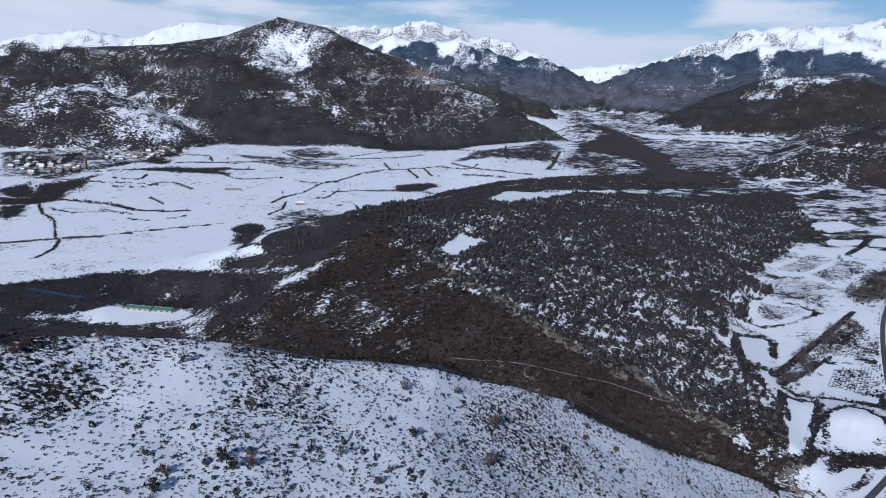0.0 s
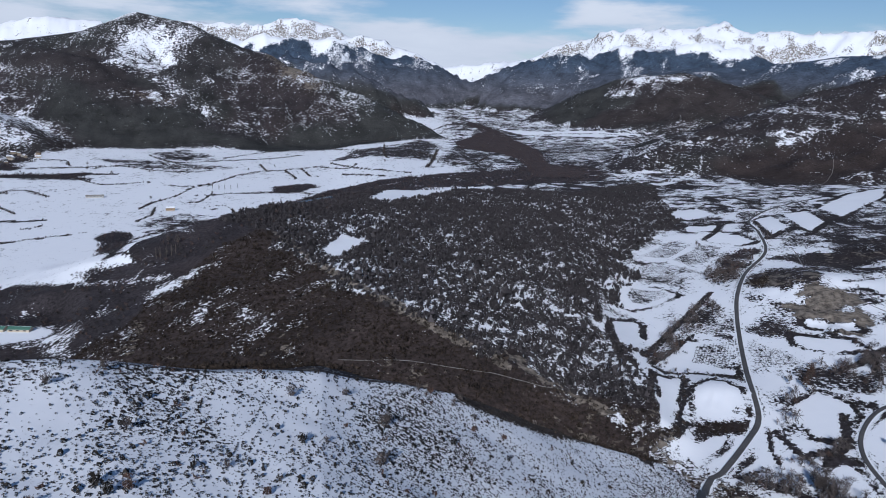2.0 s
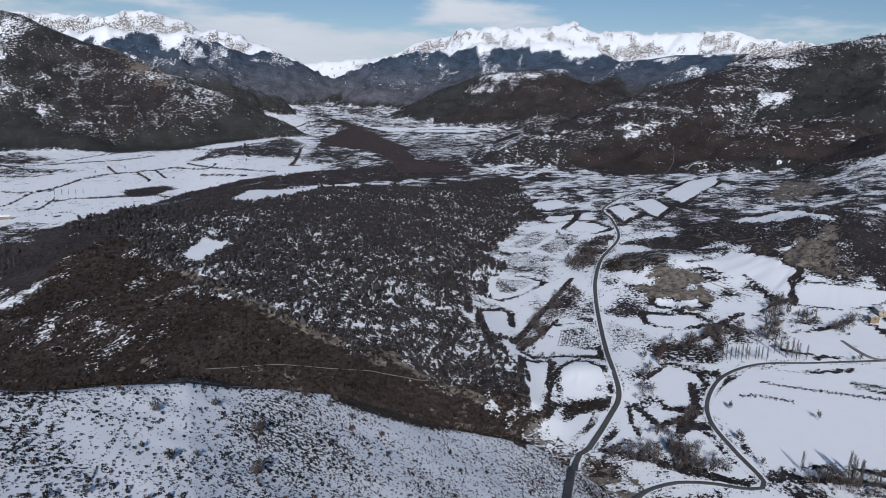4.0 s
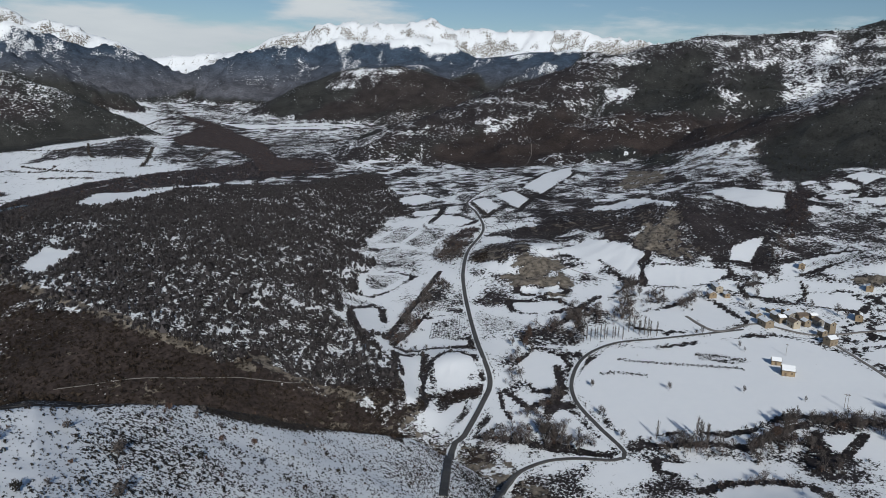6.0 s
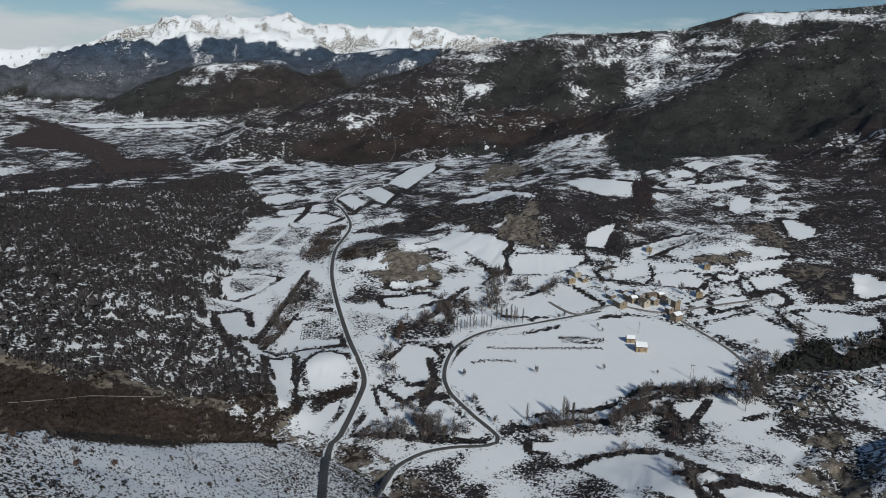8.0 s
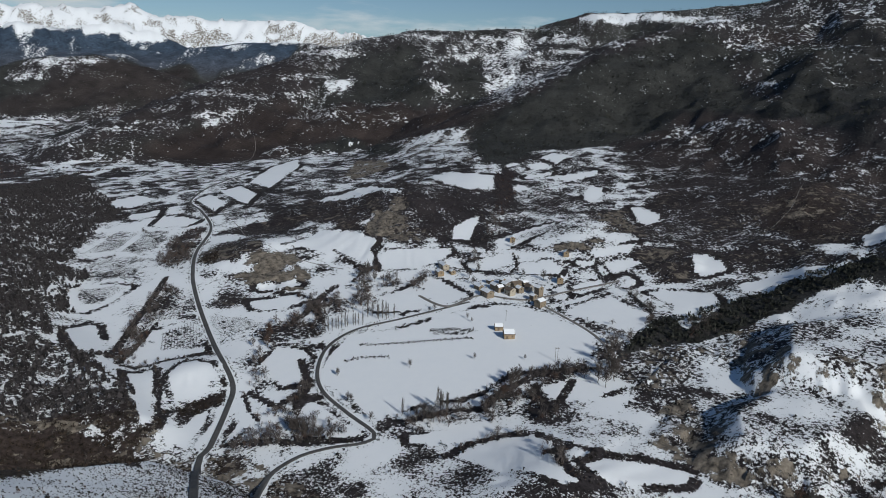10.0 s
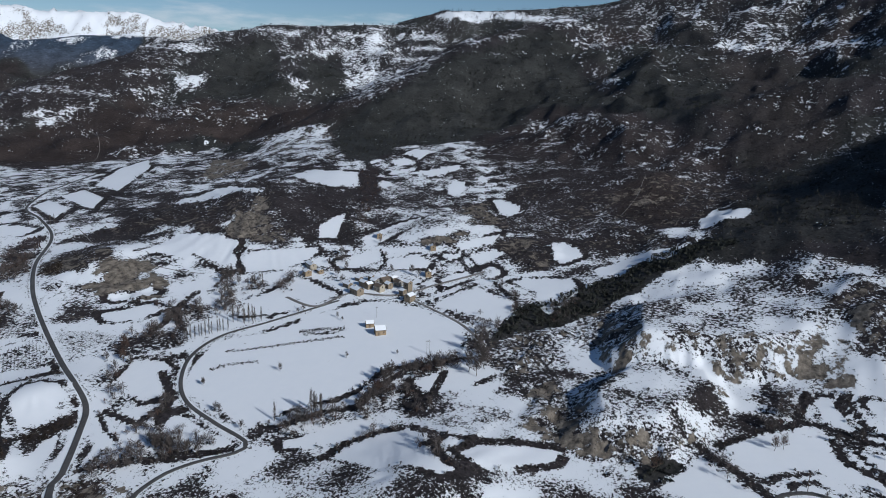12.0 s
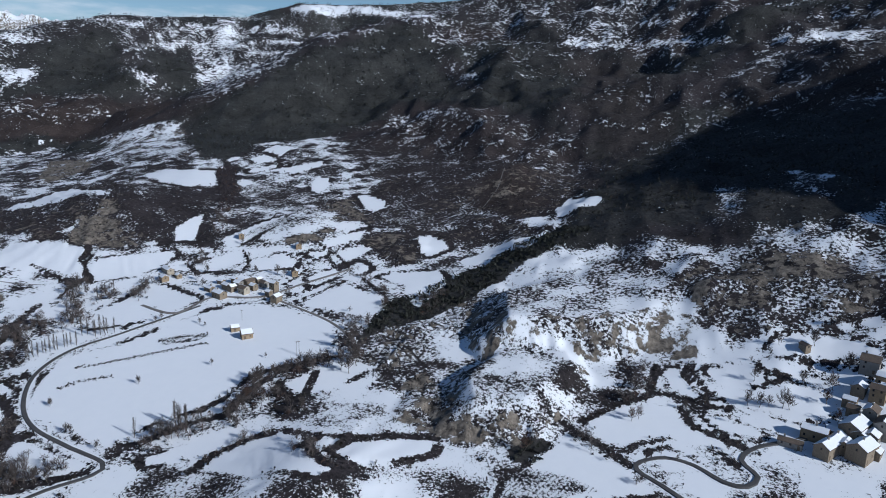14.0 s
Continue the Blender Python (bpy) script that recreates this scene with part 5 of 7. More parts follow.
def within(poly, per):
    """Places inside an outline, one for each `per` square metres."""
    px, py = [p[0] for p in poly], [p[1] for p in poly]
    n = int((max(px) - min(px)) * (max(py) - min(py)) / per)
    x, y = rng.uniform(min(px), max(px), n), rng.uniform(min(py), max(py), n)
    k = inside(x, y, poly)
    return x[k], y[k]


TUFTS = [dome(0.66, 0.46, 4) for i in range(8)]
OAKS = [np.concatenate([dome(2.5, 2.3, 5), leafless(8, 3.5, 3.3, 0.16)]) for i in range(8)]
BUSHES = [shards(11, 2.4, 1.7, 0.45) for i in range(6)]
CROWNS = [np.concatenate([twigs(16, 3.8, 4.2, 0.13), shards(9, 3.2, 3.6, 0.42)]) for i in range(6)]
MEDIUM = [leafless(52, 4.6, 5.6, 0.085) for i in range(8)]
LITE = [np.concatenate([leafless(6, 4.2, 3.9, 0.26), shards(4, 3.2, 2.8, 0.55)]) for i in range(8)]
STALKS = [shards(3, 0.6, 0.3, 0.15) for i in range(6)]
CONES = [shards(9, 3.4, 6.0, 0.95) for i in range(6)]

# near hill: low heath on the snow
x, y = sector(135000, -40, 52, 72, 262)
c = land_cover(x, y, height(x, y))
keep = inside(x, y, NEAR_EDGE) & (rng.uniform(0, 1, len(x)) < np.clip(c[:, 0] * 1.95 - 0.05 + 0.8 * (fbm(x / 7, y / 7, 2, 91) - 0.5), 0.04, 1))
x, y = x[keep], y[keep]
scatter("heath", TUFTS, x, y, rng.lognormal(-0.55, 0.42, len(x)), M_SCRUB, "low dark heath tufts scattered on the snowy near hill", "heath")
k = rng.uniform(0, 1, len(x)) < 0.008
scatter("dry_heath", BUSHES, x[k], y[k], rng.uniform(0.2, 0.6, k.sum()), M_RUST, "rusty dry bushes among the heath on the near hill", "heath")

# wooded plateau
x, y = sector(80000, -12, 44, 330, 1250, 0.55)
c = land_cover(x, y, height(x, y))
gap = np.where(inside(x, y, WOOD_HILL), 1, -1) * line_gap(x, y, WOOD_HILL, True)
keep = (gap + 60 * (fbm(x / 38, y / 38, 3, 65) - 0.5) > -4) & (rng.uniform(0, 1, len(x)) < (c[:, 0] - 0.12) * 1.9 * (1.1 - 0.4 * step(600, 1000, np.hypot(x, y)))) & off_road(x, y, 4)
keep &= (c[:, 1] < 0.7)
x, y = x[keep], y[keep]
scatter("oak_scrub", OAKS, x, y, rng.lognormal(-0.1, 0.35, len(x)), M_OAK, "leafless grey-brown oak scrub over the snowy plateau", "scrub")
k = rng.uniform(0, 1, len(x)) < 0.3
scatter("rusty_scrub", BUSHES, x[k] + 2, y[k] + 2, rng.uniform(0.5, 1.2, k.sum()), M_SCRUB, "dark evergreen bushes between the leafless oaks", "scrub")

# brown flank of the plateau
x, y = sector(60000, -25, 36, 250, 640, 0.5)
z = height(x, y)
c = land_cover(x, y, z)
keep = (~inside(x, y, WOOD_HILL)) & (~inside(x, y, NEAR_EDGE)) & (c[:, 1] > 0.6) & (c[:, 0] > 0.6)
x, y = x[keep], y[keep]
scatter("dry_brush", BUSHES, x, y, rng.lognormal(-0.75, 0.45, len(x)), M_DRY, "brown dry brush on the sunny flank of the plateau", "brush")

# woods along the river, streams and field edges
xs, ys = zip(*[within(p, 30 if p[0][0] < 130 else 6) for p in WOODS])
x, y = np.concatenate(xs), np.concatenate(ys)
x, y = x + 14 * (fbm(x / 15, y / 15, 2, 85) - 0.5) + rng.normal(0, 1.8, len(x)), y + 14 * (fbm(x / 15, y / 15, 2, 86) - 0.5) + rng.normal(0, 1.8, len(x))
keep = off_road(x, y, 3)
x, y = x[keep], y[keep]
close = np.hypot(x, y) < 720
open_ground = fbm(x / 9, y / 9, 2, 83) + 0.5 * (fbm(x / 30, y / 30, 2, 84) - 0.5)
keep = (~close) | (open_ground > 0.36) | ((x < 120) & (open_ground > 0.3))
x, y, close = x[keep], y[keep], close[keep]
pick = rng.uniform(0, 1, len(x))
k = close & (pick < 0.34) & (x < 120)
scatter("river_wood", MEDIUM, x[k], y[k], rng.uniform(0.5, 1.3, k.sum()), M_OAK, "dark leafless trees along the river", "wood")
k = close & (pick < 0.40) & (x >= 120)
scatter("near_wood", MEDIUM, x[k], y[k], rng.uniform(0.5, 1.6, k.sum()), M_TWIG, "leafless grey trees along the streams and field edges", "wood")
k = close & (pick > 0.42) & (pick < 0.60)
scatter("near_willows", MEDIUM, x[k], y[k], rng.uniform(0.45, 0.95, k.sum()), M_RUST, "reddish-brown willows along the streams", "wood")
k = close & (pick > np.where(x < 120, 0.55, 0.74))
scatter("undergrowth", BUSHES, x[k] + 1.5, y[k] - 1, rng.uniform(0.4, 0.95, k.sum()), M_SCRUB, "dark undergrowth below the leafless trees", "wood")
k = (~close) & (pick < 0.84)
scatter("leafless_wood", LITE, x[k], y[k], rng.uniform(0.5, 1.35, k.sum()), M_RIVER, "leafless grey trees of the riverside woods", "wood")
k = (~close) & (pick > 0.84)
scatter("rusty_wood", LITE, x[k], y[k], rng.uniform(0.5, 1.1, k.sum()), M_RUST, "reddish-brown willows among the riverside trees", "wood")

# evergreen thickets below the shaded ridge, their dark colour also stands in for its shadow
xs, ys = zip(*[within(p, 11) for p in DARKWOOD])
x, y = np.concatenate(xs), np.concatenate(ys)
scatter("dark_thicket", BUSHES, x, y, rng.uniform(0.7, 1.9, len(x)), M_PINE, "dark evergreen thicket, also standing in for the shadow in the gully", "thicket")

# bushes on the banks round the fields
xs, ys = zip(*[along(p + p[:1], 2.6, 1.4) for p in FIELDS if p[0][0] > 130 and math.hypot(*p[0]) < 1500])
x, y = np.concatenate(xs), np.concatenate(ys)
keep = (fbm(x / 24, y / 24, 3, 66) > 0.52) & off_road(x, y)
x, y = x[keep], y[keep]
k = rng.uniform(0, 1, len(x)) < 0.7
scatter("bank_bushes", LITE, x[k], y[k], rng.uniform(0.22, 0.6, k.sum()), M_OAK, "low leafless bushes on the banks round the fields", "hedge")
scatter("bank_junipers", BUSHES, x[~k], y[~k], rng.uniform(0.4, 1.0, (~k).sum()), M_SCRUB, "dark junipers on the banks round the fields", "hedge")

# hedges and verges
xs, ys = [], []
for w, line in HEDGES:
    hx, hy = along(line, 1.8, w * 0.22)
    k = fbm(hx / 14, hy / 14, 2, 71) > 0.36
    xs.append(hx[k]); ys.append(hy[k])
x, y = np.concatenate(xs), np.concatenate(ys)
far = np.clip(np.hypot(x, y) / 1150, 0.5, 1.25)
keep = off_road(x, y)
k = keep & (rng.uniform(0, 1, len(x)) < 0.65)
scatter("hedge_bushes", BUSHES, x[k], y[k], far[k] * rng.uniform(0.6, 1.3, k.sum()), M_SCRUB, "dark hedges along the edges of the snowy fields", "hedge")
k = keep & (rng.uniform(0, 1, len(x)) < 0.25)
scatter("hedge_brush", LITE, x[k], y[k], far[k] * rng.uniform(0.4, 0.9, k.sum()), M_RUST, "reddish-brown leafless brush along the field edges", "hedge")
k = keep & (rng.uniform(0, 1, len(x)) < 0.45)
scatter("hedge_trees", LITE, x[k], y[k], far[k] * rng.uniform(0.4, 1.05, k.sum()), M_TWIG, "leafless bushes and small trees along the field edges", "hedge")
xs, ys = [], []
for kind, w, line in ROADS:
    for side in (-1, 1):
        pts = np.array(smooth_line(line, 2.0))
        way = np.gradient(pts, axis=0)
        way /= np.linalg.norm(way, axis=1)[:, None] + 1e-9
        off = side * (w * 0.5 + 1.3 + rng.exponential(0.9, len(pts)))
        vx, vy = pts[:, 0] + way[:, 1] * off, pts[:, 1] - way[:, 0] * off
        k = fbm(vx / 22 + side * 9, vy / 22, 2, 73) > 0.47
        xs.append(vx[k]); ys.append(vy[k])
x, y = np.concatenate(xs), np.concatenate(ys)
scatter("road_verge", BUSHES, x, y, rng.uniform(0.25, 0.6, len(x)), M_DRY, "dry brown weeds along the road verges", "verge")

# weeds along the ploughed edges, and stubble in rows on the thin snow
xs, ys = zip(*[along(line, 0.35 if w > 1 else 0.6, w * 0.45) for w, line in WEEDS])
bulk = np.concatenate([np.full(len(a), 1.0 if w > 1 else 0.5) for a, (w, line) in zip(xs, WEEDS)])
x, y = np.concatenate(xs), np.concatenate(ys)
scatter("field_weeds", TUFTS, x, y, bulk * rng.uniform(0.9, 2.0, len(x)), M_SCRUB, "dark weeds along ploughed strips and old field walls", "weeds")
xs, ys = [], []
for n, poly in enumerate(STUBBLE):
    cx, cy = np.mean([p[0] for p in poly]), np.mean([p[1] for p in poly])
    turn = math.atan2(poly[1][1] - poly[0][1], poly[1][0] - poly[0][0])
    u, v = np.meshgrid(np.arange(-80, 80, 0.55), np.arange(-80, 80, 1.9))
    u = u + rng.normal(0, 0.1, u.shape)
    sx, sy = (cx + u * math.cos(turn) - v * math.sin(turn)).ravel(), (cy + u * math.sin(turn) + v * math.cos(turn)).ravel()
    k = inside(sx, sy, poly) & (fbm(sx / 22, sy / 22, 2, 81) + rng.uniform(-0.12, 0.12, len(sx)) > 0.38)
    xs.append(sx[k]); ys.append(sy[k])
x, y = np.concatenate(xs), np.concatenate(ys)
scatter("stubble_rows", STALKS, x, y, rng.uniform(0.9, 1.5, len(x)), M_SCRUB, "rows of grey stubble showing through thin snow", "stubble")

# scrub on the broken ground of the side valley
x, y = sector(30000, 14, 112, 230, 1150, 0.6)
c = land_cover(x, y, height(x, y))
keep = (~inside(x, y, WOOD_HILL)) & (~inside(x, y, NEAR_EDGE)) & (rng.uniform(0, 1, len(x)) < c[:, 0] - 0.3) & off_road(x, y, 2)
x, y = x[keep], y[keep]
k = rng.uniform(0, 1, len(x)) < 0.7
scatter("juniper_scrub", BUSHES, x[k], y[k], rng.uniform(0.35, 1.0, k.sum()), M_SCRUB, "dark juniper scrub on the snowy broken slopes", "scrub")
scatter("bare_scrub", CROWNS, x[~k], y[~k], rng.uniform(0.3, 0.8, (~k).sum()), M_TWIG, "leafless scrub on the snowy broken slopes", "scrub")

# forest on the mountains
x, y = sector(95000, -40, 112, 620, 2900, 0.0)
z = height(x, y)
c = land_cover(x, y, z)
keep = (z > 30) & (rng.uniform(0, 1, len(x)) < c[:, 0] * 1.2 - 0.35) & (~inside(x, y, WOOD_HILL))
x, y, c = x[keep], y[keep], c[keep]
big = np.clip(np.hypot(x, y) / 1900, 0.45, 1.1)
k = c[:, 3] > 0.4
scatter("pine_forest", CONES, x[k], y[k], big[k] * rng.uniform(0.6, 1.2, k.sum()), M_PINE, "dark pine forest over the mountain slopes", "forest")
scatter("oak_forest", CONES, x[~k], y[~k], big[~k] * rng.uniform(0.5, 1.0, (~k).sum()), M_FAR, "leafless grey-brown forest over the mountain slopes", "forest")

# ---- kinds of things ----
def part(name, bm, mat, parent, label=""):
    me = bpy.data.meshes.new(name)
    bm.to_mesh(me)
    bm.free()
    me.materials.append(mat)
    ob = new(name, me)
    ob.parent = parent
    if label:
        ob["label"] = label
    return ob


def add_box(bm, x0, x1, y0, y1, z0, z1):
    v = [bm.verts.new((x, y, z)) for z in (z0, z1) for x, y in ((x0, y0), (x1, y0), (x1, y1), (x0, y1))]
    for f in ((3, 2, 1, 0), (4, 5, 6, 7), (0, 1, 5, 4), (1, 2, 6, 5), (2, 3, 7, 6), (3, 0, 4, 7)):
        bm.faces.new([v[i] for i in f])
    return v


def add_prism(bm, length, profile):
    """A bar along x with the given outline in y and z."""
    n = len(profile)
    a = [bm.verts.new((-length / 2, y, z)) for y, z in profile]
    b = [bm.verts.new((length / 2, y, z)) for y, z in profile]
    bm.faces.new(a[::-1])
    bm.faces.new(b)
    for i in range(n):
        bm.faces.new((a[i], a[(i + 1) % n], b[(i + 1) % n], b[i]))


def stand(name, x, y, turn, reach, label, category, group=""):
    """An Empty on the ground, set so low that no corner floats."""
    t = radians(90 - turn)
    c, s = math.cos(t), math.sin(t)
    px = np.array([x + u * reach[0] * c - v * reach[1] * s for u, v in ((-1, -1), (1, -1), (1, 1), (-1, 1), (0, 0))])
    py = np.array([y + u * reach[0] * s + v * reach[1] * c for u, v in ((-1, -1), (1, -1), (1, 1), (-1, 1), (0, 0))])
    z = height(px, py)
    ob = new(name)
    ob.location = (x, y, float(z.min()) - 0.2)
    ob.rotation_euler = (0, 0, t)
    tagged(ob, label, category, group)
    return ob, float(z.max() - z.min())


LOOK = {"rubble_stone": "brown rubble-stone", "ochre_render": "ochre rendered", "cream_render": "cream rendered", "grey_render": "grey rendered"}
dice = random.Random(11)


def house(x, y, length, depth, eaves, rise, turn, wall_mat):
    """A gabled house, its ridge along the turn; turn is an azimuth."""
    look_word = LOOK[wall_mat.name]
    size = "tall narrow" if eaves > 8 else "small" if length < 8 else "long" if length > 14 else "gabled"
    h, drop = stand("house", x, y, turn, (length / 2, depth / 2), "%s %s village house with snow on its roof" % (size, look_word), "house",
                    "houses of the villages")
    e, w = eaves + drop, depth / 2
    bm = bmesh.new()
    add_prism(bm, length, [(-w, 0), (w, 0), (w, e), (0, e + rise), (-w, e)])
    part("wall", bm, wall_mat, h)
    over, thick = 0.45, 0.22
    k = rise / w
    bm = bmesh.new()
    add_prism(bm, length + 0.7, [(-w - over, e - k * over + 0.02), (0, e + rise + 0.02), (w + over, e - k * over + 0.02),
                                 (w + over, e - k * over + thick), (0, e + rise + thick), (-w - over, e - k * over + thick)])
    roof = part("roof", bm, M_TILE, h, "dark stone-slab roof")
    bm = bmesh.new()
    s0, lee = thick + 0.02, dice.choice((0, 0, 0, -1, 1))      # snow on both slopes, or melted off one
    low, top = (w + over * 0.55, e - k * over * 0.55 + s0), e + rise + s0
    if lee:
        add_prism(bm, length + 0.3, [(0.0, top), (low[0], low[1]), (low[0] - 0.1, low[1] + 0.22), (0.1, top + 0.2)])
        if lee < 0:
            bmesh.ops.rotate(bm, verts=bm.verts, cent=(0, 0, 0), matrix=Matrix.Rotation(math.pi, 3, "Z"))
    else:
        add_prism(bm, length + 0.3, [(-low[0], low[1]), (0, top), (low[0], low[1]), (low[0] - 0.05, low[1] + 0.2), (0.1, top + 0.24), (0.05 - low[0], low[1] + 0.2)])
    part("roof_snow", bm, M_SNOW, roof, "snow lying on the roof")
    if length > 7:
        bm = bmesh.new()
        cx = (dice.random() - 0.5) * length * 0.6
        add_box(bm, cx - 0.4, cx + 0.4, -0.4, 0.4, e + rise - 0.4, e + rise + 1.3)
        add_box(bm, cx - 0.5, cx + 0.5, -0.5, 0.5, e + rise + 1.3, e + rise + 1.45)
        part("chimney", bm, M_GREYWALL, roof)
    floors = max(1, int(eaves / 2.6))
    for side in (-1, 1):
        for fl in range(floors):
            zc = drop + 1.7 + fl * 2.6
            for i in range(max(1, int(length / 3.2))):
                xc = -length / 2 + (i + 0.5 + 0.15 * (dice.random() - 0.5)) * length / max(1, int(length / 3.2))
                if zc + 0.7 < e and dice.random() < 0.8:
                    bm = bmesh.new()
                    if fl == 0 and i == 0:
                        add_box(bm, xc - 0.55, xc + 0.55, side * w - 0.05, side * w + 0.05, drop * 0.6, drop * 0.6 + 2.1)
                        part("door", bm, M_TIMBER, h)
                    else:
                        add_box(bm, xc - 0.5, xc + 0.5, side * w - 0.05, side * w + 0.04, zc - 0.65, zc + 0.65)
                        win = part("window", bm, M_TIMBER, h)
                        bm = bmesh.new()
                        add_box(bm, xc - 0.38, xc + 0.38, side * w - 0.02, side * w + 0.055, zc - 0.52, zc + 0.52)
                        part("pane", bm, M_GLASS, win)
        xe = side * length / 2
        zc = e - 0.6
        bm = bmesh.new()
        add_box(bm, xe - 0.05, xe + 0.05, -0.45, 0.45, zc - 0.6, zc + 0.6)
        win = part("window", bm, M_TIMBER, h)
        bm = bmesh.new()
        add_box(bm, xe - 0.02, xe + 0.02, -0.33, 0.33, zc - 0.48, zc + 0.48)
        for v in bm.verts:
            v.co.x = xe + (v.co.x - xe) * 3.0
        part("pane", bm, M_GLASS, win)
    return h


def shed(x, y, length, depth, eaves, roof_mat, turn):
    green = roof_mat.name == "green_sheet"
    h, drop = stand("farm_shed", x, y, turn, (length / 2, depth / 2),
                    "long low farm shed with a green metal roof" if green else "long low grey farm shed on the snowy plain", "shed", "farm sheds")
    e, w = eaves + drop, depth / 2
    bm = bmesh.new()
    add_prism(bm, length, [(-w, 0), (w, 0), (w, e), (0, e + 1.2), (-w, e)])
    part("wall", bm, M_CREAM if green else M_CONCRETE, h)
    bm = bmesh.new()
    add_prism(bm, length + 0.8, [(-w - 0.5, e - 0.1), (0, e + 1.23), (w + 0.5, e - 0.1), (w + 0.5, e + 0.1), (0, e + 1.45), (-w - 0.5, e + 0.1)])
    roof = part("roof", bm, roof_mat, h, "green metal roof" if green else "grey sheet roof")
    bm = bmesh.new()
    add_prism(bm, length + 0.2, [(0.3, e + 1.4), (w * 0.6, e + 0.8), (w * 0.6, e + 0.92), (0.3, e + 1.52)])
    part("roof_snow", bm, M_SNOW, roof, "strip of snow on the roof")
    for i in range(int(length / 5)):
        xc = -length / 2 + (i + 0.5) * 5
        for side in (-1, 1):
            bm = bmesh.new()
            add_box(bm, xc - 1.2, xc + 1.2, side * w - 0.04, side * w + 0.04, e - 1.4, e - 0.6)
            part("window", bm, M_GLASS, h)
    return h


def tower(x, y, side, tall):
    h, drop = stand("church_tower", x, y, 20, (side / 2, side / 2), "square stone church tower above the far village", "church tower")
    bm = bmesh.new()
    add_box(bm, -side / 2, side / 2, -side / 2, side / 2, 0, tall)
    part("wall", bm, M_STONE, h)
    bm = bmesh.new()
    add_box(bm, -side / 2 - 0.3, side / 2 + 0.3, -side / 2 - 0.3, side / 2 + 0.3, tall, tall + 0.5)
    part("cornice", bm, M_CONCRETE, h)
    bm = bmesh.new()
    v = [bm.verts.new((a * side / 2, b * side / 2, tall + 0.5)) for a, b in ((-1, -1), (1, -1), (1, 1), (-1, 1))] + [bm.verts.new((0, 0, tall + 4))]
    bm.faces.new(v[:4][::-1])
    for i in range(4):
        bm.faces.new((v[i], v[(i + 1) % 4], v[4]))
    part("roof", bm, M_TILE, h)
    for a in range(4):
        bm = bmesh.new()
        c, s = math.cos(a * math.pi / 2), math.sin(a * math.pi / 2)
        add_box(bm, -0.7, 0.7, side / 2 - 0.05, side / 2 + 0.05, tall - 3.5, tall - 1)
        bmesh.ops.rotate(bm, verts=bm.verts, matrix=Matrix.Rotation(a * math.pi / 2, 3, "Z"))
        part("belfry_opening", bm, M_GLASS, h)
    return h


def tube(verts, faces, p, q, r0, r1, sides=4):
    p, q = Vector(p), Vector(q)
    turn = (q - p).to_track_quat("Z", "Y").to_matrix()
    base = len(verts)
    for c, r in ((p, r0), (q, r1)):
        for i in range(sides):
            a = 2 * math.pi * i / sides
            verts.append(tuple(c + turn @ Vector((r * math.cos(a), r * math.sin(a), 0))))
    for i in range(sides):
        j = (i + 1) % sides
        faces.append((base + i, base + j, base + sides + j, base + sides + i))


def mesh_of(name, verts, faces, mat):
    me = bpy.data.meshes.new(name)
    me.from_pydata([tuple(v) for v in verts], [], faces)
    me.materials.append(mat)
    return me


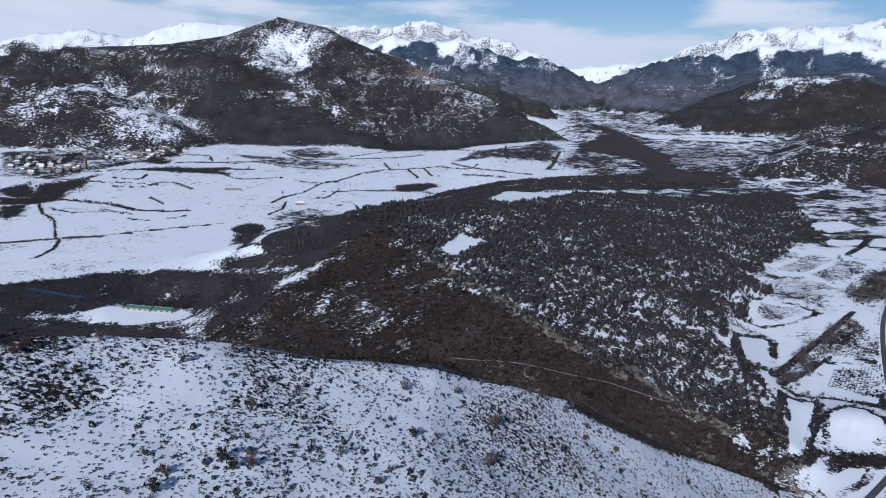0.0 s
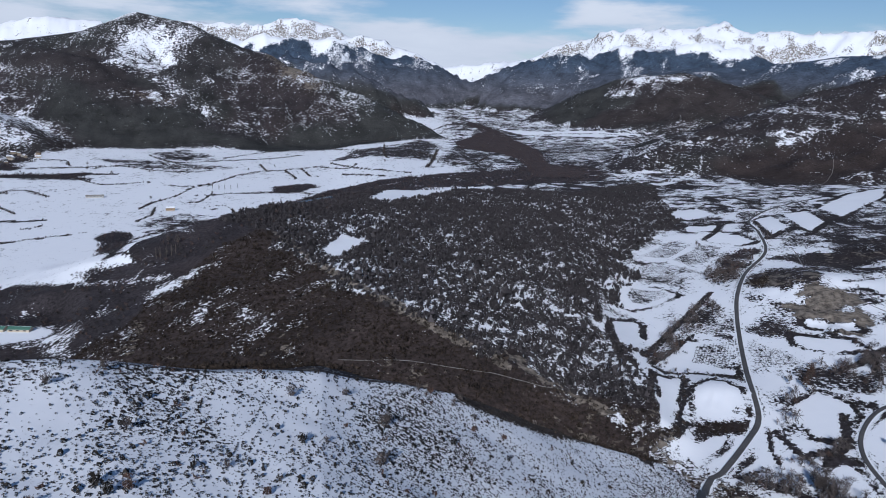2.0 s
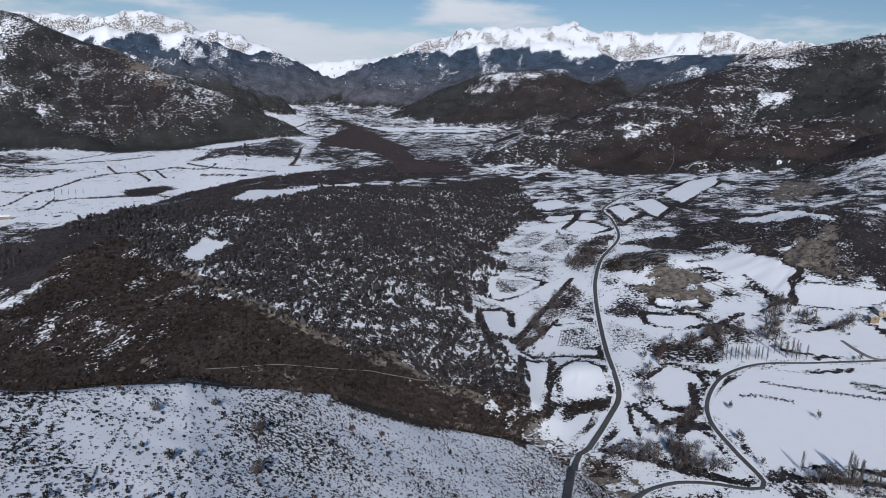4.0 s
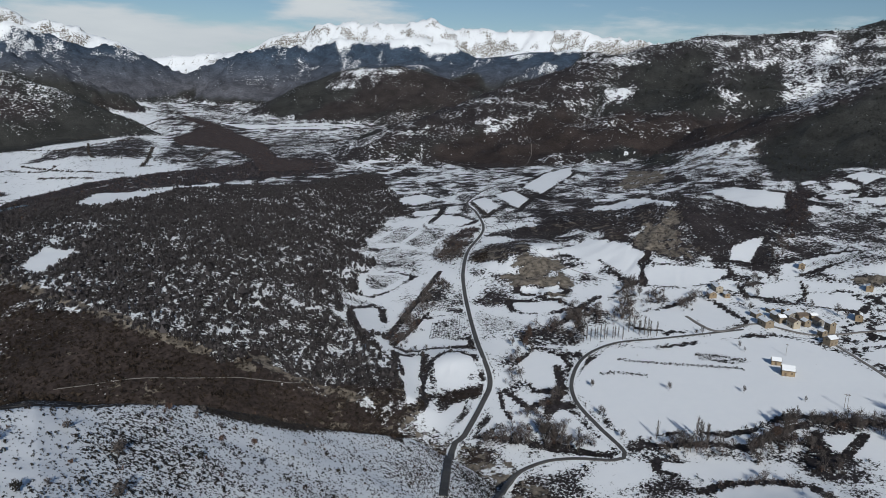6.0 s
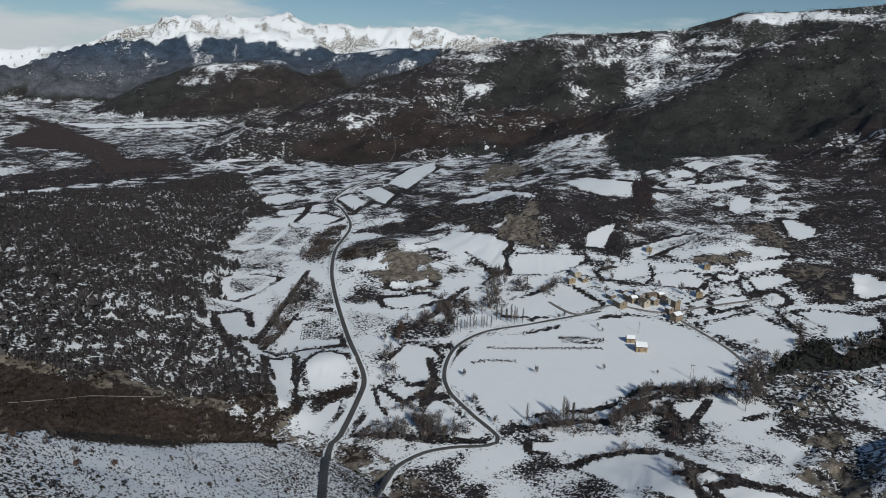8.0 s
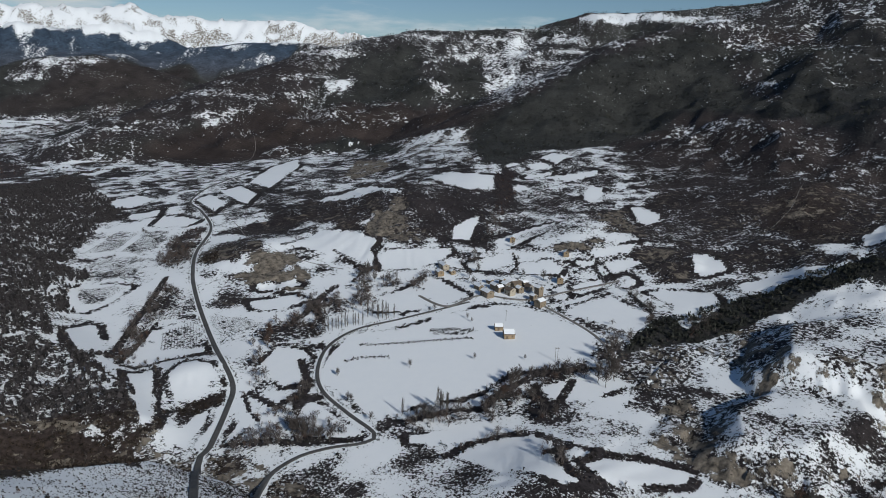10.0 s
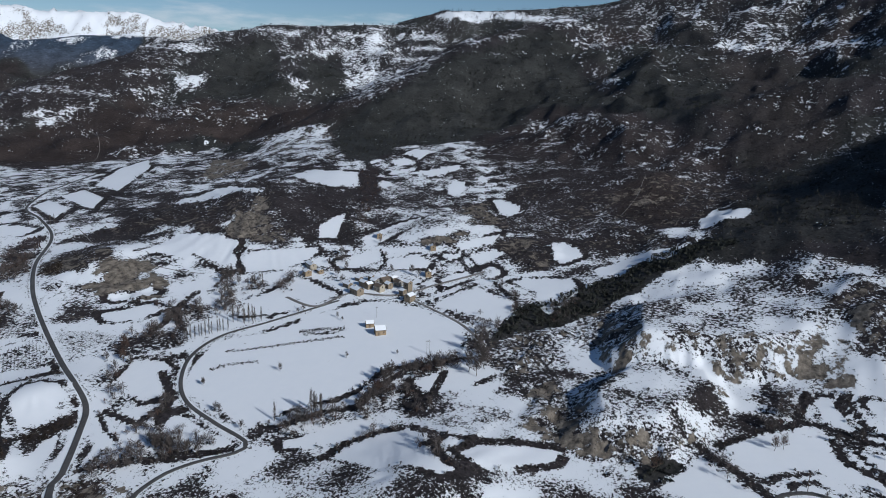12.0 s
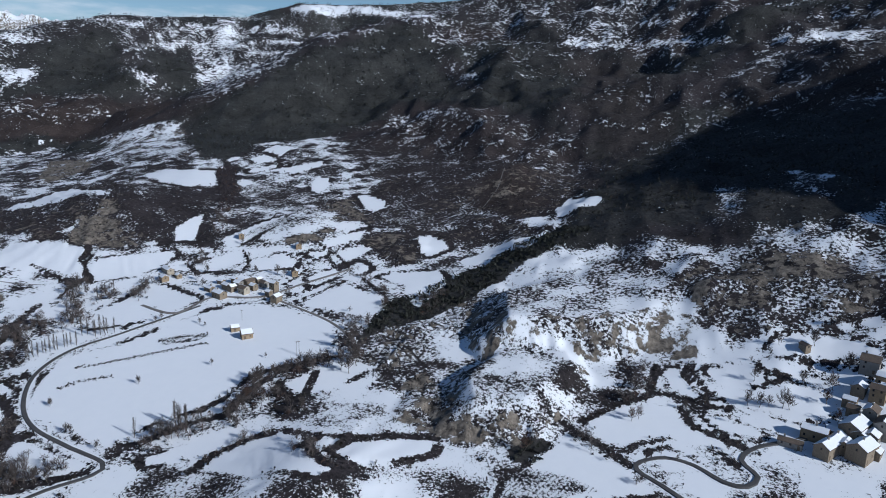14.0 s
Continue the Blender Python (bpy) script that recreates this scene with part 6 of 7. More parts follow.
def bare_tree_meshes(seed, kind):
    """A leafless tree one metre high: its trunk and limbs, and its crown of twigs."""
    rnd = random.Random(seed)
    tv, tf, cv, cf = [], [], [], []
    slim = 0.10 if kind == "poplar" else 0.34 if kind == "bush" else 0.30

    def sliver(p, q, thick):
        d = (Vector(q) - Vector(p)).normalized()
        s = d.cross(Vector((rnd.gauss(0, 1), rnd.gauss(0, 1), rnd.gauss(0, 1)))).normalized() * thick
        n = len(cv)
        cv.extend([tuple(Vector(p) - s), tuple(Vector(p) + s), tuple(q)])
        cf.append((n, n + 1, n + 2))

    lean = (rnd.gauss(0, 0.02), rnd.gauss(0, 0.02))
    top = 0.92 if kind == "poplar" else 0.55
    stem = [Vector((lean[0] * k, lean[1] * k, -0.04 + (top + 0.04) * k / 5)) for k in range(6)]
    if kind != "bush":
        for k in range(5):
            tube(tv, tf, stem[k], stem[k + 1], 0.020 * (1 - 0.17 * k), 0.020 * (1 - 0.17 * (k + 1)), 5)
    limbs = 26 if kind == "poplar" else 13
    for i in range(limbs):
        u = i / (limbs - 1)
        a = i * 2.4 + rnd.uniform(-0.4, 0.4)
        if kind == "poplar":
            z0, out, up = 0.10 + 0.75 * u, 0.08 * (1.15 - 0.7 * u), 0.16
        elif kind == "bush":
            z0, out, up = 0.02, slim * rnd.uniform(0.3, 1.2), rnd.uniform(0.4, 0.8)
        else:
            z0, out, up = 0.22 + 0.33 * u, slim * (1.1 - 0.6 * u) * rnd.uniform(0.7, 1.1), 0.16 + 0.24 * u
        p = Vector((lean[0], lean[1], z0))
        q = p + Vector((out * math.cos(a), out * math.sin(a), up * rnd.uniform(0.8, 1.15)))
        mid = p.lerp(q, 0.5) + Vector((0, 0, -0.02))
        tube(tv, tf, p, mid, 0.009, 0.006, 3)
        tube(tv, tf, mid, q, 0.006, 0.003, 3)
        for j in range(11 if kind != "poplar" else 6):
            s = p.lerp(q, rnd.uniform(0.3, 1.0))
            reach = (0.05 if kind == "poplar" else 0.15) * rnd.uniform(0.5, 1.3)
            e = s + Vector((rnd.gauss(0, 0.6), rnd.gauss(0, 0.6), rnd.uniform(0.2, 1.3))).normalized() * reach
            sliver(s, e, 0.0055 if kind == "poplar" else 0.0115)
            for m in range(3):
                s2 = s.lerp(e, rnd.uniform(0.3, 0.9))
                e2 = s2 + Vector((rnd.gauss(0, 0.7), rnd.gauss(0, 0.7), rnd.uniform(0.1, 1.0))).normalized() * reach * 0.65
                sliver(s2, e2, 0.0038 if kind == "poplar" else 0.0085)
    return tv, tf, cv, cf


TREE_MESHES = {}


def tree_meshes(kind, form):
    """Trunk and crown meshes of one of the forms of a kind; made once."""
    if (kind, form) not in TREE_MESHES:
        shape = {"poplar": "poplar", "bare": "tree", "rusty": "tree"}.get(kind, "bush")
        tv, tf, cv, cf = bare_tree_meshes(form * 31 + len(kind), shape)
        mat = {"rusty": M_RUST, "rusty_bush": M_RUST, "dark_bush": M_SCRUB}.get(kind, M_TWIG)
        if shape == "bush":
            extra = shards(26 if kind == "bare_bush" else 60, 0.75, 0.72, 0.085)
            n = len(cv)
            cv.extend(map(tuple, extra))
            cf.extend([(n + 3 * i, n + 3 * i + 1, n + 3 * i + 2) for i in range(len(extra) // 3)])
        TREE_MESHES[(kind, form)] = mesh_of("trunk", tv, tf, M_BARK), mesh_of("crown", cv, cf, mat)
    return TREE_MESHES[(kind, form)]


def plant(name, x, y, tall, turn, kind, label, category, group):
    ob = new(name)
    ob.location = (x, y, ground_z(x, y))
    ob.rotation_euler, ob.scale = (0, 0, radians(turn)), (tall, tall, tall)
    for part_name, me in zip(("trunk" if "bush" not in kind else "stem", "crown"), tree_meshes(kind, turn % 4)):
        p = new(part_name, me)
        p.parent = ob
    return tagged(ob, label, category, group)


TREE_LABEL = {"poplar": "slender leafless poplar standing in snow by a field", "bare": "leafless grey tree standing at a snowy field edge",
              "rusty": "rusty-brown tree with dry leaves at a field edge"}


def tree(x, y, tall, turn, kind):
    label = TREE_LABEL[kind]
    if kind == "bare" and tall < 5:
        label = "small leafless tree standing alone on the snow"
    return plant("tree", x, y, tall, turn, kind, label, "tree", "poplars" if kind == "poplar" else "field trees")


def bush(x, y, tall, turn, kind):
    label = {"bare": "leafless grey bush on the snowy near hill", "rusty": "rusty-brown dry bush on the snowy near hill",
             "dark": "dark evergreen bush on the snowy near hill"}[kind]
    return plant("bush", x, y, tall, turn, kind + "_bush", label, "bush", "bushes of the near hill")


def pole(x, y, tall):
    ob, _ = stand("utility_pole", x, y, 0, (0.2, 0.2), "thin wooden utility pole standing in the snow", "utility pole", "utility poles")
    verts, faces = [], []
    tube(verts, faces, (0, 0, -0.3), (0, 0, tall), 0.12, 0.08, 6)
    p = new("post", mesh_of("post", verts, faces, M_TIMBER))
    p.parent = ob
    bm = bmesh.new()
    add_box(bm, -0.9, 0.9, -0.07, 0.07, tall - 0.7, tall - 0.55)
    part("crossarm", bm, M_TIMBER, ob)
    for k in (-0.8, 0.0, 0.8):
        bm = bmesh.new()
        add_box(bm, k - 0.06, k + 0.06, -0.06, 0.06, tall - 0.55, tall - 0.35)
        part("insulator", bm, M_CONCRETE, ob)
    return ob



# hamlet in the side valley: x, y, length, depth, eaves, rise, turn, wall
house(442, 254, 6.8, 5.3, 4.2, 1.5, 20, M_CREAM)
house(429, 266, 9.9, 6.1, 3.8, 1.5, 25, M_STONE)
house(439, 280, 7.6, 4.6, 2.7, 1.2, 25, M_STONE)
house(459, 271, 4.6, 3.8, 3.8, 1.2, 20, M_OCHRE)
house(457, 258, 7.6, 5.3, 4.2, 1.5, 110, M_STONE)
house(446, 270, 6.8, 4.6, 3.4, 1.4, 25, M_STONE)
house(443, 264, 5.3, 4.6, 3.8, 1.4, 110, M_STONE)
house(452, 264, 6.1, 4.6, 3.8, 1.4, 20, M_GREYWALL)
house(451, 251, 5.3, 4.6, 3.4, 1.4, 25, M_STONE)
house(466, 255, 5.3, 3.8, 3.0, 1.2, 110, M_STONE)
house(455, 280, 5.3, 3.8, 2.6, 1.1, 20, M_STONE)
house(442, 234, 4.6, 3.8, 3.8, 1.2, 20, M_STONE)
house(459, 265, 6.1, 3.8, 3.4, 1.2, 20, M_OCHRE)
house(452, 235, 5.3, 4.6, 6.8, 1.4, 20, M_STONE)
house(434, 224, 6.8, 5.3, 4.2, 1.5, 100, M_STONE)
house(459, 247, 6.1, 4.6, 3.4, 1.4, 30, M_GREYWALL)
house(372, 213, 6.8, 6.1, 3.2, 2.0, 140, M_OCHRE)
house(379, 225, 5.3, 3.8, 2.6, 1.4, 140, M_OCHRE)
house(489, 236, 7.6, 4.6, 3.4, 1.2, 60, M_OCHRE)
house(541, 257, 6.1, 4.6, 2.6, 1.2, 60, M_OCHRE)
house(464, 332, 12.9, 5.3, 2.7, 1.2, 35, M_CREAM)
house(449, 325, 6.8, 5.3, 3.0, 1.4, 35, M_OCHRE)
house(457, 318, 4.6, 3.8, 2.3, 1.1, 30, M_OCHRE)
house(553, 318, 6.8, 4.6, 3.0, 1.2, 60, M_OCHRE)
# village at the bend of the lower road
house(328, -91, 10.6, 4.4, 2.6, 1.1, 20, M_GREYWALL)
house(336, -103, 11.4, 6.2, 4.4, 1.6, 25, M_OCHRE)
house(325, -106, 13.2, 7.0, 4.4, 2.1, 130, M_STONE)
house(328, -114, 7.0, 6.2, 4.0, 1.8, 120, M_STONE)
house(325, -120, 12.3, 8.8, 5.3, 2.5, 130, M_STONE)
house(341, -121, 14.1, 9.7, 4.0, 2.6, 125, M_STONE)
house(352, -131, 7.9, 6.2, 4.4, 1.8, 120, M_GREYWALL)
house(364, -137, 7.0, 5.3, 5.3, 1.8, 30, M_OCHRE)
house(383, -138, 8.8, 7.0, 5.3, 2.6, 25, M_GREYWALL)
house(369, -130, 7.0, 6.2, 2.8, 1.6, 120, M_STONE)
house(355, -124, 5.3, 4.4, 3.5, 1.4, 30, M_STONE)
house(336, -127, 7.0, 6.2, 4.0, 1.8, 120, M_GREYWALL)
house(343, -134, 10.6, 7.0, 4.4, 1.9, 120, M_GREYWALL)
house(365, -142, 7.9, 6.2, 4.4, 1.8, 30, M_STONE)
house(401, -111, 5.3, 3.5, 2.3, 0.9, 60, M_STONE)
house(333, -112, 7.9, 5.3, 3.5, 1.8, 125, M_STONE)
house(336, -122, 7.0, 6.2, 4.4, 1.8, 120, M_STONE)
house(373, -142, 7.0, 5.3, 4.4, 1.8, 30, M_OCHRE)
house(361, -124, 6.2, 4.4, 3.1, 1.4, 30, M_STONE)
house(327, -126, 6.2, 5.3, 2.6, 1.4, 120, M_STONE)
house(339, -112, 7.0, 4.4, 3.1, 1.4, 20, M_STONE)
shed(-242, 544, 21, 6, 2.4, M_GREEN, 100)
shed(-221, 541, 16, 6, 2.4, M_GREEN, 99)
shed(-357, 1198, 26, 9, 3.4, M_GREYWALL, 80)
# far village on the plain
house(-940, 1515, 8.8, 7.2, 5.6, 1.8, 20, M_STONE)
house(-891, 1473, 10.4, 7.2, 5.6, 1.8, 70, M_GREYWALL)
house(-837, 1416, 8.8, 6.4, 4.8, 1.8, 70, M_GREYWALL)
house(-859, 1482, 10.4, 6.4, 4.0, 1.8, 20, M_OCHRE)
house(-810, 1423, 10.4, 6.4, 4.8, 1.8, 100, M_STONE)
house(-803, 1445, 10.4, 6.4, 4.8, 1.8, 100, M_CREAM)
house(-824, 1514, 12.8, 7.2, 5.6, 1.8, 160, M_CREAM)
house(-753, 1409, 12.8, 7.2, 4.0, 1.8, 160, M_OCHRE)
house(-780, 1483, 8.8, 6.4, 4.8, 1.8, 160, M_OCHRE)
house(-736, 1423, 7.2, 7.2, 5.6, 1.8, 100, M_CREAM)
house(-788, 1353, 8.8, 6.4, 5.6, 1.8, 100, M_STONE)
house(-768, 1367, 8.8, 6.4, 4.0, 1.8, 70, M_GREYWALL)
house(-800, 1656, 7.2, 6.4, 4.8, 1.8, 20, M_OCHRE)
house(-787, 1701, 10.4, 6.4, 5.6, 1.8, 20, M_GREYWALL)
house(-739, 1662, 7.2, 6.4, 4.8, 1.8, 70, M_CREAM)
house(-744, 1743, 12.8, 6.4, 4.8, 1.8, 70, M_OCHRE)
house(-699, 1701, 7.2, 6.4, 4.0, 1.8, 70, M_CREAM)
house(-729, 1601, 8.8, 6.4, 4.8, 1.8, 160, M_STONE)
house(-679, 1794, 10.4, 6.4, 4.8, 1.8, 160, M_STONE)
house(-897, 1639, 12.8, 7.2, 4.0, 1.8, 20, M_OCHRE)
house(-899, 1693, 7.2, 6.4, 4.0, 1.8, 20, M_GREYWALL)
house(-846, 1668, 7.2, 6.4, 5.6, 1.8, 160, M_CREAM)
house(-767, 1614, 8.8, 7.2, 4.0, 1.8, 100, M_GREYWALL)
house(-710, 1631, 12.8, 7.2, 4.8, 1.8, 100, M_OCHRE)
house(-750, 1801, 10.4, 7.2, 4.0, 1.8, 70, M_STONE)
house(-705, 1771, 12.8, 6.4, 5.6, 1.8, 70, M_STONE)
house(-712, 1843, 10.4, 7.2, 5.6, 1.8, 160, M_STONE)
house(-669, 1828, 12.8, 6.4, 4.8, 1.8, 160, M_CREAM)
house(-798, 1770, 12.8, 7.2, 4.8, 1.8, 20, M_OCHRE)
house(-731, 1564, 8.8, 7.2, 5.6, 1.8, 20, M_GREYWALL)
house(-677, 1616, 8.8, 7.2, 4.0, 1.8, 20, M_CREAM)
house(-672, 1669, 10.4, 7.2, 4.0, 1.8, 160, M_STONE)
house(-859, 1400, 12.8, 6.4, 5.6, 1.8, 100, M_STONE)
house(-816, 1364, 7.2, 7.2, 4.0, 1.8, 70, M_GREYWALL)
house(-744, 1374, 7.2, 6.4, 5.6, 1.8, 20, M_GREYWALL)
house(-926, 1542, 8.8, 6.4, 4.8, 1.8, 20, M_STONE)
house(-899, 1538, 7.2, 7.2, 5.6, 1.8, 100, M_CREAM)
house(-848, 1439, 7.2, 6.4, 4.0, 1.8, 70, M_GREYWALL)
house(-857, 1461, 12.8, 7.2, 4.8, 1.8, 160, M_CREAM)
house(-822, 1436, 12.8, 6.4, 4.8, 1.8, 70, M_GREYWALL)
house(-760, 1427, 12.8, 7.2, 5.6, 1.8, 70, M_OCHRE)
house(-767, 1463, 10.4, 6.4, 4.0, 1.8, 100, M_OCHRE)
house(-797, 1375, 10.4, 6.4, 4.8, 1.8, 160, M_GREYWALL)
house(-820, 1688, 10.4, 7.2, 4.0, 1.8, 160, M_GREYWALL)
house(-726, 1713, 8.8, 6.4, 5.6, 1.8, 20, M_OCHRE)
house(-692, 1678, 10.4, 6.4, 4.0, 1.8, 100, M_OCHRE)
house(-717, 1572, 8.8, 6.4, 4.8, 1.8, 70, M_STONE)
house(-915, 1656, 7.2, 6.4, 4.8, 1.8, 100, M_STONE)
house(-851, 1683, 7.2, 7.2, 4.8, 1.8, 160, M_GREYWALL)
house(-735, 1769, 12.8, 6.4, 4.8, 1.8, 100, M_STONE)
house(-688, 1738, 10.4, 7.2, 4.8, 1.8, 100, M_CREAM)
house(-689, 1807, 7.2, 7.2, 5.6, 1.8, 20, M_GREYWALL)
house(-675, 1858, 10.4, 6.4, 5.6, 1.8, 100, M_OCHRE)
house(-774, 1737, 8.8, 6.4, 4.8, 1.8, 160, M_STONE)
house(-681, 1637, 8.8, 7.2, 4.8, 1.8, 100, M_OCHRE)
house(-877, 1421, 10.4, 6.4, 4.8, 1.8, 100, M_GREYWALL)
house(-743, 1357, 8.8, 7.2, 4.8, 1.8, 160, M_GREYWALL)
house(-940, 1563, 7.2, 7.2, 4.8, 1.8, 20, M_OCHRE)
house(-894, 1521, 10.4, 6.4, 5.6, 1.8, 20, M_STONE)
house(-950, 1544, 8.8, 6.4, 5.6, 1.8, 160, M_GREYWALL)
house(-904, 1499, 8.8, 6.4, 4.8, 1.8, 70, M_OCHRE)
house(-837, 1458, 7.2, 7.2, 4.8, 1.8, 160, M_CREAM)
house(-796, 1398, 10.4, 7.2, 5.6, 1.8, 100, M_GREYWALL)
house(-819, 1467, 7.2, 6.4, 5.6, 1.8, 20, M_STONE)
house(-837, 1543, 8.8, 7.2, 4.0, 1.8, 160, M_OCHRE)
house(-788, 1503, 10.4, 6.4, 4.0, 1.8, 160, M_STONE)
house(-734, 1402, 7.2, 6.4, 4.8, 1.8, 70, M_STONE)
house(-779, 1331, 12.8, 6.4, 4.8, 1.8, 100, M_CREAM)
house(-740, 1612, 12.8, 7.2, 4.8, 1.8, 70, M_GREYWALL)
house(-915, 1673, 10.4, 7.2, 4.0, 1.8, 20, M_OCHRE)
house(-778, 1645, 8.8, 6.4, 4.0, 1.8, 20, M_OCHRE)
house(-693, 1753, 7.2, 6.4, 4.8, 1.8, 20, M_GREYWALL)
house(-730, 1858, 12.8, 6.4, 4.0, 1.8, 70, M_STONE)
house(-651, 1791, 12.8, 7.2, 4.0, 1.8, 70, M_CREAM)
house(-825, 1388, 8.8, 6.4, 4.8, 1.8, 20, M_OCHRE)
house(-902, 1556, 7.2, 7.2, 4.0, 1.8, 160, M_STONE)
house(-218, 1078, 12.8, 7.2, 4.0, 1.6, 80, M_OCHRE)
tower(-737, 1453, 4.5, 16)
# trees that stand alone: x, y, height, turn, kind
tree(301, 238, 5.6, 259, 'bare')
tree(332, 213, 4.5, 199, 'bare')
tree(269, 265, 4.5, 280, 'bare')
tree(349, 188, 3.4, 171, 'bare')
tree(383, 253, 4.5, 274, 'bare')
tree(380, 247, 3.4, 348, 'bare')
tree(383, 281, 5.6, 206, 'bare')
tree(378, 282, 4.5, 89, 'bare')
tree(267, 192, 14.6, 197, 'poplar')
tree(268, 191, 13.4, 283, 'poplar')
tree(270, 189, 11.2, 183, 'poplar')
tree(255, 206, 10.1, 94, 'poplar')
tree(259, 195, 9.0, 185, 'bare')
tree(254, 196, 9.0, 212, 'bare')
tree(269, 181, 9.0, 224, 'bare')
tree(284, 174, 9.0, 117, 'bare')
tree(293, 172, 9.0, 227, 'bare')
tree(318, 176, 10.1, 359, 'bare')
tree(313, 177, 9.0, 246, 'bare')
tree(329, 170, 7.8, 176, 'bare')
tree(333, 167, 7.8, 137, 'bare')
tree(342, 159, 9.0, 86, 'bare')
tree(370, 145, 15.7, 259, 'bare')
tree(360, 138, 13.4, 310, 'bare')
tree(354, 143, 11.2, 356, 'bare')
tree(383, 147, 13.4, 198, 'bare')
tree(212, 238, 7.8, 249, 'bare')
tree(212, 232, 7.8, 21, 'bare')
tree(215, 223, 7.8, 78, 'bare')
tree(216, 218, 7.8, 87, 'bare')
tree(214, 245, 6.7, 11, 'bare')
tree(250, 237, 5.6, 239, 'bare')
tree(242, 215, 5.6, 47, 'bare')
tree(272, 329, 9.0, 354, 'rusty')
tree(271, 322, 6.7, 346, 'bare')
tree(261, 323, 6.7, 338, 'bare')
tree(210, 363, 4.5, 49, 'bare')
tree(202, 367, 4.5, 163, 'bare')
tree(218, 363, 3.9, 121, 'bare')
tree(198, 374, 4.5, 307, 'bare')
tree(484, 267, 6.7, 328, 'bare')
tree(486, 249, 9.0, 28, 'bare')
tree(484, 242, 7.8, 313, 'bare')
tree(512, 288, 5.6, 24, 'bare')
tree(540, 310, 6.7, 230, 'bare')
tree(473, 303, 6.7, 238, 'bare')
tree(457, 301, 7.8, 331, 'bare')
tree(446, 290, 6.7, 170, 'bare')
tree(297, 141, 7.8, 189, 'bare')
tree(381, 350, 11.2, 0, 'poplar')
tree(371, 344, 10.1, 36, 'poplar')
tree(392, 357, 12.3, 99, 'poplar')
tree(360, 330, 11.2, 204, 'bare')
tree(406, 358, 9.0, 53, 'bare')
tree(405, 348, 9.0, 173, 'poplar')
tree(413, 348, 9.0, 291, 'poplar')
tree(418, 345, 9.0, 159, 'poplar')
tree(347, 312, 13.0, 51, 'poplar')
tree(349, 310, 10.8, 102, 'poplar')
tree(349, 305, 10.1, 130, 'poplar')
tree(348, 303, 11.1, 43, 'poplar')
tree(351, 302, 13.6, 55, 'poplar')
tree(352, 299, 12.5, 238, 'poplar')
tree(354, 299, 10.4, 204, 'poplar')
tree(356, 296, 10.2, 114, 'poplar')
tree(311, 319, 8.2, 274, 'poplar')
tree(312, 318, 10.2, 214, 'poplar')
tree(314, 317, 10.5, 188, 'poplar')
tree(315, 315, 9.3, 97, 'poplar')
tree(320, 316, 7.9, 319, 'poplar')
tree(320, 314, 9.0, 209, 'poplar')
tree(322, 313, 10.9, 247, 'poplar')
tree(325, 312, 10.5, 208, 'poplar')
tree(326, 311, 8.7, 240, 'poplar')
tree(330, 310, 8.6, 300, 'poplar')
tree(331, 309, 8.9, 17, 'poplar')
tree(333, 308, 8.6, 149, 'poplar')
tree(334, 305, 9.4, 9, 'poplar')
tree(378, -83, 7.8, 94, 'bare')
tree(350, -46, 5.6, 49, 'bare')
tree(358, -77, 9.0, 14, 'bare')
tree(357, -82, 9.0, 77, 'bare')
tree(357, -93, 11.2, 150, 'bare')
tree(356, -96, 9.0, 257, 'bare')
tree(358, -87, 6.7, 265, 'bare')
tree(405, -117, 10.1, 31, 'bare')
tree(421, -134, 9.0, 327, 'bare')
tree(386, -130, 10.1, 241, 'bare')
tree(377, -106, 7.8, 20, 'bare')
tree(332, -19, 7.8, 99, 'rusty')
tree(335, -23, 7.8, 106, 'rusty')
tree(291, 29, 10.1, 141, 'rusty')
tree(343, -66, 4.5, 251, 'bare')
tree(405, -99, 7.8, 221, 'bare')
tree(362, -114, 9.0, 19, 'rusty')
tree(372, -119, 10.1, 176, 'rusty')
tree(316, -62, 4.5, 239, 'bare')
tree(302, -39, 3.4, 100, 'bare')
tree(357, -56, 5.6, 147, 'bare')
tree(349, -116, 7.8, 73, 'rusty')
tree(284, 342, 10.1, 52, 'rusty')
tree(268, 338, 6.7, 227, 'bare')
tree(208, 350, 4.5, 153, 'bare')
tree(203, 357, 4.5, 210, 'bare')
tree(462, 681, 7.8, 227, 'poplar')
tree(473, 662, 11.2, 39, 'poplar')
tree(480, 666, 10.1, 105, 'poplar')
tree(391, 661, 6.7, 78, 'bare')
tree(389, 653, 5.6, 249, 'bare')
tree(403, 370, 11.2, 358, 'bare')
tree(412, 372, 13.4, 145, 'bare')
tree(212, 237, 9.0, 192, 'bare')
tree(212, 232, 9.0, 324, 'bare')
tree(213, 227, 7.8, 190, 'bare')
tree(211, 239, 7.8, 82, 'bare')
tree(250, 239, 5.6, 220, 'bare')
tree(270, 266, 4.5, 159, 'bare')
tree(211, 238, 9.0, 237, 'bare')
tree(212, 231, 9.0, 242, 'bare')
tree(214, 223, 7.8, 269, 'bare')
tree(217, 230, 7.8, 277, 'bare')
tree(283, 339, 9.0, 113, 'rusty')
tree(306, 333, 7.8, 184, 'bare')
tree(259, 189, 10.1, 147, 'bare')
tree(267, 189, 12.3, 146, 'poplar')
tree(270, 188, 12.3, 15, 'poplar')
tree(259, 192, 9.0, 237, 'bare')
tree(322, 177, 10.1, 191, 'bare')
tree(313, 177, 11.2, 183, 'bare')
tree(327, 172, 9.0, 152, 'bare')
tree(341, 157, 9.0, 124, 'bare')
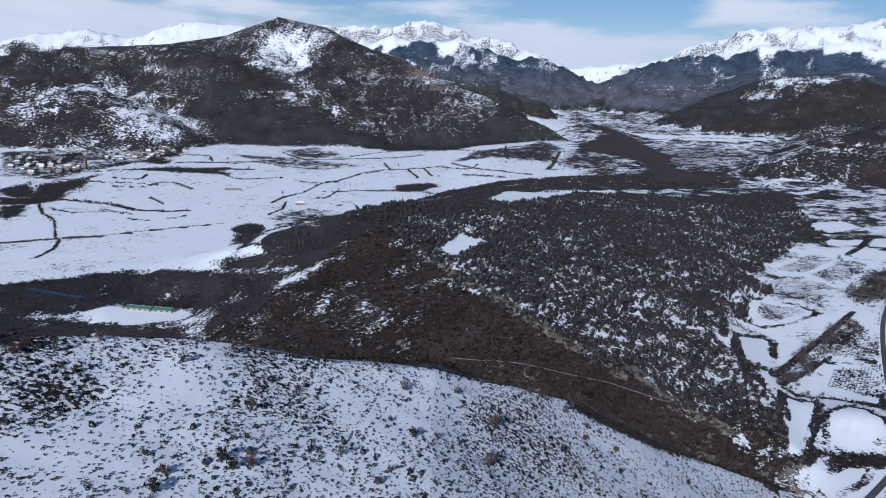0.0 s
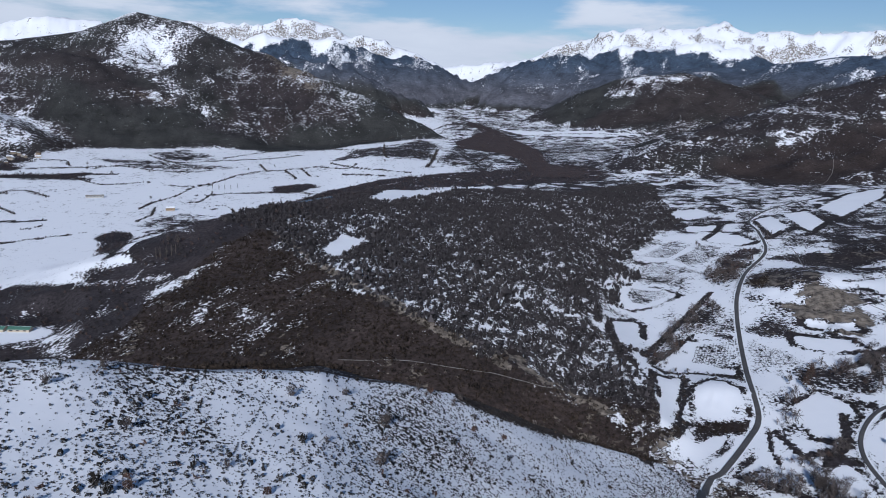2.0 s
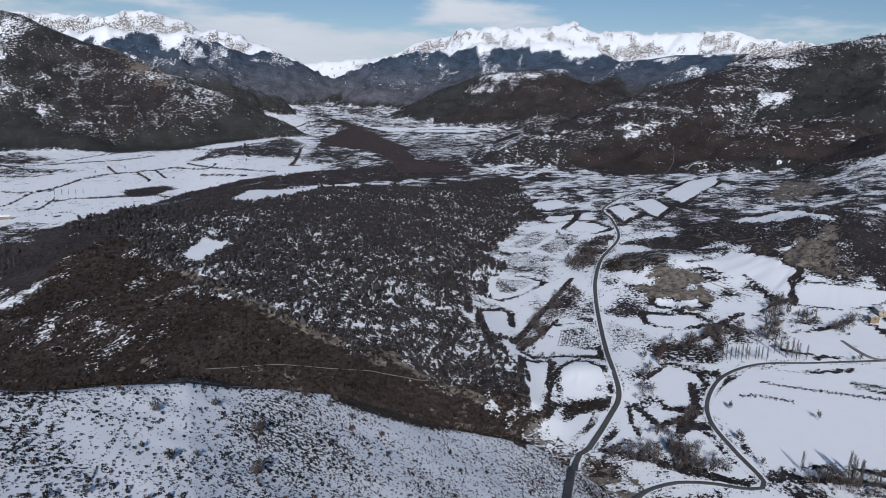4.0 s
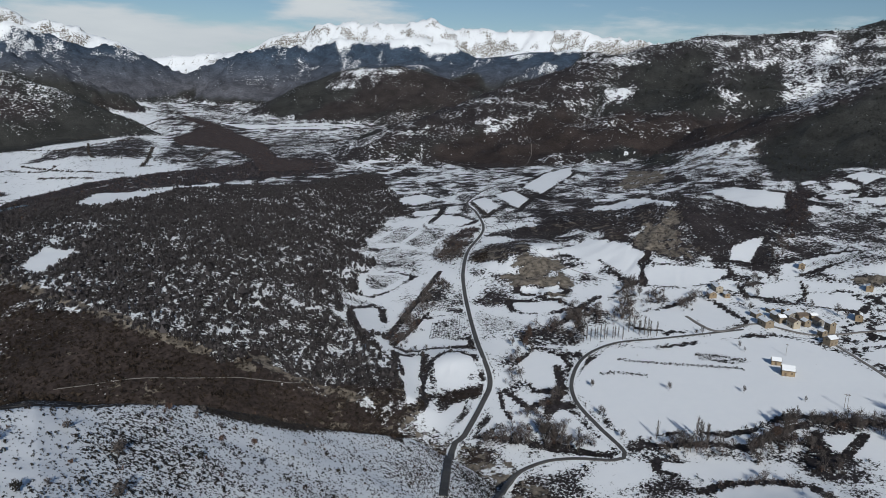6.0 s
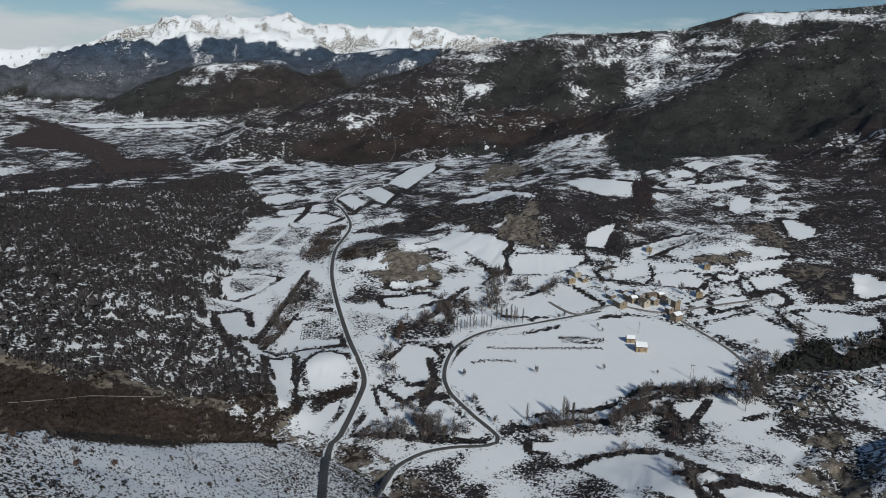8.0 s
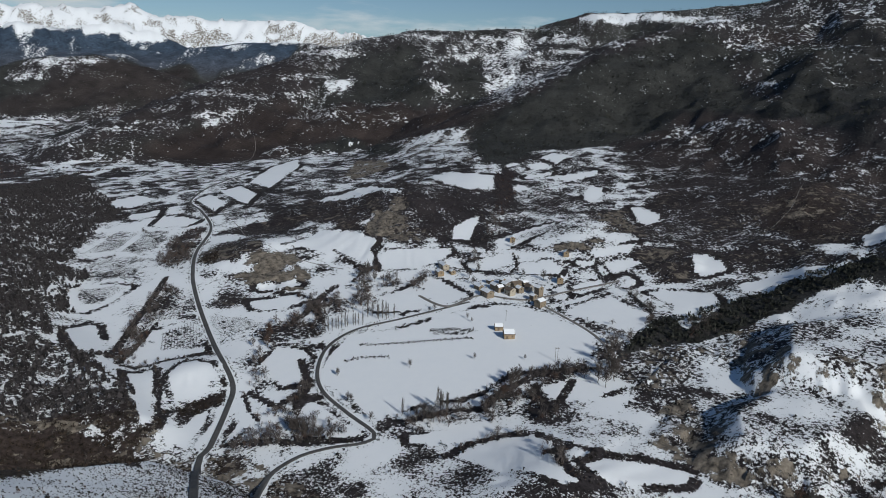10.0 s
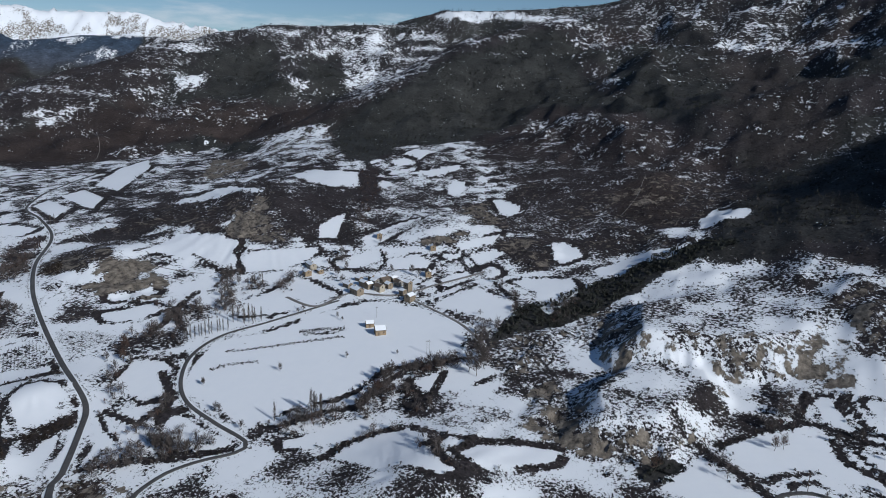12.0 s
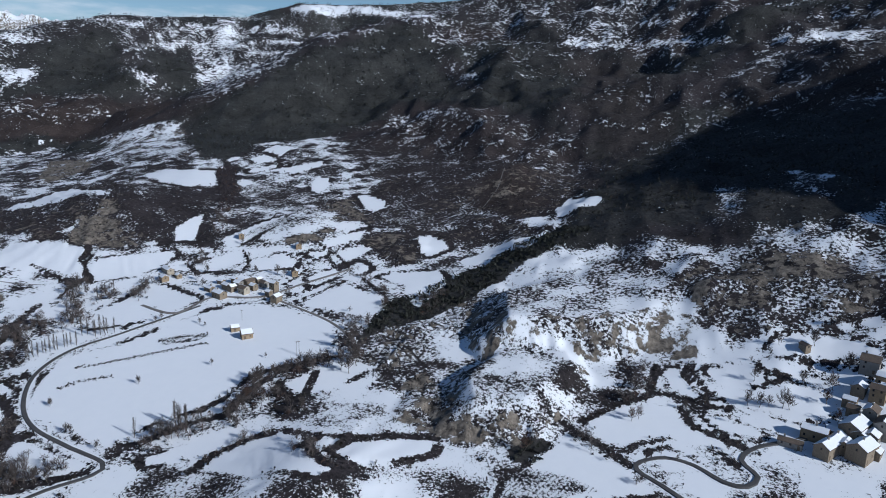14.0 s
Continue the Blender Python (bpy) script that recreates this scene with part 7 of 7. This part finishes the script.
tree(346, 140, 11.2, 266, 'bare')
tree(343, 134, 12.3, 5, 'bare')
tree(353, 133, 13.4, 7, 'bare')
tree(300, 173, 10.1, 67, 'rusty')
tree(291, 173, 9.0, 322, 'bare')
tree(-343, 1516, 9.0, 271, 'bare')
tree(-471, 1387, 9.0, 76, 'poplar')
tree(-499, 1643, 9.0, 274, 'bare')
tree(-187, 1290, 10.1, 10, 'poplar')
tree(-176, 1285, 10.1, 84, 'poplar')
tree(-166, 1287, 10.1, 25, 'poplar')
tree(-156, 1290, 9.0, 0, 'poplar')
tree(-146, 1299, 10.1, 104, 'poplar')
tree(-272, 1534, 7.8, 238, 'bare')
tree(-411, 1498, 7.8, 181, 'bare')
tree(-122, 624, 9.0, 185, 'bare')
tree(-131, 630, 7.8, 282, 'bare')
tree(-136, 605, 10.1, 17, 'poplar')
tree(-132, 604, 10.1, 250, 'poplar')
tree(-128, 604, 10.1, 94, 'poplar')
tree(-124, 605, 10.1, 122, 'poplar')
tree(-120, 605, 10.1, 6, 'poplar')
tree(-576, 1110, 13.4, 141, 'poplar')
tree(-612, 1198, 9.0, 221, 'bare')
tree(-594, 1275, 7.8, 173, 'bare')
tree(-528, 1183, 6.7, 26, 'bare')
tree(-266, 1172, 7.8, 308, 'bare')
tree(-151, 1566, 7.8, 279, 'bare')
tree(-99, 1635, 7.8, 48, 'bare')
tree(-741, 1412, 9.0, 230, 'bare')
tree(39, 1587, 7.8, 159, 'poplar')
tree(64, 1557, 7.8, 134, 'poplar')
tree(76, 1560, 7.8, 126, 'poplar')
tree(147, 1583, 7.8, 344, 'bare')
tree(209, 1616, 7.8, 255, 'bare')
tree(262, 1543, 9.0, 214, 'bare')
# bushes on the near hill: x, y, height, turn, kind
bush(-51, 133, 3.2, 133, 'bare')
bush(-35, 124, 3, 173, 'bare')
bush(-7, 154, 3.4, 22, 'bare')
bush(6, 164, 2.8, 15, 'bare')
bush(15, 156, 4, 219, 'bare')
bush(13, 137, 4.6, 19, 'bare')
bush(-4, 133, 2.8, 321, 'dark')
bush(1, 136, 2, 345, 'bare')
bush(-44, 144, 3, 84, 'bare')
bush(-66, 120, 1.8, 288, 'rusty')
bush(-72, 125, 2.4, 126, 'bare')
bush(-30, 105, 2.4, 69, 'rusty')
bush(-9.5, 111.7, 2, 211, 'rusty')
bush(-9, 137, 1.6, 260, 'dark')
bush(-41.2, 92.6, 3, 172, 'dark')
bush(-34.6, 104.8, 3, 282, 'dark')
bush(-41.5, 97.7, 2, 68, 'rusty')
bush(-32.6, 103, 2.6, 143, 'dark')
bush(-7.7, 117.1, 1.8, 8, 'bare')
bush(-16.8, 118, 2, 86, 'bare')
bush(-22.1, 115.6, 1.8, 23, 'dark')
bush(28, 189, 3, 8, 'bare')
bush(39, 190, 3, 248, 'bare')
bush(45, 187, 2.6, 329, 'bare')
bush(53, 183, 2.4, 30, 'rusty')
bush(34, 163, 2.4, 235, 'dark')
bush(-68, 134, 2.4, 239, 'bare')
bush(-77, 124, 2.6, 266, 'rusty')
bush(-77, 120, 2.4, 340, 'rusty')
bush(21, 344, 2.4, 308, 'bare')
bush(16, 158, 4, 263, 'bare')
bush(32, 191, 2.6, 212, 'rusty')
bush(42, 196, 2.4, 189, 'bare')
bush(43, 179, 2.4, 265, 'rusty')
bush(51, 169, 2.2, 323, 'dark')
bush(78, 190, 2, 87, 'dark')
# poles: x, y, height
pole(395, 229, 8)
pole(357, 172, 9)
pole(304, -32, 9)
pole(386, -36, 8)
pole(358, 171, 9)
